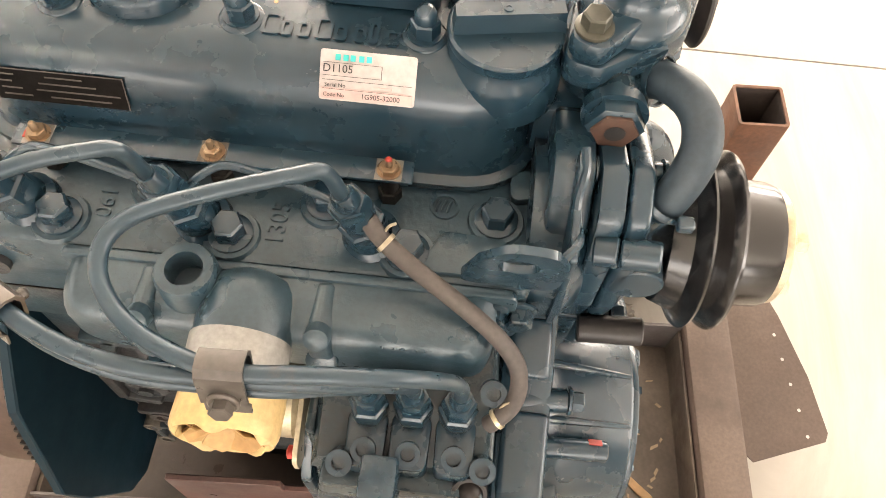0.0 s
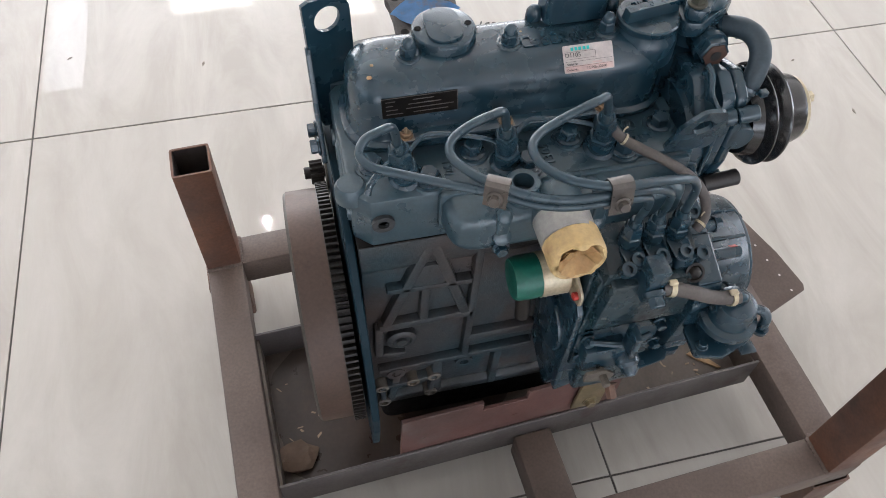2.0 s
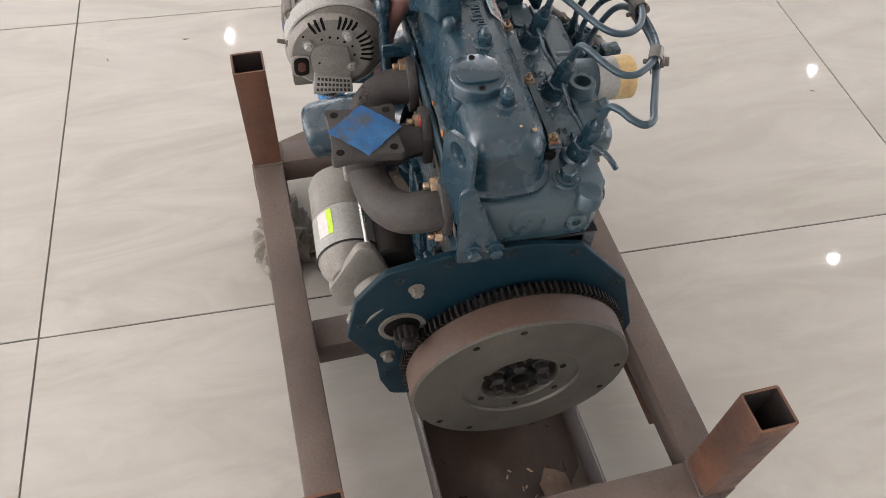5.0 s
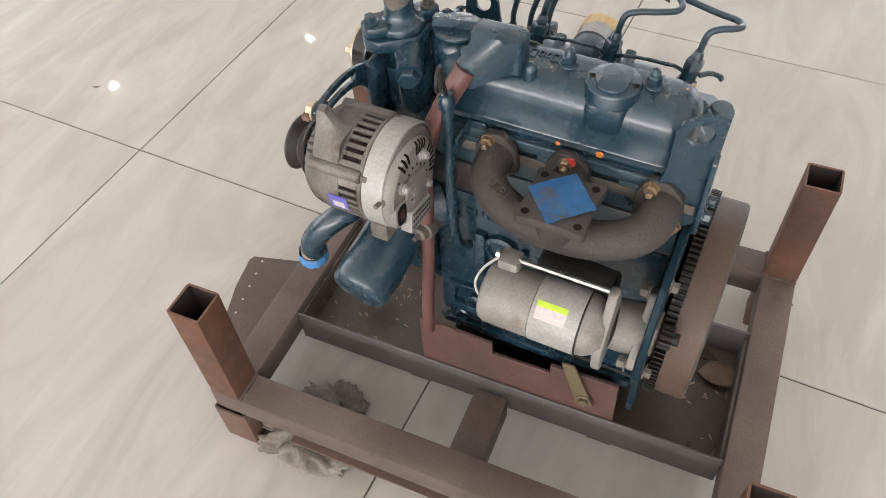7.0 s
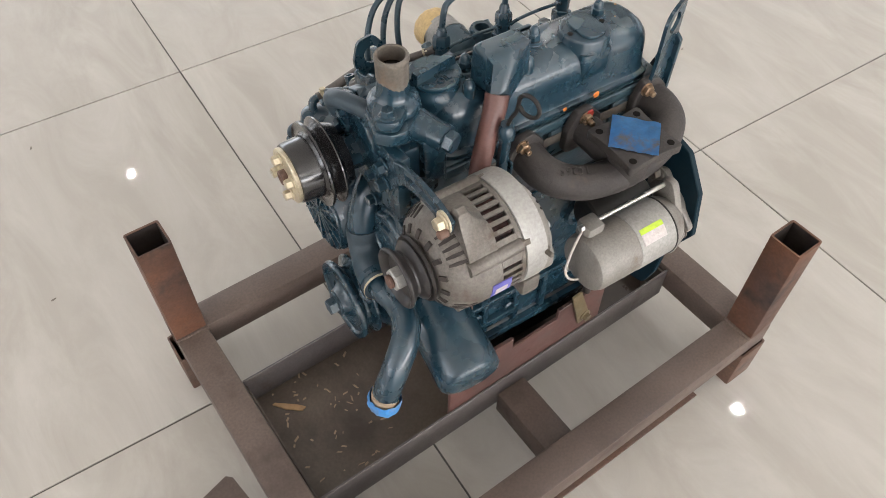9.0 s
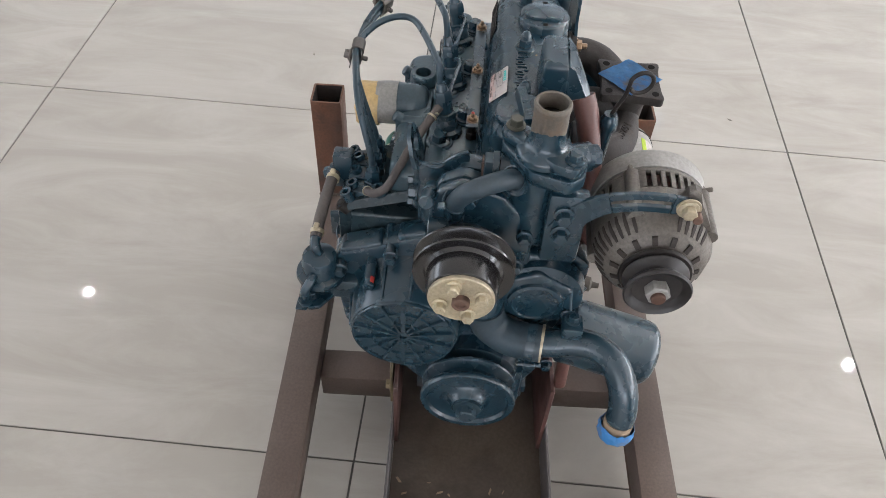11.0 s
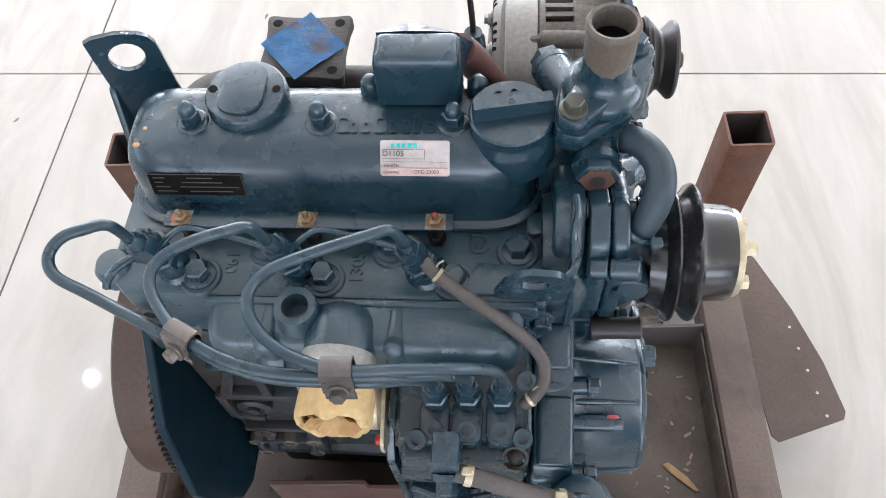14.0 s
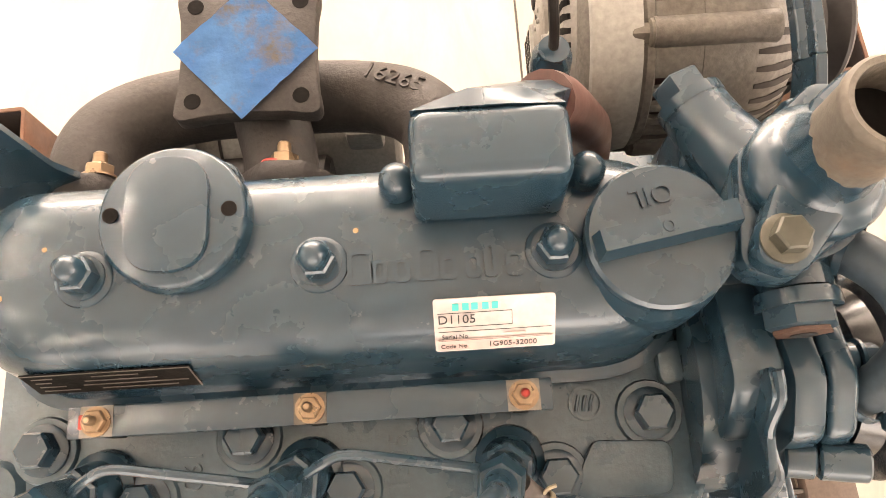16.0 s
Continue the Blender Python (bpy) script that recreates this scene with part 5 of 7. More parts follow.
# ---- rear: plate, flywheel, pinion ----
rear_outline = rounded([(-0.058, 0.527), (-0.124, 0.446), (-0.156, 0.345), (-0.150, 0.300), (-0.128, 0.215), (-0.105, 0.192), (0.060, 0.190), (0.112, 0.226), (0.120, 0.252), (0.148, 0.262), (0.160, 0.300), (0.164, 0.352), (0.194, 0.414), (0.182, 0.480),
                        (0.150, 0.524), (0.085, 0.540), (0.0, 0.540)], 0.012, 4)
rear_plate = parted("rear_plate", lambda bm: prism(bm, rear_outline, "x", -0.1515, -0.1435, 0.0012, 1), PLATESHADE, engine, "large flat dark blue-green steel end plate")
for y, z in ((-0.112, 0.446), (-0.142, 0.34), (-0.05, 0.515), (0.02, 0.528), (0.085, 0.527), (0.135, 0.51), (0.178, 0.435), (0.150, 0.315), (0.105, 0.235), (-0.12, 0.235)):
    parted("plate_hole", lambda bm: lathe(bm, (-0.1516, y, z), -PX, [(0.0030, 0), (0.0050, 0), (0.0050, 0.0006), (0.0030, 0.0006)], 14, True), DARKSTEEL, rear_plate)
for y, z in ((0.118, 0.492), (0.150, 0.365), (0.12, 0.33)):
    parted("plate_bolt", lambda bm: bolt(bm, (-0.1516, y, z), -PX, 0.011, 0.007), ALLOY_DARK, rear_plate)


def fill_flywheel(bm):
    lathe(bm, (-0.1585, 0, AXIS), -PX, [(0.03, 0.0), (0.128, 0.0), (0.130, 0.002), (0.1305, 0.006), (0.1305, 0.0445), (0.1285, 0.0468), (0.0720, 0.0470), (0.0705, 0.0455), (0.0700, 0.0435), (0.0475, 0.0430), (0.0460, 0.040), (0.0450, 0.016), (0.03, 0.014)], 96)


flywheel = parted("flywheel", fill_flywheel, STEEL, engine, "heavy grey-brown steel flywheel with a toothed ring")
parted("rim_band", lambda bm: lathe(bm, (-0.1692, 0, AXIS), -PX, [(0.1300, 0), (0.1312, 0), (0.1312, 0.0328), (0.1300, 0.0335)], 96, True), RIM, flywheel, "browned smooth rim")


def fill_ring(bm):
    teeth = 112
    loop = []
    for k in range(teeth):
        for f, r in ((0.0, 0.1305), (0.22, 0.1305), (0.34, 0.1370), (0.66, 0.1370), (0.78, 0.1305)):
            a = 2 * math.pi * (k + f) / teeth
            loop.append((r * math.cos(a), AXIS + r * math.sin(a)))
    inner = [(0.118 * math.cos(math.atan2(z - AXIS, y)), AXIS + 0.118 * math.sin(math.atan2(z - AXIS, y))) for y, z in loop]
    loft(bm, [[place("x", a, p) for p in one] for a, one in ((-0.1560, inner), (-0.1560, loop), (-0.1685, loop), (-0.1685, inner))], (False, False))


parted("ring_gear", fill_ring, DARKSTEEL, flywheel, "dark oily toothed starter ring")
parted("crank_end", lambda bm: lathe(bm, (-0.160, 0, AXIS), -PX, [(0, 0), (0.0447, 0), (0.0447, 0.034), (0.020, 0.034), (0.018, 0.040), (0.011, 0.040), (0.010, 0.028), (0, 0.028)], 40), OIL_AND_HOLE, flywheel, "dark oily hub")
for k in range(6):
    a = radians(60 * k + 20)
    parted("hub_bolt", lambda bm: bolt(bm, (-0.194, 0.031 * math.cos(a), AXIS + 0.031 * math.sin(a)), -PX, 0.0135, 0.009), DARKSTEEL, flywheel)
    for r, da in ((0.053, 12), (0.118, 4 if k % 2 else 38)):
        b = a + radians(da)
        # closed face: the hole's shade is a thin black disc
        parted("bolt_hole", lambda bm: lathe(bm, (-0.2049, r * math.cos(b), AXIS + r * math.sin(b)), -PX, [(0, 0), (0.0040, 0), (0.0040, 0.0006), (0, 0.0006)], 14), OIL_AND_HOLE, flywheel)


def fill_pinion(bm):
    c = Vector((-0.152, 0.130, 0.419))
    loop = []
    for k in range(11):
        for f, r in ((0.0, 0.0105), (0.3, 0.0105), (0.4, 0.0142), (0.75, 0.0142), (0.9, 0.0105)):
            a = 2 * math.pi * (k + f) / 11
            loop.append((c.y + r * math.cos(a), c.z + r * math.sin(a)))
    prism(bm, loop, "x", -0.171, -0.156, 0.0006, 1)
    rod(bm, (-0.150, c.y, c.z), (-0.178, c.y, c.z), 0.0072)


parted("starter_pinion", fill_pinion, DARKSTEEL)
parted("pinion_bore", lambda bm: lathe(bm, (-0.1517, 0.133, 0.422), -PX, [(0.0205, 0.0), (0.0265, 0.0), (0.0265, 0.002), (0.0225, 0.0028), (0.0205, 0.002)], 36, True), ALLOY_DARK, engine)
# black disc painted as the shade of the recess
parted("pinion_recess", lambda bm: lathe(bm, (-0.1517, 0.133, 0.422), -PX, [(0, 0), (0.0205, 0), (0.0205, 0.0008), (0, 0.0008)], 30), OIL_AND_HOLE, engine)

# ---- lifting eyes ----
rear_eye = bmesh.new()
eye_outline = rounded([(-0.128, 0.548), (-0.100, 0.575), (-0.113, 0.625), (-0.114, 0.684), (-0.136, 0.691), (-0.159, 0.692), (-0.156, 0.560), (-0.150, 0.545)], [0.006, 0.010, 0.02, 0.018, 0.008, 0.003, 0.004, 0.006], 5)
holed(rear_eye, eye_outline, circle(-0.1365, 0.6695, 0.0125, 24), "y", 0.0775, 0.0815, Matrix.Translation((-0.1365, 0.0795, 0)) @ pose(0, 0, 0, 0, 0, 21) @ Matrix.Translation((0.1365, -0.0795, 0)))
prism(rear_eye, rounded([(0.030, 0.535), (0.080, 0.535), (0.082, 0.640), (0.070, 0.648)], 0.006), "x", -0.1585, -0.1535, 0.001)
part("rear_lifting_eye", rear_eye, PAINT, engine)
for y in (0.042, 0.064):
    parted("eye_bolt", lambda bm: bolt(bm, (-0.1585, y, 0.553), -PX, 0.012, 0.007), PAINT, engine)
front_eye = bmesh.new()
holed(front_eye, rounded([(0.126, 0.608), (0.174, 0.604), (0.176, 0.640), (0.168, 0.660), (0.148, 0.663), (0.135, 0.645)], 0.010, 5), circle(0.1535, 0.641, 0.0095, 24), "y", -0.0750, -0.0710, Matrix.Translation((0, -0.0775, 0.6)) @ Matrix.Rotation(radians(12), 4, "X") @ Matrix.Translation((0, 0.0775, -0.6)))
tube(front_eye, [(0.174, -0.073, 0.634), (0.180, -0.066, 0.637), (0.180, -0.056, 0.635), (0.178, -0.047, 0.642), (0.180, -0.037, 0.652), (0.179, -0.027, 0.656)], 0.0022, 8, 4)
prism(front_eye, rounded([(-0.074, 0.560), (-0.030, 0.560), (-0.025, 0.654), (-0.036, 0.654), (-0.047, 0.642), (-0.066, 0.637), (-0.074, 0.634)], 0.004), "x", 0.1765, 0.1802, 0.0008)
part("front_lifting_eye", front_eye, PAINT, engine)
parted("eye_bolt", lambda bm: bolt(bm, (0.160, -0.076, 0.580), -PY, 0.013, 0.008), PAINT, engine)

# ---- front: gear case, water pump, pulleys ----
def fill_gearcase(bm):
    prism(bm, rounded([(-0.158, 0.385), (-0.120, 0.330), (-0.060, 0.262), (0.055, 0.262), (0.085, 0.330), (0.110, 0.440), (0.112, 0.520), (0.070, 0.555), (-0.020, 0.560), (-0.060, 0.544), (-0.106, 0.524), (-0.158, 0.504), (-0.168, 0.480)], 0.014, 4), "x", 0.157, 0.187, 0.004)
    prism(bm, rounded([(-0.040, 0.300), (0.0, 0.275), (0.050, 0.275), (0.078, 0.335), (0.100, 0.440), (0.104, 0.510), (0.065, 0.545), (-0.015, 0.550), (-0.050, 0.536)], 0.018, 5), "x", 0.184, 0.203, 0.006, 3)


def fill_drum(bm):
    lathe(bm, (0.176, -0.081, 0.440), PX, [(0, 0), (0.0720, 0), (0.0715, 0.008), (0.0660, 0.015), (0.0632, 0.022), (0.0592, 0.062), (0.0575, 0.0640), (0, 0.0640)], 64)


def fill_pump_blank(bm):
    lathe(bm, (0.195, 0.060, 0.492), PX, [(0, 0), (0.050, 0), (0.047, 0.016), (0.038, 0.020), (0, 0.020)], 44)
    prism(bm, rounded([(0.012, 0.478), (0.022, 0.520), (0.055, 0.537), (0.094, 0.514), (0.100, 0.470), (0.058, 0.447)], 0.014, 5), "x", 0.203, 0.219, 0.005, 3)
    lathe(bm, (0.217, 0.057, 0.491), PX, [(0, 0), (0.031, 0), (0.029, 0.005), (0.025, 0.006), (0.024, 0.004), (0, 0.004)], 40)


gearcase = parted("gear_case", fill_gearcase, PAINT)
parted("gear_drum", fill_drum, PAINT, gearcase)
# raised fields, rods and thin ribs on the sloping shoulder and the drum
slope = Vector((0, -0.052, -0.020)).normalized()
for y, z, run, x1 in ((-0.110, 0.5215, 0.050, 0.186), (-0.062, 0.542, 0.034, 0.184)):
    parted("raised_field", lambda bm: box(bm, 0.0, x1 - 0.160, -run, 0.0, -0.010, 0.0042, 0.0035, 3, axes((0.160, y, z), PX, -slope)), PAINT, gearcase)
for p, q, r in (((0.156, -0.104, 0.5205), (0.1965, -0.100, 0.5175), 0.0068), ((0.156, -0.160, 0.4900), (0.1945, -0.156, 0.4870), 0.0068), ((0.184, -0.1225, 0.4975), (0.224, -0.1205, 0.4945), 0.0062)):
    parted("bolt_column", lambda bm: rod(bm, p, q, r), PAINT, gearcase)
for a, r0, r1 in ((113, 0.0655, 0.0592), (84, 0.0680, 0.0586), (176, 0.0660, 0.0590)):
    u = Vector((0, math.cos(radians(a)), math.sin(radians(a))))
    parted("drum_rib", lambda bm: tube(bm, [Vector((0.182, -0.081, 0.440)) + u * r0, Vector((0.238, -0.081, 0.440)) + u * r1], [0.0030, 0.0017], 10, 1), PAINT, gearcase)
parted("pump_blank", fill_pump_blank, PAINT, gearcase)
for x, y, z in ((0.197, -0.100, 0.5175), (0.195, -0.156, 0.487), (0.204, -0.036, 0.534), (0.204, 0.030, 0.540), (0.222, 0.018, 0.470), (0.222, 0.094, 0.478), (0.204, 0.098, 0.425), (0.1875, -0.148, 0.400), (0.1875, -0.110, 0.345), (0.2, 0.088, 0.350)):
    parted("case_bolt", lambda bm: bolt(bm, (x, y, z), PX, 0.0105, 0.007), PAINT, gearcase)
parted("red_mark", lambda bm: box(bm, 0.2125, 0.2205, -0.0027, 0.0027, 0.0058, 0.0066, 0.0006, 1, axes((0, -0.1210, 0.4950), PX, (0, 0.80, -0.60))), REDBIT, gearcase)


RC = Vector((0.2402, -0.081, 0.440))


def fill_gear_cover(bm):
    lathe(bm, RC, PX, [(0, 0), (0.0572, 0), (0.0572, 0.0022), (0.0565, 0.0034), (0.0552, 0.0034), (0.0546, 0.0014), (0, 0.0014)], 56)
    lathe(bm, RC, PX, [(0.0170, 0.001), (0.0188, 0.001), (0.0187, 0.0032), (0.0171, 0.0032)], 40, True)
    lathe(bm, RC, PX, [(0.0355, 0.001), (0.0378, 0.001), (0.0376, 0.0036), (0.0358, 0.0036)], 48, True)


ribbed_cover = parted("ribbed_cover", fill_gear_cover, PAINT, engine, "round cover with spoked ribs")
for k in range(14):
    a = radians(360 / 14 * k + 90)
    u, v = Vector((0, math.cos(a), math.sin(a))), Vector((0, -math.sin(a), math.cos(a))) * 0.0012
    w = 1.9 if k in (0, 7) else 1.0
    loop = [RC + u * 0.002 + v * w, RC + u * 0.0549 + v * w, RC + u * 0.0549 - v * w, RC + u * 0.002 - v * w]
    parted("rib", lambda bm: loft(bm, [[p + PX * 0.001 for p in loop], [p + PX * (0.0042 + 0.0006 * w) for p in loop]]), PAINT, ribbed_cover)


def fill_water_pump(bm):
    c = Vector((0.160, -0.022, 0.576))
    lathe(bm, c, PX, [(0, 0), (0.050, 0), (0.049, 0.022), (0.042, 0.030), (0.030, 0.036), (0.022, 0.042), (0.020, 0.066), (0, 0.066)], 44)
    prism(bm, rounded([(-0.052, 0.545), (-0.046, 0.515), (0.020, 0.515), (0.050, 0.540), (0.048, 0.600), (0.010, 0.640), (-0.030, 0.646), (-0.050, 0.622)], 0.012), "x", 0.166, 0.1872, 0.004)
    # two flanges with a joint between them
    joint = [(-0.060, 0.560), (-0.050, 0.522), (0.016, 0.520), (0.044, 0.544), (0.042, 0.596), (0.010, 0.634), (-0.030, 0.648), (-0.052, 0.636), (-0.060, 0.610)]
    prism(bm, rounded(joint, 0.012), "x", 0.1885, 0.2018, 0.0025)
    prism(bm, rounded(joint, 0.012), "x", 0.2028, 0.2145, 0.0035, 3)
    lathe(bm, (0.2180, -0.040, 0.589), -PY, [(0, 0), (0.0138, 0), (0.0138, 0.0190), (0.0128, 0.0200), (0, 0.0200)], 28)
    rod(bm, (0.1905, -0.0580, 0.6185), (0.2020, -0.0598, 0.6212), 0.0078)
    rod(bm, (0.2028, -0.0600, 0.6215), (0.2210, -0.0625, 0.6255), 0.0076)
    tube(bm, [(0.196, -0.030, 0.578), (0.208, -0.035, 0.600), (0.2190, -0.0365, 0.629)], [0.014, 0.011, 0.0095], 18, 4)
    # outlet neck to the lower hose
    tube(bm, [(0.195, -0.006, 0.545), (0.212, 0.0, 0.520), (0.222, 0.004, 0.492), (0.226, 0.006, 0.470)], 0.019, 20, 5)


water_pump = parted("water_pump", fill_water_pump, PAINT)
parted("pump_pin", lambda bm: rod(bm, (0.1990, -0.0600, 0.5300), (0.2360, -0.0600, 0.5335), 0.0082, n=24), SATIN, water_pump, "black round pin")
for y, z in ((0.034, 0.590), (0.030, 0.548), (-0.044, 0.520), (-0.022, 0.634)):
    parted("pump_boss", lambda bm: rod(bm, (0.180, y, z), (0.2195, y, z), 0.0066), PAINT, water_pump)
    parted("pump_bolt", lambda bm: bolt(bm, (0.2196, y, z), PX, 0.0105, 0.007), PAINT, water_pump)

FAN = Vector((0.0, -0.0215, 0.579))


def fill_fan_pulley(bm):
    lathe(bm, (0.232, FAN.y, FAN.z), PX, [(0.012, 0.0), (0.038, 0.0), (0.042, 0.010), (0.0510, 0.0150), (0.0520, 0.0162), (0.0515, 0.0175), (0.0430, 0.0210), (0.0415, 0.0225), (0.0430, 0.0240), (0.0505, 0.0290), (0.0515, 0.0310), (0.0507, 0.0328), (0.0450, 0.0305), (0.0400, 0.0310),
                                          (0.0368, 0.0340), (0.0358, 0.0540), (0.0345, 0.0580), (0.032, 0.0590), (0.012, 0.0590)], 64)


fan = parted("fan_pulley", fill_fan_pulley, BLACK, engine, "glossy black grooved fan pulley")
parted("hub_plate", lambda bm: [lathe(bm, (0.2905, FAN.y, FAN.z), PX, [(0, 0), (0.0325, 0), (0.0328, 0.0012), (0.0328, 0.0038), (0.0318, 0.0048), (0.0, 0.0048)], 44)], ZINC, fan, "yellow zinc-plated hub plate")
parted("hub_spigot", lambda bm: lathe(bm, (0.2950, FAN.y, FAN.z), PX, [(0, 0), (0.0088, 0), (0.0088, 0.006), (0.0078, 0.007), (0.005, 0.007), (0.004, 0.005), (0, 0.005)], 22), RUST, fan, "rusty hub spigot")
for k in range(4):
    a = radians(90 * k + 22)
    parted("hub_bolt", lambda bm: bolt(bm, (0.2952, FAN.y + 0.0215 * math.cos(a), FAN.z + 0.0215 * math.sin(a)), PX, 0.0105, 0.007), ZINC, fan)

for ob in (fan, *fan.children_recursive):
    ob.data.transform(Matrix.Translation(FAN) @ Matrix.Diagonal((1.0, 0.95, 0.95, 1.0)) @ Matrix.Translation(-FAN))

CRANK = Vector((0.0, -0.003, 0.346))


def fill_crank_pulley(bm):
    lathe(bm, (0.232, CRANK.y, CRANK.z), PX, [(0.010, 0.0), (0.048, 0.0), (0.0590, 0.003), (0.0600, 0.005), (0.0590, 0.007), (0.0480, 0.0125), (0.0480, 0.0165), (0.0590, 0.023), (0.0600, 0.025), (0.0596, 0.0285), (0.0582, 0.0305), (0.0520, 0.0305), (0.0495, 0.0270),
                                              (0.0300, 0.0255), (0.0260, 0.0270), (0.0220, 0.0320), (0.0200, 0.0370), (0.010, 0.0375)], 64)


crank = parted("crank_pulley", fill_crank_pulley, PAINT)
parted("crank_bolt", lambda bm: [lathe(bm, (0.2690, CRANK.y, CRANK.z), PX, [(0, 0), (0.0175, 0), (0.0175, 0.003), (0, 0.003)], 28), hexa(bm, (0.2720, CRANK.y, CRANK.z), PX, 0.0215, 0.011)], PIPE, crank, "blue-grey painted crank bolt")
for k in range(7):
    a = radians(70 + 16 * k)
    parted("stamped_mark", lambda bm: box(bm, -0.0022, 0.0022, -0.0006, 0.0006, 0, 0.0005, 0, 1, axes((0.2577, CRANK.y + 0.043 * math.cos(a), CRANK.z + 0.043 * math.sin(a)), (0, -math.sin(a), math.cos(a)), (0, math.cos(a), math.sin(a)))), ALLOY_DARK, crank)
for ob in (crank, *crank.children_recursive):
    ob.data.transform(Matrix.Translation(CRANK) @ Matrix.Diagonal((1.0, 0.93, 0.93, 1.0)) @ Matrix.Translation(-CRANK))
parted("front_seal_case", lambda bm: lathe(bm, (0.200, 0, AXIS), PX, [(0, 0), (0.058, 0), (0.052, 0.020), (0.035, 0.032), (0, 0.032)], 40), PAINT, engine)
parted("timing_boss", lambda bm: box(bm, 0.182, 0.222, -0.055, -0.020, 0.262, 0.288, 0.006), PAINT, gearcase)
parted("timing_boss", lambda bm: box(bm, 0.190, 0.215, 0.030, 0.062, 0.275, 0.345, 0.006), PAINT, gearcase)

# ---- thermostat housing and hoses ----
TH = Vector((0.196, 0.041, 0))


def fill_thermostat(bm):
    lathe(bm, (0.192, 0.036, 0.575), PZ, [(0, 0), (0.024, 0), (0.024, 0.030), (0.0240, 0.050), (0.0250, 0.078), (0.0255, 0.095), (0, 0.095)], 40)
    box(bm, 0.156, 0.205, 0.006, 0.070, 0.565, 0.640, 0.006)
    prism(bm, rounded([(0.164, 0.006), (0.182, 0.002), (0.222, 0.030), (0.232, 0.064), (0.220, 0.078), (0.204, 0.080), (0.170, 0.052)], 0.010), "z", 0.660, 0.676, 0.003)
    box(bm, 0.205, 0.222, 0.050, 0.088, 0.560, 0.650, 0.005)
    # boss for the plug of the injection side and one for the exhaust side
    tube(bm, [(0.193, 0.030, 0.650), (0.193, 0.002, 0.652)], 0.0145, 24, 1)
    tube(bm, [(0.184, 0.048, 0.656), (0.172, 0.070, 0.653), (0.166, 0.083, 0.652)], [0.019, 0.015, 0.014], 24, 3)
    tube(bm, [(0.196, 0.032, 0.644), (0.214, 0.018, 0.6525)], 0.0108, 20, 1)
    box(bm, 0.158, 0.186, 0.054, 0.082, 0.592, 0.652, 0.007, 3)


thermostat = parted("thermostat_housing", fill_thermostat, PAINT)


def fill_elbow(bm):
    lathe(bm, (*TH[:2], 0.6775), PZ, [(0, 0), (0.0262, 0), (0.0262, 0.0045), (0.0250, 0.0075), (0.0215, 0.0100), (0.0182, 0.0130), (0.0165, 0.0170), (0.0157, 0.0220), (0.0154, 0.0300), (0.0153, 0.0415), (0, 0.0415)], 48)
    prism(bm, rounded([(0.163, 0.007), (0.180, 0.000), (0.196, 0.018), (0.224, 0.048), (0.231, 0.068), (0.214, 0.080), (0.196, 0.066), (0.176, 0.034)], 0.009), "z", 0.6772, 0.6895, 0.003)


parted("outlet_cover", fill_elbow, PAINT, thermostat)


def fill_mouth(bm):
    # bare upper half of the neck, with a ragged lower edge where the paint ends
    rnd = random.Random(7)
    n, rings = 44, []
    for r, h in ((0.01535, -0.0120), (0.0157, -0.0110), (0.0158, 0.009), (0.0166, 0.0115), (0.0166, 0.0145), (0.0152, 0.0165), (0.0132, 0.0160), (0.0126, 0.013), (0.0126, 0.0006)):
        drop = [(0.0035 * math.sin(2.2 * k * 2 * math.pi / n + 1.0) + rnd.uniform(-0.0015, 0.0015)) if h < 0 else 0.0 for k in range(n)]
        rings.append([(TH.x + r * math.cos(2 * math.pi * k / n), TH.y + r * math.sin(2 * math.pi * k / n), 0.7188 + h + drop[k]) for k in range(n)])
    loft(bm, rings, (False, False))


parted("outlet_pipe", fill_mouth, ALLOY_DARK, thermostat, "bare scuffed grey pipe mouth")
# black floor in the mouth, shade of a deeper bore as colour
parted("pipe_bore", lambda bm: lathe(bm, (*TH[:2], 0.7186), PZ, [(0, 0), (0.0127, 0), (0.0127, 0.0005), (0, 0.0005)], 30), OIL_AND_HOLE, thermostat, "dark inside of the pipe")
for x, y, z in ((0.1755, 0.0135, 0.6897), (0.2170, 0.0660, 0.6897)):
    parted("housing_bolt", lambda bm: bolt(bm, (x, y, z), PZ, 0.0115, 0.007), PAINT if y > 0.05 else OLIVE, thermostat)
parted("hex_plug", lambda bm: [lathe(bm, (0.193, 0.002, 0.652), -PY, [(0, 0), (0.0160, 0), (0.0160, 0.006), (0, 0.006)], 28), hexa(bm, (0.193, -0.004, 0.652), -PY, 0.0245, 0.008)], PAINT, thermostat)
parted("plug_core", lambda bm: hexa(bm, (0.193, -0.0121, 0.652), -PY, 0.0200, 0.0018), RUST_TOP, thermostat, "rusty plug face")
# dimple as a flat black disc, its shade in the colour
parted("plug_dimple", lambda bm: lathe(bm, (0.193, -0.0140, 0.652), -PY, [(0, 0), (0.0050, 0), (0.0050, 0.0004), (0, 0.0004)], 16), INK, thermostat)
parted("side_plug", lambda bm: [lathe(bm, (0.1665, 0.082, 0.652), (-0.4, 1, -0.1), [(0, 0), (0.0145, 0), (0.0145, 0.005), (0, 0.005)], 26), hexa(bm, Vector((0.1645, 0.0870, 0.6515)), (-0.4, 1, -0.1), 0.0200, 0.010)], PAINT, thermostat)
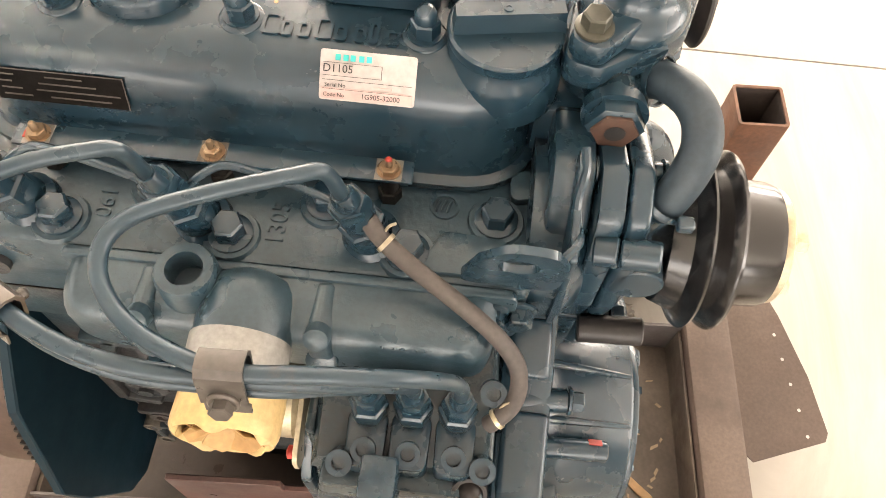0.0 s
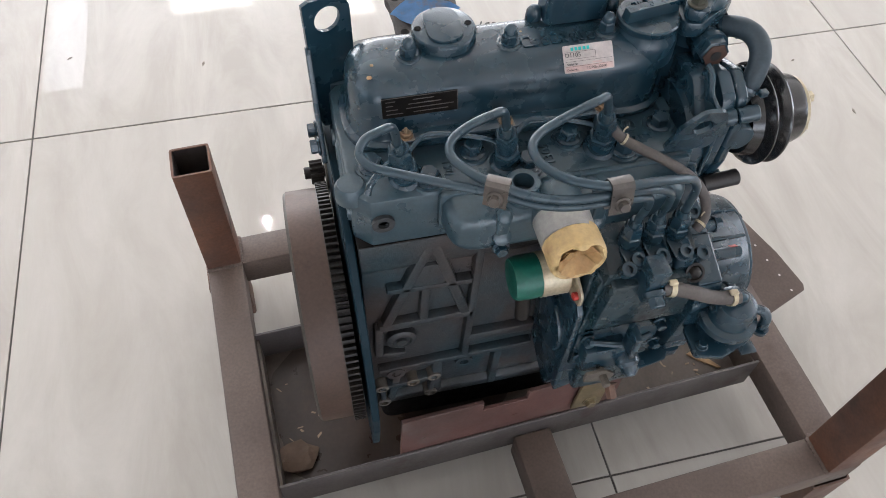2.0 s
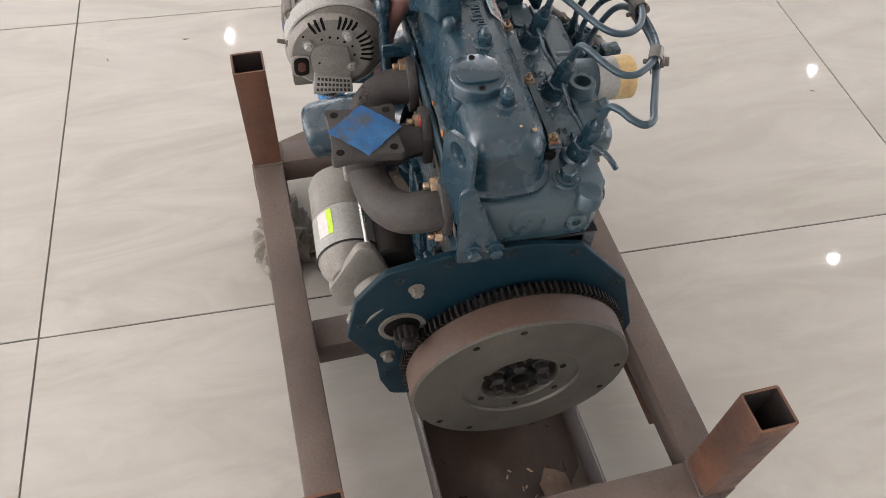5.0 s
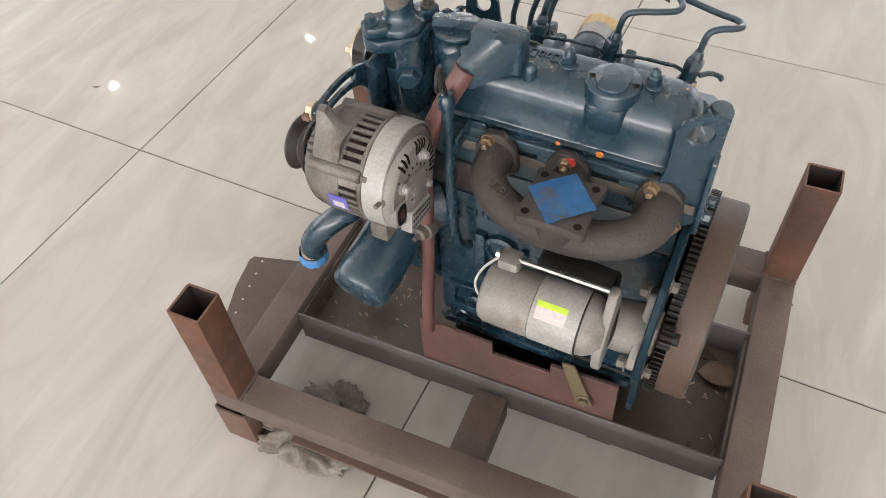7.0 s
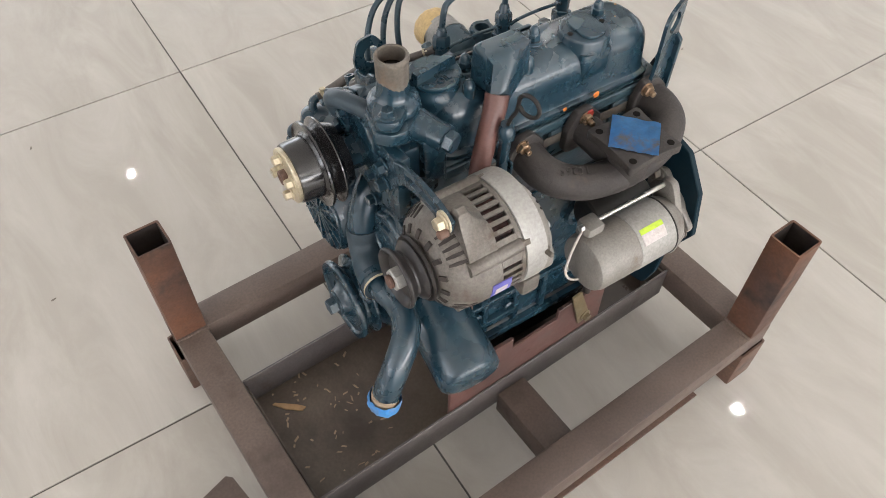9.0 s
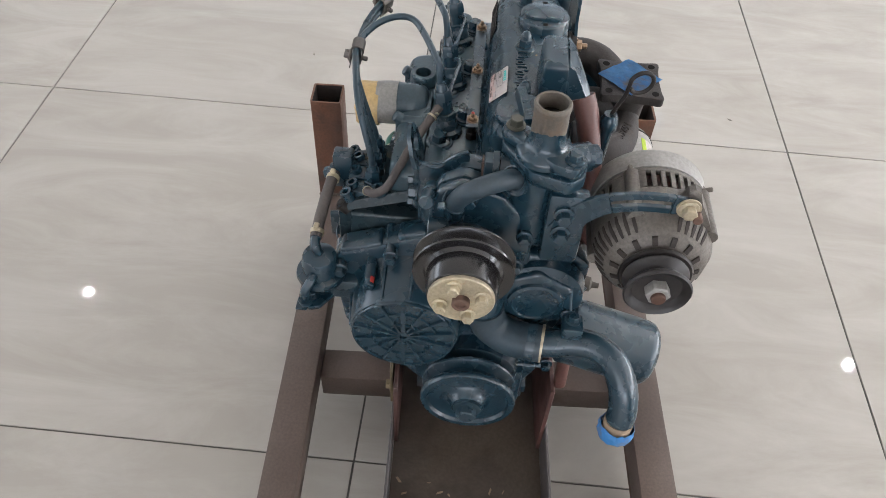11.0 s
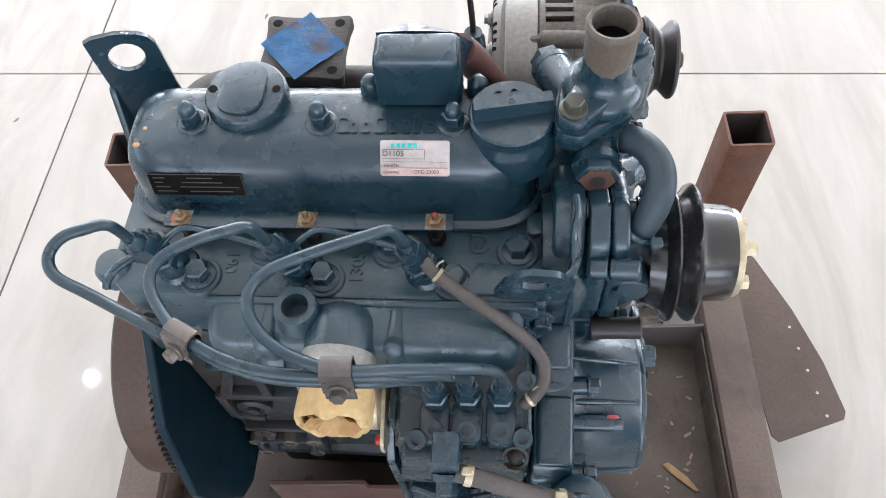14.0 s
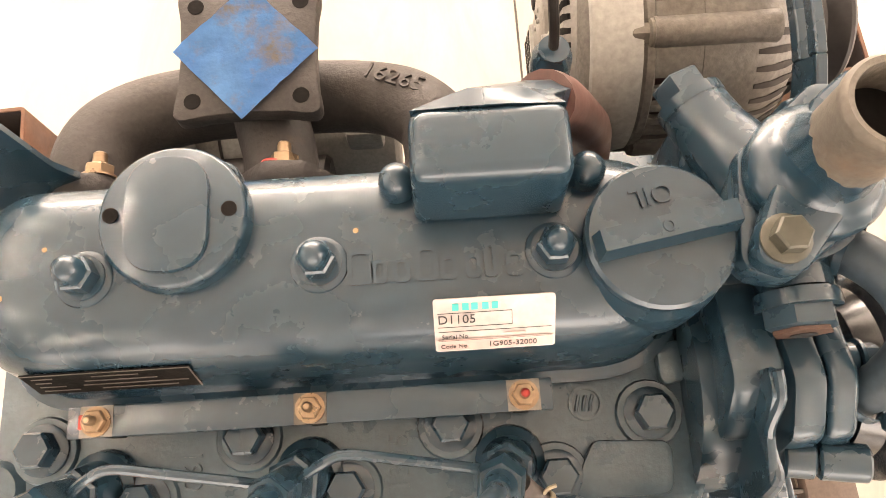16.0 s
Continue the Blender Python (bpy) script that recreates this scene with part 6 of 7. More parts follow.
for z in (0.629, 0.605):
    parted("bracket_bolt", lambda bm: bolt(bm, (0.224, 0.066, z), PX, 0.0125, 0.008), PAINT, thermostat)
parted("bypass_hose", lambda bm: tube(bm, [(0.206, 0.022, 0.652), (0.215, 0.014, 0.660), (0.224, 0.003, 0.664), (0.2300, -0.009, 0.663), (0.2315, -0.020, 0.657), (0.2290, -0.028, 0.648), (0.2250, -0.033, 0.637), (0.2205, -0.036, 0.626)], 0.0094, 20), HOSE, engine, "short bent rubber coolant hose with blue overspray")
for o, d in (((0.2205, -0.0347, 0.6320), (-0.5, -0.3, -0.85)), ((0.2120, 0.0165, 0.6575), (0.75, -0.6, 0.5))):
    clipbm = lathe(bmesh.new(), o, d, [(0.0118, 0), (0.0128, 0), (0.0128, 0.003), (0.0118, 0.003)], 20, True)
    box(clipbm, o[0] + 0.006, o[0] + 0.014, o[1] - 0.016, o[1] - 0.009, o[2] - 0.003, o[2] + 0.003, 0.001, 1)
    part("spring_clip", clipbm, PAINT, engine)
parted("lower_hose", lambda bm: tube(bm, [(0.2255, 0.005, 0.482), (0.2275, 0.010, 0.462), (0.231, 0.022, 0.450), (0.236, 0.038, 0.446), (0.240, 0.058, 0.447), (0.242, 0.070, 0.448)], 0.0205, 24), HOSE, engine, "bent lower coolant hose with blue overspray")
band = lathe(bmesh.new(), (0.2395, 0.054, 0.4468), (0.15, 1, 0.03), [(0.0207, 0), (0.0218, 0), (0.0218, 0.009), (0.0207, 0.009)], 30, True)
box(band, 0.252, 0.262, 0.052, 0.066, 0.424, 0.434, 0.002, 1)
rod(band, (0.257, 0.046, 0.428), (0.257, 0.072, 0.430), 0.003)
part("hose_clamp", band, PAINT, engine)
parted("paint_line", lambda bm: lathe(bm, (0.2408, 0.0685, 0.4478), (0.12, 1, 0.03), [(0.0207, 0), (0.0211, 0), (0.0211, 0.003), (0.0207, 0.003)], 30, True), ZINC, engine, "yellow paint line at the end of the hose")


def fill_water_pipe(bm):
    tube(bm, [(0.241, 0.062, 0.448), (0.240, 0.085, 0.450), (0.238, 0.105, 0.452), (0.242, 0.128, 0.452), (0.256, 0.148, 0.446), (0.274, 0.160, 0.428), (0.287, 0.164, 0.405), (0.292, 0.163, 0.385)], 0.0158, 24)
    box(bm, 0.222, 0.246, 0.088, 0.110, 0.464, 0.482, 0.003)
    bolt(bm, (0.232, 0.099, 0.482), PZ, 0.0105, 0.007)


water_pipe = parted("water_pipe", fill_water_pipe, PAINT)
parted("bare_end", lambda bm: tube(bm, [(0.2915, 0.1632, 0.392), (0.2935, 0.1625, 0.374)], 0.0161, 24, 1), CHIP, water_pipe, "bare scuffed pipe end")


def fill_blue_tape(bm):
    rnd = random.Random(9)
    rings = []
    o, d = Vector((0.2925, 0.1628, 0.384)), Vector((0.12, -0.04, -1)).normalized()
    turn = d.to_track_quat("Z", "Y").to_matrix()
    for r, h in ((0.0185, 0.0), (0.0196, 0.006), (0.0200, 0.012), (0.0188, 0.017), (0.012, 0.0185), (0.002, 0.0175)):
        rings.append([o + turn @ Vector((r * (1 + rnd.uniform(-0.05, 0.06)) * math.cos(a), r * (1 + rnd.uniform(-0.05, 0.06)) * math.sin(a), h + rnd.uniform(-0.0016, 0.0016))) for a in np.linspace(0, 2 * math.pi, 28, endpoint=False)])
    loft(bm, rings, (False, True))


parted("pipe_tape", fill_blue_tape, BLUETAPE, water_pipe, "crumpled bright blue sealing tape")


def fill_oil_filter(bm):
    o, d = Vector((0.192, 0.098, 0.414)), Vector((0.08, 1.0, -0.24)).normalized()
    lathe(bm, o, d, [(0, 0), (0.036, 0), (0.0395, 0.004), (0.0395, 0.010), (0.039, 0.012), (0.039, 0.096), (0.0375, 0.103), (0.0335, 0.1075), (0.024, 0.110), (0, 0.111)], 52)


parted("oil_filter", fill_oil_filter, PAINT, engine, "blue-green painted spin-on oil filter can")
parted("filter_boss", lambda bm: [tube(bm, [(0.150, 0.060, 0.445), (0.175, 0.085, 0.440), (0.186, 0.100, 0.436)], [0.040, 0.038, 0.036], 28, 4)], PAINT, engine)
switch = lathe(bmesh.new(), (0.140, 0.088, 0.440), (0.2, 1, 0.1), [(0, 0), (0.0095, 0), (0.0095, 0.018), (0.0125, 0.020), (0.0125, 0.030), (0.0095, 0.032), (0.0085, 0.040), (0.004, 0.042), (0.003, 0.050), (0, 0.050)], 22)
part("oil_pressure_switch", switch, ALLOY_DARK, engine, "small grey and black oil pressure switch")

# ---- alternator ----
ALT = Vector((0.0, 0.1570, 0.5850))


def around(a, r, x=0.0):
    return Vector((x, ALT.y + r * math.cos(a), ALT.z + r * math.sin(a)))


VENTS = ((75, 7), (-13, 7), (170, 7))


def fill_alternator(bm):
    # two housing halves round a core, with ribs left standing between the slots
    lathe(bm, (0.120, ALT.y, ALT.z), PX, [(0, 0.000), (0.042, 0.000), (0.052, 0.002), (0.0570, 0.006), (0.0585, 0.018), (0.0585, 0.030), (0.0600, 0.0315), (0.0600, 0.0350), (0.0590, 0.0360), (0.050, 0.0360), (0.050, 0.0570), (0.0590, 0.0570), (0.0600, 0.0580), (0.0600, 0.078), (0.0575, 0.092), (0.0500, 0.104), (0.038, 0.111), (0.026, 0.115), (0, 0.115)], 72)


alternator = parted("alternator", fill_alternator, ALLOY_GRIMY, engine, "grey cast-alloy alternator with cooling slots and a black pulley")
solid = []
for group, count in VENTS:
    solid += [(group + (k - count / 2 + 1) * 9.2 - 2.2, group + (k - count / 2 + 1) * 9.2 + 2.2) for k in range(count - 1)]
ends = sorted((group - 4.6 * count + 2.2, group + 4.6 * count - 2.2) for group, count in VENTS)
solid += [(ends[k][1], ends[(k + 1) % len(ends)][0] + (360 if k + 1 == len(ends) else 0)) for k in range(len(ends))]
for a0, a1 in solid:
    n = max(2, int((a1 - a0) / 4))
    parted("slot_rib" if a1 - a0 < 6 else "housing_shell", lambda bm: loft(bm, [[around(radians(a0 + (a1 - a0) * k / n), r, x) for r, x in ((0.0565, 0.1555), (0.0600, 0.1555), (0.0600, 0.1775), (0.0565, 0.1775))] for k in range(n + 1)]), ALLOY_GRIMY, alternator)
parted("pivot_lug", lambda bm: prism(bm, rounded([(0.140, 0.545), (0.166, 0.545), (0.166, 0.508), (0.156, 0.500), (0.146, 0.506)], 0.006), "x", 0.150, 0.212, 0.004), ALLOY_GRIMY, alternator)
parted("terminal_block", lambda bm: box(bm, 0.126, 0.148, 0.188, 0.214, 0.530, 0.556, 0.004), ALLOY_GRIMY, alternator)
for a in (119, 32, -58, 195):
    parted("bolt_boss", lambda bm: tube(bm, [around(radians(a), 0.0570, 0.154), around(radians(a), 0.0570, 0.212)], 0.0080, 12, 1), ALLOY_GRIMY, alternator)
parted("stator_band", lambda bm: lathe(bm, (0.1250, ALT.y, ALT.z), PX, [(0.0586, 0), (0.0608, 0.001), (0.0614, 0.004), (0.0614, 0.020), (0.0608, 0.0245), (0.0588, 0.025)], 72, True), ALLOY_PALE, alternator, "pale machined stator band")
# copper windings mixed with near-black, the shade inside the slots
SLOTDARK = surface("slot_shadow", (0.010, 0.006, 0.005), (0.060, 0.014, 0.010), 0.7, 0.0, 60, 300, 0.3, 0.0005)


parted("winding", lambda bm: lathe(bm, (0.1562, ALT.y, ALT.z), PX, [(0.0500, 0), (0.0545, 0), (0.0550, 0.003), (0.0535, 0.010), (0.0550, 0.017), (0.0545, 0.0206), (0.0500, 0.0206)], 60, True), SLOTDARK, alternator, "copper windings behind the slots, with the slot shade in their colour")
# front vents: strips laid on the bell, the gaps' shade as colour
for turn in [122 + 8.6 * k for k in range(14)] + [42 + 8.6 * k for k in range(5)] + [280 + 8.6 * k for k in range(8)]:
    a = radians(turn)
    v = Vector((0, -math.sin(a), math.cos(a)))
    out = Vector((0, math.cos(a), math.sin(a)))
    rings = []
    for r, x, nx, w in ((0.0588, 0.2035, 0.2, 0.0011), (0.0582, 0.2085, 0.35, 0.0016), (0.0562, 0.2145, 0.5, 0.0018), (0.0530, 0.2195, 0.6, 0.0018), (0.0495, 0.2245, 0.75, 0.0012)):
        n = (PX * nx + out * (1 - nx)).normalized()
        p = around(a, r, x)
        rings.append([p - n * 0.003 - v * w, p + n * 0.0007 - v * w, p + n * 0.0007 + v * w, p - n * 0.003 + v * w])
    parted("front_vent", lambda bm: loft(bm, rings), VENTSHADE, alternator)
for k in range(14):
    a = radians(360 / 14 * k)
    v = Vector((0, -math.sin(a), math.cos(a))) * 0.0026
    one, two = around(a, 0.0360, 0.2330), around(a, 0.0440, 0.2290)
    loop = [one + v, two + v, two - v, one - v]
    parted("inner_vent", lambda bm: loft(bm, [[p - PX * 0.004 for p in loop], [p + PX * 0.0006 for p in loop]]), VENTSHADE, alternator)
parted("terminal", lambda bm: [rod(bm, (0.128, 0.203, 0.594), (0.128, 0.216, 0.597), 0.0058), rod(bm, (0.128, 0.215, 0.597), (0.128, 0.226, 0.600), 0.0026)], ALLOY_DARK, alternator, "grey threaded terminal post")
for a in (119, 32, -58, 195):
    parted("through_bolt", lambda bm: bolt(bm, around(radians(a), 0.0570, 0.154), -PX, 0.0095, 0.008), ALLOY_DARK, alternator)
label_loop = [[around(radians(a), r, x) for x, a in [(0.168, 2 - 3 * k) for k in range(8)] + [(0.190, -19 + 3 * k) for k in range(8)]] for r in (0.0602, 0.0609)]
parted("alternator_label", lambda bm: loft(bm, label_loop), BLUELABEL, alternator, "blue and white maker's label")
white_loop = [[around(radians(a), r, x) for x, a in [(0.172, -6 - 2.5 * k) for k in range(5)] + [(0.186, -16 + 2.5 * k) for k in range(5)]] for r in (0.0608, 0.0612)]
parted("label_field", lambda bm: loft(bm, white_loop), WHITE, alternator)
alt_pulley = parted("alternator_pulley", lambda bm: lathe(bm, (0.239, ALT.y, ALT.z), PX, [(0.008, 0), (0.028, 0.0), (0.0315, 0.001), (0.0325, 0.003), (0.0315, 0.0045), (0.0250, 0.0095), (0.0250, 0.0120), (0.0318, 0.0185), (0.0330, 0.0200), (0.0330, 0.0218), (0.0315, 0.0235), (0.0275, 0.0215), (0.0240, 0.0165), (0.0170, 0.0155), (0.008, 0.0155)], 48), SATIN, alternator, "black grooved pulley")
parted("fan_ring", lambda bm: lathe(bm, (0.2355, ALT.y, ALT.z), PX, [(0.008, 0), (0.0350, 0.0), (0.0365, 0.002), (0.0350, 0.0045), (0.008, 0.0060)], 44), DARKSTEEL, alternator)
parted("pulley_nut", lambda bm: [hexa(bm, (0.2545, ALT.y, ALT.z), PX, 0.0215, 0.011)], ALLOY_PALE, alt_pulley)
parted("shaft_end", lambda bm: rod(bm, (0.2650, ALT.y, ALT.z), (0.2700, ALT.y, ALT.z), 0.0072), RUST_TOP, alt_pulley, "rusty shaft end")


for ob in (alternator, *alternator.children_recursive):
    ob.data.transform(Matrix.Translation(ALT + Vector((0.007, 0.002, -0.002))) @ Matrix.Diagonal((1.0, 0.96, 0.96, 1.0)) @ Matrix.Translation(-ALT))

# humped mounting ear, falling away towards the stator
gable = [(0.136, 0.612), (0.147, 0.634), (0.161, 0.643), (0.169, 0.653), (0.173, 0.664), (0.178, 0.667), (0.184, 0.664), (0.188, 0.652), (0.196, 0.637), (0.204, 0.622), (0.209, 0.606)]
def ear_section(x, keep):
    return [(x, y, z if z < 0.6405 else 0.6405 + (z - 0.6405) * keep) for y, z in gable] + [(x, 0.190, 0.600), (x, 0.160, 0.600)]
parted("mount_ear", lambda bm: loft(bm, [ear_section(0.2165, 0.9), ear_section(0.215, 1.0), ear_section(0.207, 1.0), ear_section(0.202, 0.62), ear_section(0.194, 0.22), ear_section(0.186, 0.0)]), ALLOY_GRIMY, alternator)
parted("ear_hole", lambda bm: lathe(bm, (0.2045, 0.1775, 0.6545), (-1, 0, 0.35), [(0, 0), (0.0036, 0), (0.0036, 0.0012), (0, 0.0012)], 14), OIL_AND_HOLE, alternator)
# rear cap with its slots, raised regulator plate, socket and grille
CAP = Vector((0.0, 0.1655, 0.5825))
parted("rear_cover", lambda bm: lathe(bm, (0.1330, CAP.y, CAP.z), -PX, [(0, 0), (0.0505, 0), (0.0500, 0.004), (0.0472, 0.0085), (0.0450, 0.0105), (0, 0.0108)], 56), ALLOY, alternator, "dull grey rear cap")
# rear slots: strips on the closed cap, coloured with the openings' shade
for turn in (61, 70, 79, 105, 113, 121, 129, 148, 158, 168, 178, 188, 198):
    a = radians(turn)
    v, out = Vector((0, -math.sin(a), math.cos(a))), Vector((0, math.cos(a), math.sin(a)))
    rings = [[CAP + out * r + PX * (x + dx) + v * (w * sg) for dx, sg in ((0.003, -1), (-0.0004, -1), (-0.0004, 1), (0.003, 1))] for r, x, w in ((0.0330, 0.1222, 0.0008), (0.0345, 0.1222, 0.0014), (0.0448, 0.1225, 0.0017), (0.0478, 0.1245, 0.0013))]
    parted("rear_vent", lambda bm: loft(bm, rings), OIL_AND_HOLE, alternator)
parted("regulator_plate", lambda bm: prism(bm, rounded([(0.1868, 0.5945), (0.170, 0.598), (0.1475, 0.5915), (0.1445, 0.568), (0.1475, 0.549), (0.187, 0.556), (0.191, 0.580)], 0.005), "x", 0.1180, 0.1228, 0.0015), ALLOY, alternator)
parted("grille_frame", lambda bm: prism(bm, rounded([(0.1880, 0.5600), (0.1462, 0.5500), (0.1452, 0.5270), (0.1925, 0.5300)], 0.003), "x", 0.1160, 0.1300, 0.0012), ALLOY_PALE, alternator, "pale vent grille")
for j in range(3):
    # grille holes as small patches painted with the shade behind them
    for k in range(9):
        u, w = (k + 0.5) / 9, (j + 0.5) / 3
        y = (0.1855 + (0.1898 - 0.1855) * w) * (1 - u) + 0.1480 * u
        z = (0.5575 - 0.0245 * w) * (1 - u) + (0.5482 - 0.0195 * w) * u
        parted("grille_hole", lambda bm: prism(bm, [(y - 0.0014, z - 0.0020), (y + 0.0014, z - 0.0016), (y + 0.0014, z + 0.0022), (y - 0.0014, z + 0.0018)], "x", 0.1155, 0.1163, 0), VENTSHADE, alternator)
parted("connector", lambda bm: [prism(bm, rounded([(0.1900, 0.5850), (0.2125, 0.5850), (0.2135, 0.5560), (0.1920, 0.5540)], 0.009, 5), "x", 0.1195, 0.1340, 0.0015)], ALLOY, alternator)
parted("socket", lambda bm: prism(bm, rounded([(0.1925, 0.5830), (0.2100, 0.5830), (0.2108, 0.5585), (0.1940, 0.5568)], 0.008, 5), "x", 0.1186, 0.1200, 0.0004), OIL_AND_HOLE, alternator, "dark oval connector socket")
parted("socket_core", lambda bm: prism(bm, rounded([(0.1970, 0.5770), (0.2055, 0.5770), (0.2062, 0.5640), (0.1982, 0.5632)], 0.004, 4), "x", 0.1180, 0.1190, 0.0004), COPPER, alternator)
for y, z in ((0.1914, 0.598), (0.1461, 0.6065), (0.1447, 0.5647)):
    parted("screw_boss", lambda bm: lathe(bm, (0.1228, y, z), -PX, [(0, 0), (0.0072, 0), (0.0064, 0.0032), (0, 0.0032)], 18), ALLOY, alternator)
    parted("rear_screw", lambda bm: bolt(bm, (0.1196, y, z), -PX, 0.0070, 0.0035), ALLOY_PALE, alternator)
for y, z in ((0.176, 0.603), (0.167, 0.605), (0.158, 0.603), (0.151, 0.597), (0.1425, 0.590), (0.1405, 0.578), (0.196, 0.609), (0.1815, 0.574)):
    parted("rear_pit", lambda bm: lathe(bm, (0.1222 if y != 0.1815 else 0.1181, y, z), -PX, [(0, 0), (0.0014, 0), (0.0014, 0.0005), (0, 0.0005)], 10), OIL_AND_HOLE, alternator)
for y, z in ((0.180, 0.583), (0.177, 0.577), (0.174, 0.582), (0.178, 0.568)):
    parted("rivet", lambda bm: lathe(bm, (0.1182, y, z), -PX, [(0, 0), (0.0017, 0), (0.0012, 0.0010), (0, 0.0013)], 10), ALLOY_PALE, alternator)


def fill_arm(bm):
    # curved arm from the thermostat housing to the alternator, with a long open slot
    path = smooth_path([Vector((0.0, y, z)) for y, z in ((0.066, 0.605), (0.078, 0.628), (0.100, 0.645), (0.130, 0.6525), (0.160, 0.6530), (0.182, 0.6495))], 5)
    pts = [Vector((p[1], p[2])) for p in path]
    wide = [float(np.interp(p.x, (0.066, 0.078, 0.100, 0.130, 0.160, 0.182), (0.014, 0.013, 0.0115, 0.0108, 0.0105, 0.0085))) for p in pts]
    def side(i, w):
        t = (pts[min(i + 1, len(pts) - 1)] - pts[max(i - 1, 0)]).normalized()
        return tuple(pts[i] + Vector((-t.y, t.x)) * w)
    first = min(i for i, p in enumerate(pts) if p.x > 0.104)
    last = max(i for i, p in enumerate(pts) if p.x < 0.164)
    def strip(i0, i1, f0, f1):
        loop = [side(i, wide[i] * f1 if abs(f1) == 1 else f1) for i in range(i0, i1 + 1)] + [side(i, wide[i] * f0 if abs(f0) == 1 else f0) for i in range(i1, i0 - 1, -1)]
        prism(bm, loop, "x", 0.2185, 0.2235, 0.0007, 1)
    strip(0, first, -1, 1)
    strip(first, last, 0.0036, 1)
    strip(first, last, -1, -0.0036)
    strip(last, len(pts) - 1, -1, 1)


arm = parted("adjusting_arm", fill_arm, PAINT, engine, "curved slotted adjusting arm")
parted("adjusting_bolt", lambda bm: [lathe(bm, (0.2236, 0.174, 0.6525), PX, [(0, 0), (0.0112, 0), (0.0112, 0.002), (0, 0.002)], 24), bolt(bm, (0.2254, 0.174, 0.6525), PX, 0.0120, 0.007)], ZINC, arm, "yellow zinc bolt")
parted("pivot_bolt", lambda bm: bolt(bm, (0.2122, 0.155, 0.517), PX, 0.0135, 0.009), ZINC, alternator, "yellow zinc bolt")
parted("red_cap", lambda bm: rod(bm, (0.236, 0.182, 0.648), (0.226, 0.182, 0.648), 0.0045), RUST, arm)

# ---- exhaust side ----
def fill_exhaust(bm):
    tube(bm, [(0.060, 0.080, 0.577), (0.062, 0.102, 0.577), (0.058, 0.121, 0.574), (0.044, 0.136, 0.569), (0.022, 0.145, 0.563), (-0.005, 0.149, 0.559), (-0.035, 0.150, 0.558), (-0.066, 0.148, 0.561), (-0.095, 0.140, 0.566), (-0.114, 0.125, 0.572), (-0.120, 0.104, 0.577), (-0.118, 0.080, 0.577)],
         [0.0200, 0.0200, 0.0198, 0.0195, 0.0195, 0.0200, 0.0205, 0.0205, 0.0205, 0.0208, 0.0205, 0.0200], 28)
    tube(bm, [(-0.020, 0.080, 0.577), (-0.022, 0.105, 0.576), (-0.028, 0.130, 0.570), (-0.031, 0.145, 0.562)], [0.019, 0.019, 0.020, 0.021], 22)
    # upright neck to the flange
    loft(bm, [[(-0.032 + x * 1.0, 0.151 + y * 0.9, 0.556) for x, y in circle(0, 0, 0.024, 32)], [(-0.032 + x * 1.0, 0.151 + y * 0.95, 0.578) for x, y in circle(0, 0, 0.024, 32)], [(-0.032 + x * 1.2, 0.151 + y * 1.2, 0.598) for x, y in circle(0, 0, 0.027, 32)]])


exhaust = parted("exhaust_manifold", fill_exhaust, IRON, engine, "bare dark brown cast-iron exhaust manifold")
parted("outlet_flange", lambda bm: prism(bm, rounded([(-0.0695, 0.1135), (-0.052, 0.1165), (-0.032, 0.1175), (-0.012, 0.1165), (0.0055, 0.1135), (0.0025, 0.131), (0.0015, 0.151), (0.0025, 0.171), (0.0055, 0.1885), (-0.012, 0.1855), (-0.032, 0.1845), (-0.052, 0.1855), (-0.0695, 0.1885), (-0.0665, 0.171), (-0.0655, 0.151), (-0.0665, 0.131)], 0.009, 4), "z", 0.5965, 0.6075, 0.0015), IRON, exhaust)
for x in (0.062, -0.018, -0.116):
    parted("port_flange", lambda bm: prism(bm, rounded([(x - 0.026, 0.556), (x + 0.026, 0.552), (x + 0.025, 0.586), (x + 0.014, 0.607), (x - 0.006, 0.609), (x - 0.022, 0.592)], 0.010), "y", 0.0812, 0.0915, 0.002), IRON, exhaust)
for x, y in ((-0.0585, 0.1245), (-0.0055, 0.1245), (-0.0055, 0.1775), (-0.0585, 0.1775)):
    # bolt holes as black discs that carry the holes' shade
    parted("flange_hole", lambda bm: lathe(bm, (x, y, 0.6074), PZ, [(0, 0), (0.0042, 0), (0.0042, 0.0004), (0, 0.0004)], 16), OIL_AND_HOLE, exhaust)
for x, z in ((0.071, 0.598), (-0.016, 0.597), (-0.106, 0.598), (-0.135, 0.556)):
    nut = hexa(bmesh.new(), (x, 0.0916, z), PY, 0.0125, 0.0065)
    rod(nut, (x, 0.098, z), (x, 0.105, z), 0.0035)
    lathe(nut, (x, 0.0912, z), PY, [(0, 0), (0.0085, 0), (0.0085, 0.0012), (0, 0.0012)], 18)
    part("manifold_nut", nut, BRASS, exhaust, "copper-coloured stud nut")
parted("red_mark", lambda bm: lathe(bm, (-0.021, 0.0917, 0.601), PY, [(0, 0), (0.006, 0), (0.005, 0.0015), (0, 0.0015)], 10), REDBIT, exhaust)
writing("cast_number", "16265", 0.0140, axes((0.0385, 0.1420, 0.5880), (0.9, -0.40, 0.10), (0.36, 0.90, -0.22)), IRON, exhaust, 0.0008)
parted("manifold_gasket", lambda bm: box(bm, -0.150, 0.112, 0.0802, 0.0811, 0.566, 0.579, 0), ALLOY_DARK, exhaust)


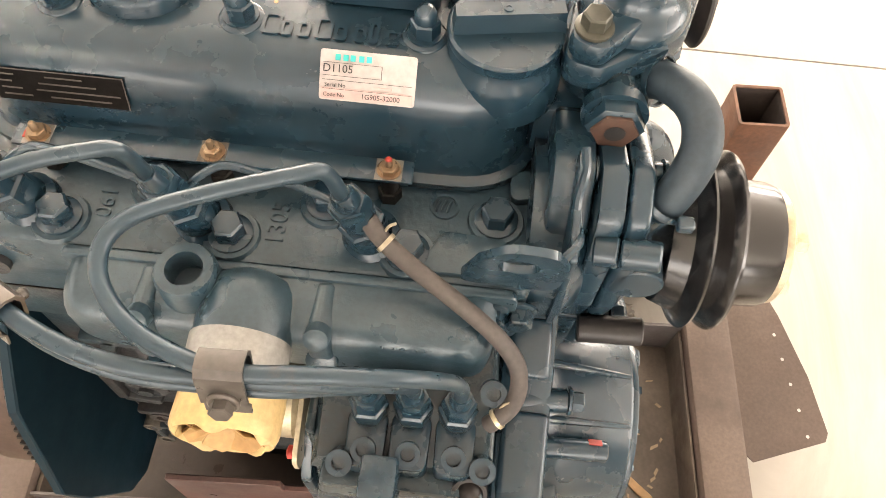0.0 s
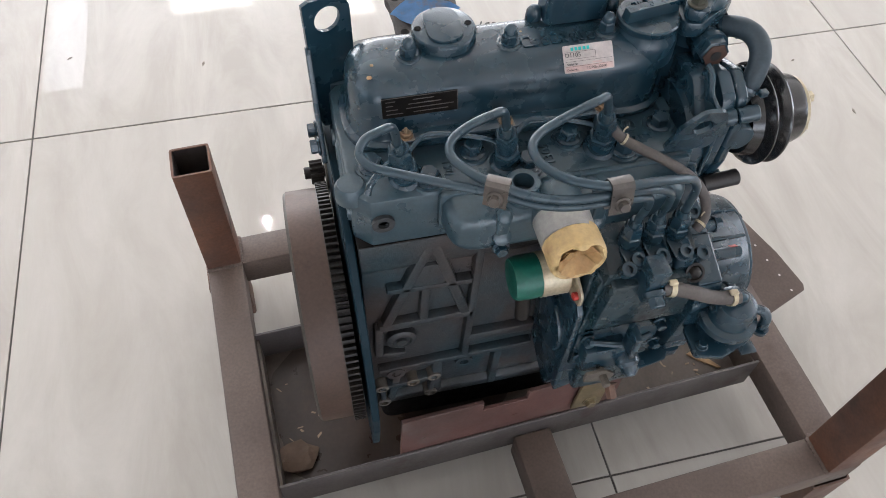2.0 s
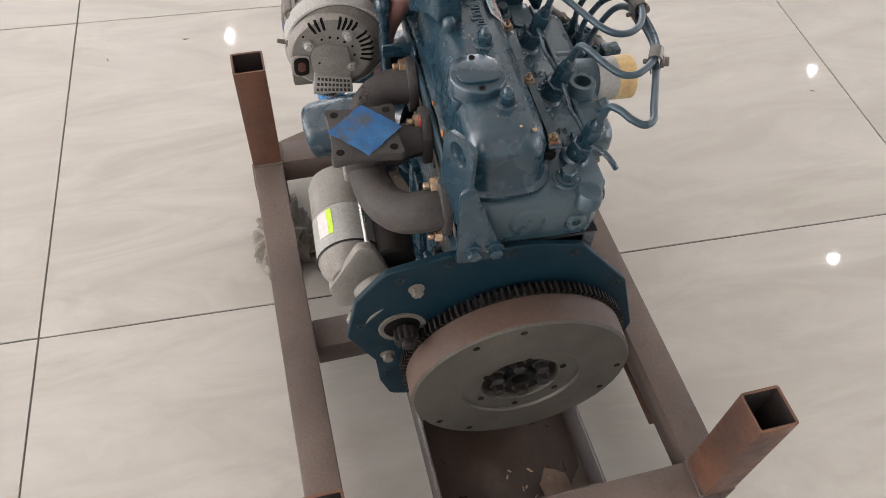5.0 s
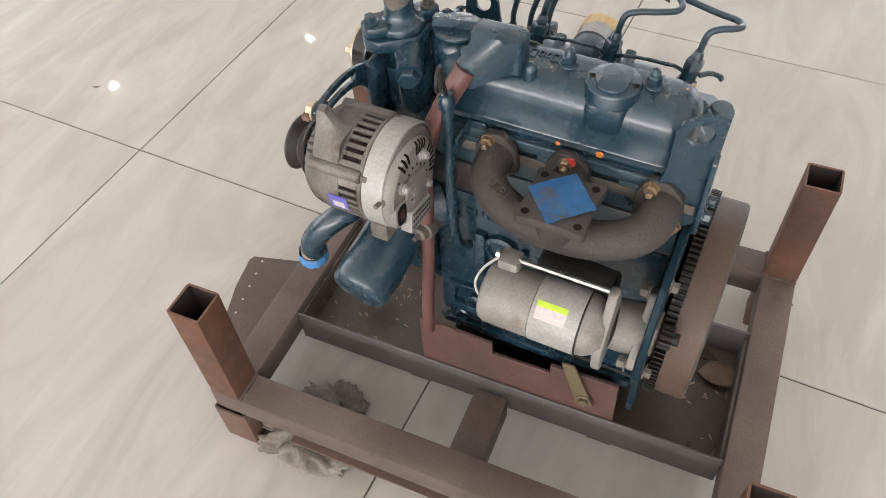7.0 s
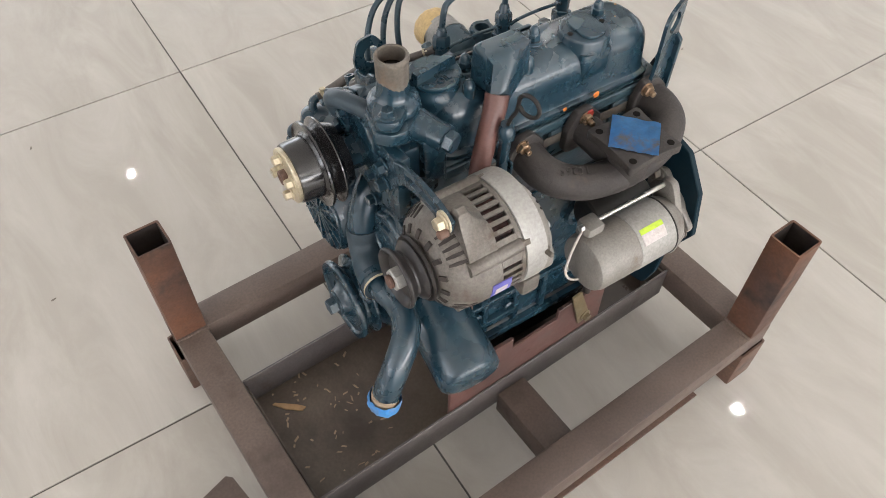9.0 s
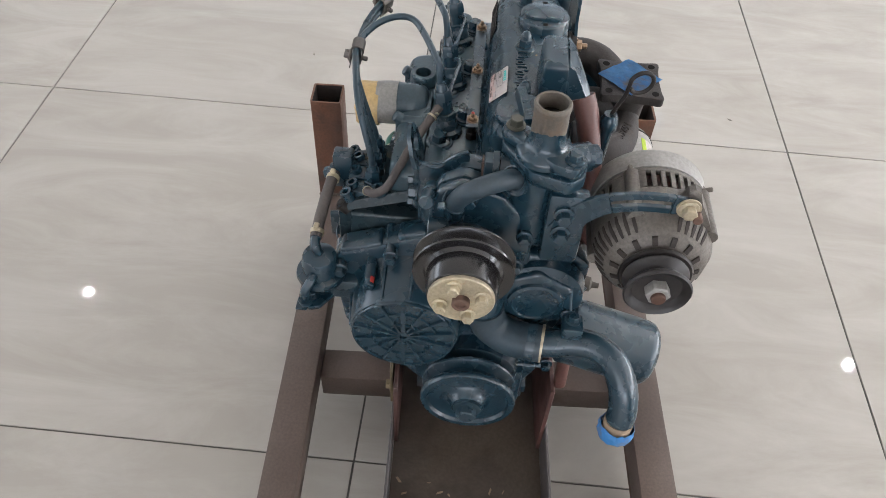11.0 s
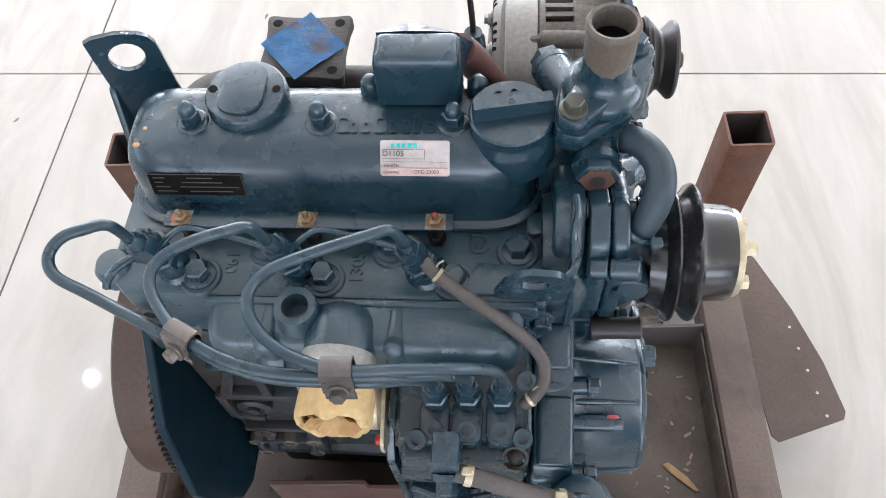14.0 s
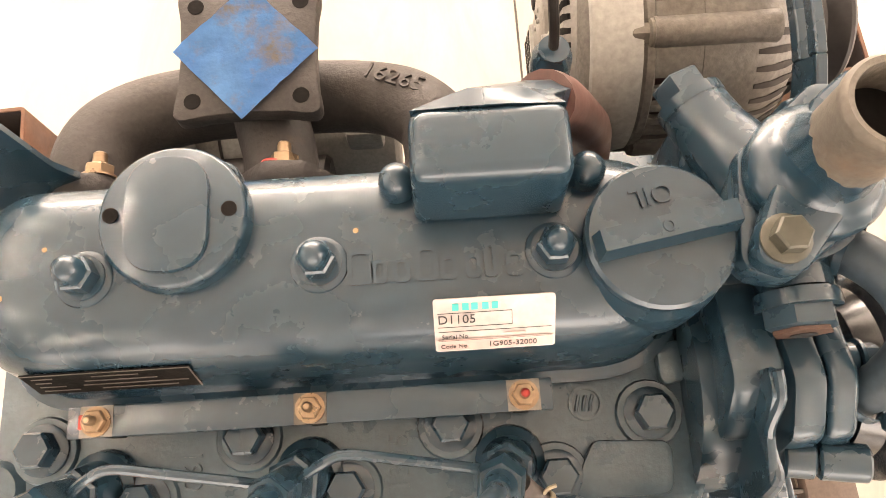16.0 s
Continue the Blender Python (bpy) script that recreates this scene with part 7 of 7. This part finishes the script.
def fill_flange_tape(bm):
    rnd = random.Random(3)
    n = 9
    grid = []
    for i in range(n):
        row = []
        for j in range(n):
            u, v = -1 + 2 * i / (n - 1), -1 + 2 * j / (n - 1)
            p = Matrix.Rotation(radians(43), 2) @ Vector((u, v))
            lip = max(abs(u), abs(v))
            row.append(bm.verts.new((-0.0325 + p.x * 0.0255, 0.1500 + p.y * 0.0265, 0.6090 + rnd.uniform(0, 0.0012) * (1 if lip < 0.95 else 1.6))))
        grid.append(row)
    for i in range(n - 1):
        for j in range(n - 1):
            bm.faces.new((grid[i][j], grid[i + 1][j], grid[i + 1][j + 1], grid[i][j + 1]))
    bmesh.ops.solidify(bm, geom=bm.faces[:], thickness=0.0008)


parted("flange_tape", fill_flange_tape, BLUETAPE, exhaust, "square of bright blue tape with dirt spots over the flange opening")

DIP = [(0.1095, 0.1090, 0.648), (0.1100, 0.1070, 0.600), (0.1120, 0.1050, 0.540), (0.1140, 0.1020, 0.470), (0.1120, 0.0960, 0.418), (0.1070, 0.0840, 0.398), (0.1040, 0.0780, 0.393)]
dipstick = parted("dipstick_tube", lambda bm: tube(bm, DIP, 0.0062, 14), PAINT)
parted("dipstick_collar", lambda bm: lathe(bm, (0.1095, 0.1090, 0.644), PZ, [(0, 0), (0.0085, 0), (0.0090, 0.004), (0.0085, 0.012), (0.0070, 0.014), (0.0065, 0.018), (0, 0.018)], 20), PAINT, dipstick)
loop = [(0.1095, 0.1090, 0.658), (0.1090, 0.1125, 0.670), (0.1075, 0.1185, 0.684)] + [(0.1045 - 0.003 * math.cos(a), 0.1315 + 0.0115 * math.cos(a), 0.6975 + 0.0115 * math.sin(a)) for a in np.linspace(math.pi * 1.05, -math.pi * 0.85, 12)]
parted("dipstick_ring", lambda bm: tube(bm, loop, 0.0022, 10), DARKSTEEL, dipstick, "bent dark wire pull ring")
parted("tube_bracket", lambda bm: [box(bm, 0.098, 0.101, 0.076, 0.112, 0.588, 0.606, 0.001, 1), box(bm, 0.080, 0.101, 0.076, 0.079, 0.586, 0.606, 0.001, 1)], PAINT, dipstick)

# ---- starter ----
ST = Vector((0.0, 0.1780, 0.4610))


def fill_starter(bm):
    lathe(bm, (-0.0268, ST.y, ST.z), -PX, [(0, 0), (0.0365, 0), (0.0370, 0.001), (0.0370, 0.053), (0.0362, 0.054), (0, 0.054)], 52)


starter = parted("starter_motor", fill_starter, ALLOY_PALE, engine, "grey cylindrical starter motor with a yellow-green and white label")
parted("end_cap", lambda bm: [lathe(bm, (-0.0262, ST.y, ST.z), PX, [(0, 0), (0.0366, 0), (0.0362, 0.052), (0.0340, 0.058), (0.030, 0.0605), (0, 0.0605)], 48), box(bm, 0.002, 0.026, 0.148, 0.172, 0.484, 0.509, 0.004)], ALLOY, starter)


def fill_nose(bm):
    lathe(bm, (-0.0815, ST.y, ST.z), -PX, [(0, 0), (0.0358, 0), (0.0345, 0.008), (0.0290, 0.018), (0.0230, 0.024), (0, 0.024)], 44)
    prism(bm, rounded([(0.135, 0.415), (0.200, 0.410), (0.206, 0.450), (0.172, 0.516), (0.156, 0.514), (0.140, 0.470)], 0.010), "x", -0.109, -0.098, 0.003)
    tube(bm, [(-0.104, 0.152, 0.442), (-0.143, 0.142, 0.434)], [0.029, 0.032], 30, 1)
    prism(bm, rounded([(0.105, 0.470), (0.130, 0.486), (0.194, 0.430), (0.180, 0.405), (0.120, 0.405)], 0.010), "x", -0.1430, -0.134, 0.002)


parted("nose_housing", fill_nose, ALLOY, starter, "dusty cast-alloy nose")
for y, z in ((0.122, 0.476), (0.182, 0.420)):
    parted("starter_bolt", lambda bm: bolt(bm, (-0.134, y, z), PX, 0.0135, 0.009), ALLOY_DARK, starter)
for y, z in ((0.160, 0.5055), (0.150, 0.420)):
    parted("through_rod", lambda bm: [rod(bm, (0.024, y, z), (-0.100, y, z), 0.0030), hexa(bm, (0.026, y, z), PX, 0.008, 0.005)], CHROME, starter, "bright long through rod")
parted("solenoid", lambda bm: [rod(bm, (-0.010, 0.128, 0.470), (-0.098, 0.132, 0.468), 0.024, 0.024, 32, 0.003)], DARKSTEEL, starter, "dark starter solenoid")
for x, a0, a1, tone, nm in ((-0.0315, 67, 57, LIME, "lime_label"), (-0.0315, 57, 36, WHITE, "white_label")):
    loops = [[Vector((xx, ST.y + r * math.cos(radians(a)), ST.z + r * math.sin(radians(a)))) for xx, a in [(x, a0 + (a1 - a0) * k / 5) for k in range(6)] + [(x - 0.034, a1 + (a0 - a1) * k / 5) for k in range(6)]] for r in (0.0370, 0.0377)]
    parted(nm, lambda bm: loft(bm, loops), tone, starter)
parted("starter_seam", lambda bm: [lathe(bm, (-0.0795, ST.y, ST.z), -PX, [(0.0368, 0), (0.0377, 0.0003), (0.0377, 0.0019), (0.0368, 0.0022)], 48, True)], DARKSTEEL, starter)
parted("starter_lead", lambda bm: tube(bm, [(0.022, 0.158, 0.500), (0.030, 0.162, 0.498), (0.045, 0.168, 0.478), (0.052, 0.172, 0.455), (0.046, 0.176, 0.440), (0.034, 0.178, 0.434)], 0.0016, 8), WIRE, starter, "thin white lead")
parted("drain_stub", lambda bm: rod(bm, (0.020, 0.182, 0.428), (0.020, 0.184, 0.405), 0.0048), DARKSTEEL, starter)

# paint daubs and marks
for x, y, z, r in ((-0.045, 0.0735, 0.6045, 0.0045), (0.0, 0.0738, 0.6040, 0.003)):
    parted("paint_daub", lambda bm: lathe(bm, (x, y, z), PY, [(0, 0), (r, 0), (r * 0.8, 0.0008), (0, 0.0010)], 12), ORANGE, cover, "small orange paint daub")
for x, y, r in ((-0.112, 0.004, 0.0020), (-0.108, 0.016, 0.0013), (-0.052, 0.060, 0.0016), (-0.030, 0.004, 0.0012), (0.026, 0.034, 0.0011), (0.060, 0.002, 0.0012), (-0.092, 0.034, 0.0010)):
    parted("paint_chip", lambda bm: lathe(bm, (x, y, 0.6655 if 0.012 < y < 0.05 else 0.6632), PZ, [(0, 0), (r * 1.3, 0.0002), (r, 0.0009), (0, 0.0011)], 7), WOOD, cover, "tiny pale chip in the paint")
parted("chalk_mark", lambda bm: [tube(bm, [(0.052 + 0.003 * k, 0.0672, 0.318), (0.048 + 0.003 * k, 0.0672, 0.324), (0.052 + 0.003 * k, 0.0672, 0.330)], 0.0009, 6, 3) for k in range(4)], ORANGE, engine, "orange chalk mark")

# ---- loose things ----
def rag(c, size, seed, label):
    bm = bmesh.new()
    bmesh.ops.create_icosphere(bm, subdivisions=5, radius=1)
    for v in bm.verts:
        fold = 1.2 * abs(noise.noise(v.co * 1.7 + Vector((seed, 0, 0)))) + 0.35 * abs(noise.noise(v.co * 3.6 + Vector((0, seed, 3)))) + 0.10 * noise.noise(v.co * 9.0 + Vector((seed, seed, 0)))
        p = v.co * (1.25 - 1.15 * fold + 0.35 * noise.noise(v.co * 1.1 + Vector((0, 0, seed))))
        v.co = Vector((c[0] + p.x * size[0], c[1] + p.y * size[1], max(0.0005, c[2] + p.z * size[2])))
    return tagged(part("rag", bm, RAG), label, "rag")


rag((0.318, 0.276, 0.016), (0.088, 0.046, 0.034), 5, "crumpled pale grey oily rag lying under the stand")
rag((0.305, 0.206, 0.008), (0.056, 0.038, 0.021), 8, "torn pale grey rag bunched on the floor tiles")


def lump(name, c, size, seed, material, label, category, group=""):
    bm = bmesh.new()
    bmesh.ops.create_icosphere(bm, subdivisions=2, radius=1)
    for v in bm.verts:
        p = v.co * (1 + 0.35 * noise.noise(v.co * 1.3 + Vector((seed, seed, 0))))
        v.co = Vector((c[0] + p.x * size[0], c[1] + p.y * size[1], max(c[2], c[2] + size[2] * (0.8 + p.z))))
    return tagged(part(name, bm, material, flat=True), label, category, group)


lump("stone", (-0.254, -0.072, 0.0735), (0.031, 0.022, 0.009), 2, STONE, "broken piece of brown stone on the tray", "stone")
rnd = random.Random(21)
for k in range(9):
    x, y = rnd.uniform(-0.335, -0.262), rnd.uniform(-0.318, -0.288)
    r = rnd.uniform(0.007, 0.016)
    loop = [(r * rnd.uniform(0.6, 1.1) * math.cos(a), r * 0.55 * rnd.uniform(0.6, 1.1) * math.sin(a)) for a in np.linspace(0, 2 * math.pi, 7, endpoint=False)]
    flake = prism(bmesh.new(), loop, "z", 0.0, 0.0014, 0, 1, Matrix.Translation((x, y, 0.0008 + 0.0030 * (k % 3))) @ pose(0, 0, 0, rnd.uniform(-4, 4), rnd.uniform(-4, 4), rnd.uniform(0, 360)))
    tagged(part("rust_flake", flake, FLAKE), "thin orange-brown rust flake beside the stand foot", "rust flake", "rust flakes by the foot")
stick = prism(bmesh.new(), [(-0.026, -0.004), (-0.010, -0.0055), (0.024, -0.003), (0.027, 0.001), (0.006, 0.005), (-0.022, 0.004)], "z", 0.0, 0.003, 0.0006, 1, Matrix.Translation((0.359, -0.050, 0.0736)) @ pose(0, 0, 0, 0, 0, -41))
tagged(part("wood_splinter", stick, WOOD), "pale split wood splinter on the tray", "splinter")
rnd = random.Random(12)
for k in range(58):
    x, y = (rnd.uniform(0.24, 0.385), rnd.uniform(-0.095, 0.10)) if k < 48 else (rnd.uniform(-0.27, -0.20), rnd.uniform(-0.09, 0.06))
    chip = prism(bmesh.new(), [(-0.004, -0.0008), (0.003, -0.0012), (0.0042, 0.0006), (-0.002, 0.0012)], "z", 0, 0.0008, 0, 1, Matrix.Translation((x, y, 0.0736)) @ pose(0, 0, 0, 0, 0, rnd.uniform(0, 360)) @ Matrix.Diagonal((rnd.uniform(0.3, 1.5), rnd.uniform(0.5, 1.7), 1, 1)))
    tagged(part("debris_chip", chip, CHIP), "tiny pale chip of wood on the tray", "debris", "debris on the tray")
for k, (x, y, r, turn) in enumerate(((1.30, -0.30, 0.010, 20), (0.95, 0.45, 0.007, 80), (-0.75, 0.30, 0.008, 45), (-0.9, -0.45, 0.006, 10), (0.55, -0.95, 0.006, 60), (-0.62, 0.92, 0.006, 30), (-0.35, 0.85, 0.008, 70), (0.9, 0.62, 0.006, 15), (-0.70, -0.30, 0.009, 33), (0.62, -0.52, 0.005, 5), (-0.78, 0.58, 0.006, 50))):
    crumb = prism(bmesh.new(), [(-r, -r * 0.2), (r * 0.3, -r * 0.35), (r, 0), (r * 0.1, r * 0.3)], "z", 0.0001, 0.0016, 0, 1, Matrix.Translation((x, y, 0)) @ pose(0, 0, 0, 0, 0, turn))
    tagged(part("dirt_crumb", crumb, RAG), "tiny dark crumb of dirt on the floor", "dirt", "crumbs on the floor")


def pallet(o, turn):
    """A second stand of black tube, of which only rail ends come into view."""
    m = Matrix.Translation(o) @ pose(0, 0, 0, 0, 0, turn)
    ob = thing("steel_pallet", o, "black square-tube steel pallet frame standing on the floor", "pallet")
    for x in (0.0, 0.62):
        part("long_rail", square_tube(bmesh.new(), "y", (x, 0.050), 0.0, 0.9, 0.020, 0.003, m), PALLET, ob)
        for y in (0.24, 0.76):
            part("pallet_foot", square_tube(bmesh.new(), "z", (x, y), 0.0, 0.0298, 0.018, 0.003, m), PALLET, ob)
    for y in (0.45, 0.8):
        part("pallet_cross", square_tube(bmesh.new(), "x", (y, 0.050), 0.021, 0.599, 0.019, 0.003, m), PALLET, ob)


pallet((-0.865, 1.262, 0), 0)


# ---- floor tiles, laid last ----
SIDE, JOINT = 0.862, 0.003
def tile_mesh():
    bm = box(bmesh.new(), -SIDE / 2 + JOINT / 2, SIDE / 2 - JOINT / 2, -SIDE / 2 + JOINT / 2, SIDE / 2 - JOINT / 2, -0.010, 0.0, 0.0006, 1)
    ob = part("tile", bm, TILE, FLOOR)
    return ob


first = tile_mesh()
mesh = first.data
cells = [(i, j) for i in range(-9, 9) for j in range(-8, 8)]
for n, (i, j) in enumerate(cells):
    ob = first if n == 0 else new("tile", mesh)
    ob.parent = FLOOR
    ob.location = (0.184 + SIDE * (i + 0.5), -0.166 + SIDE * (j + 0.5), 0.0)
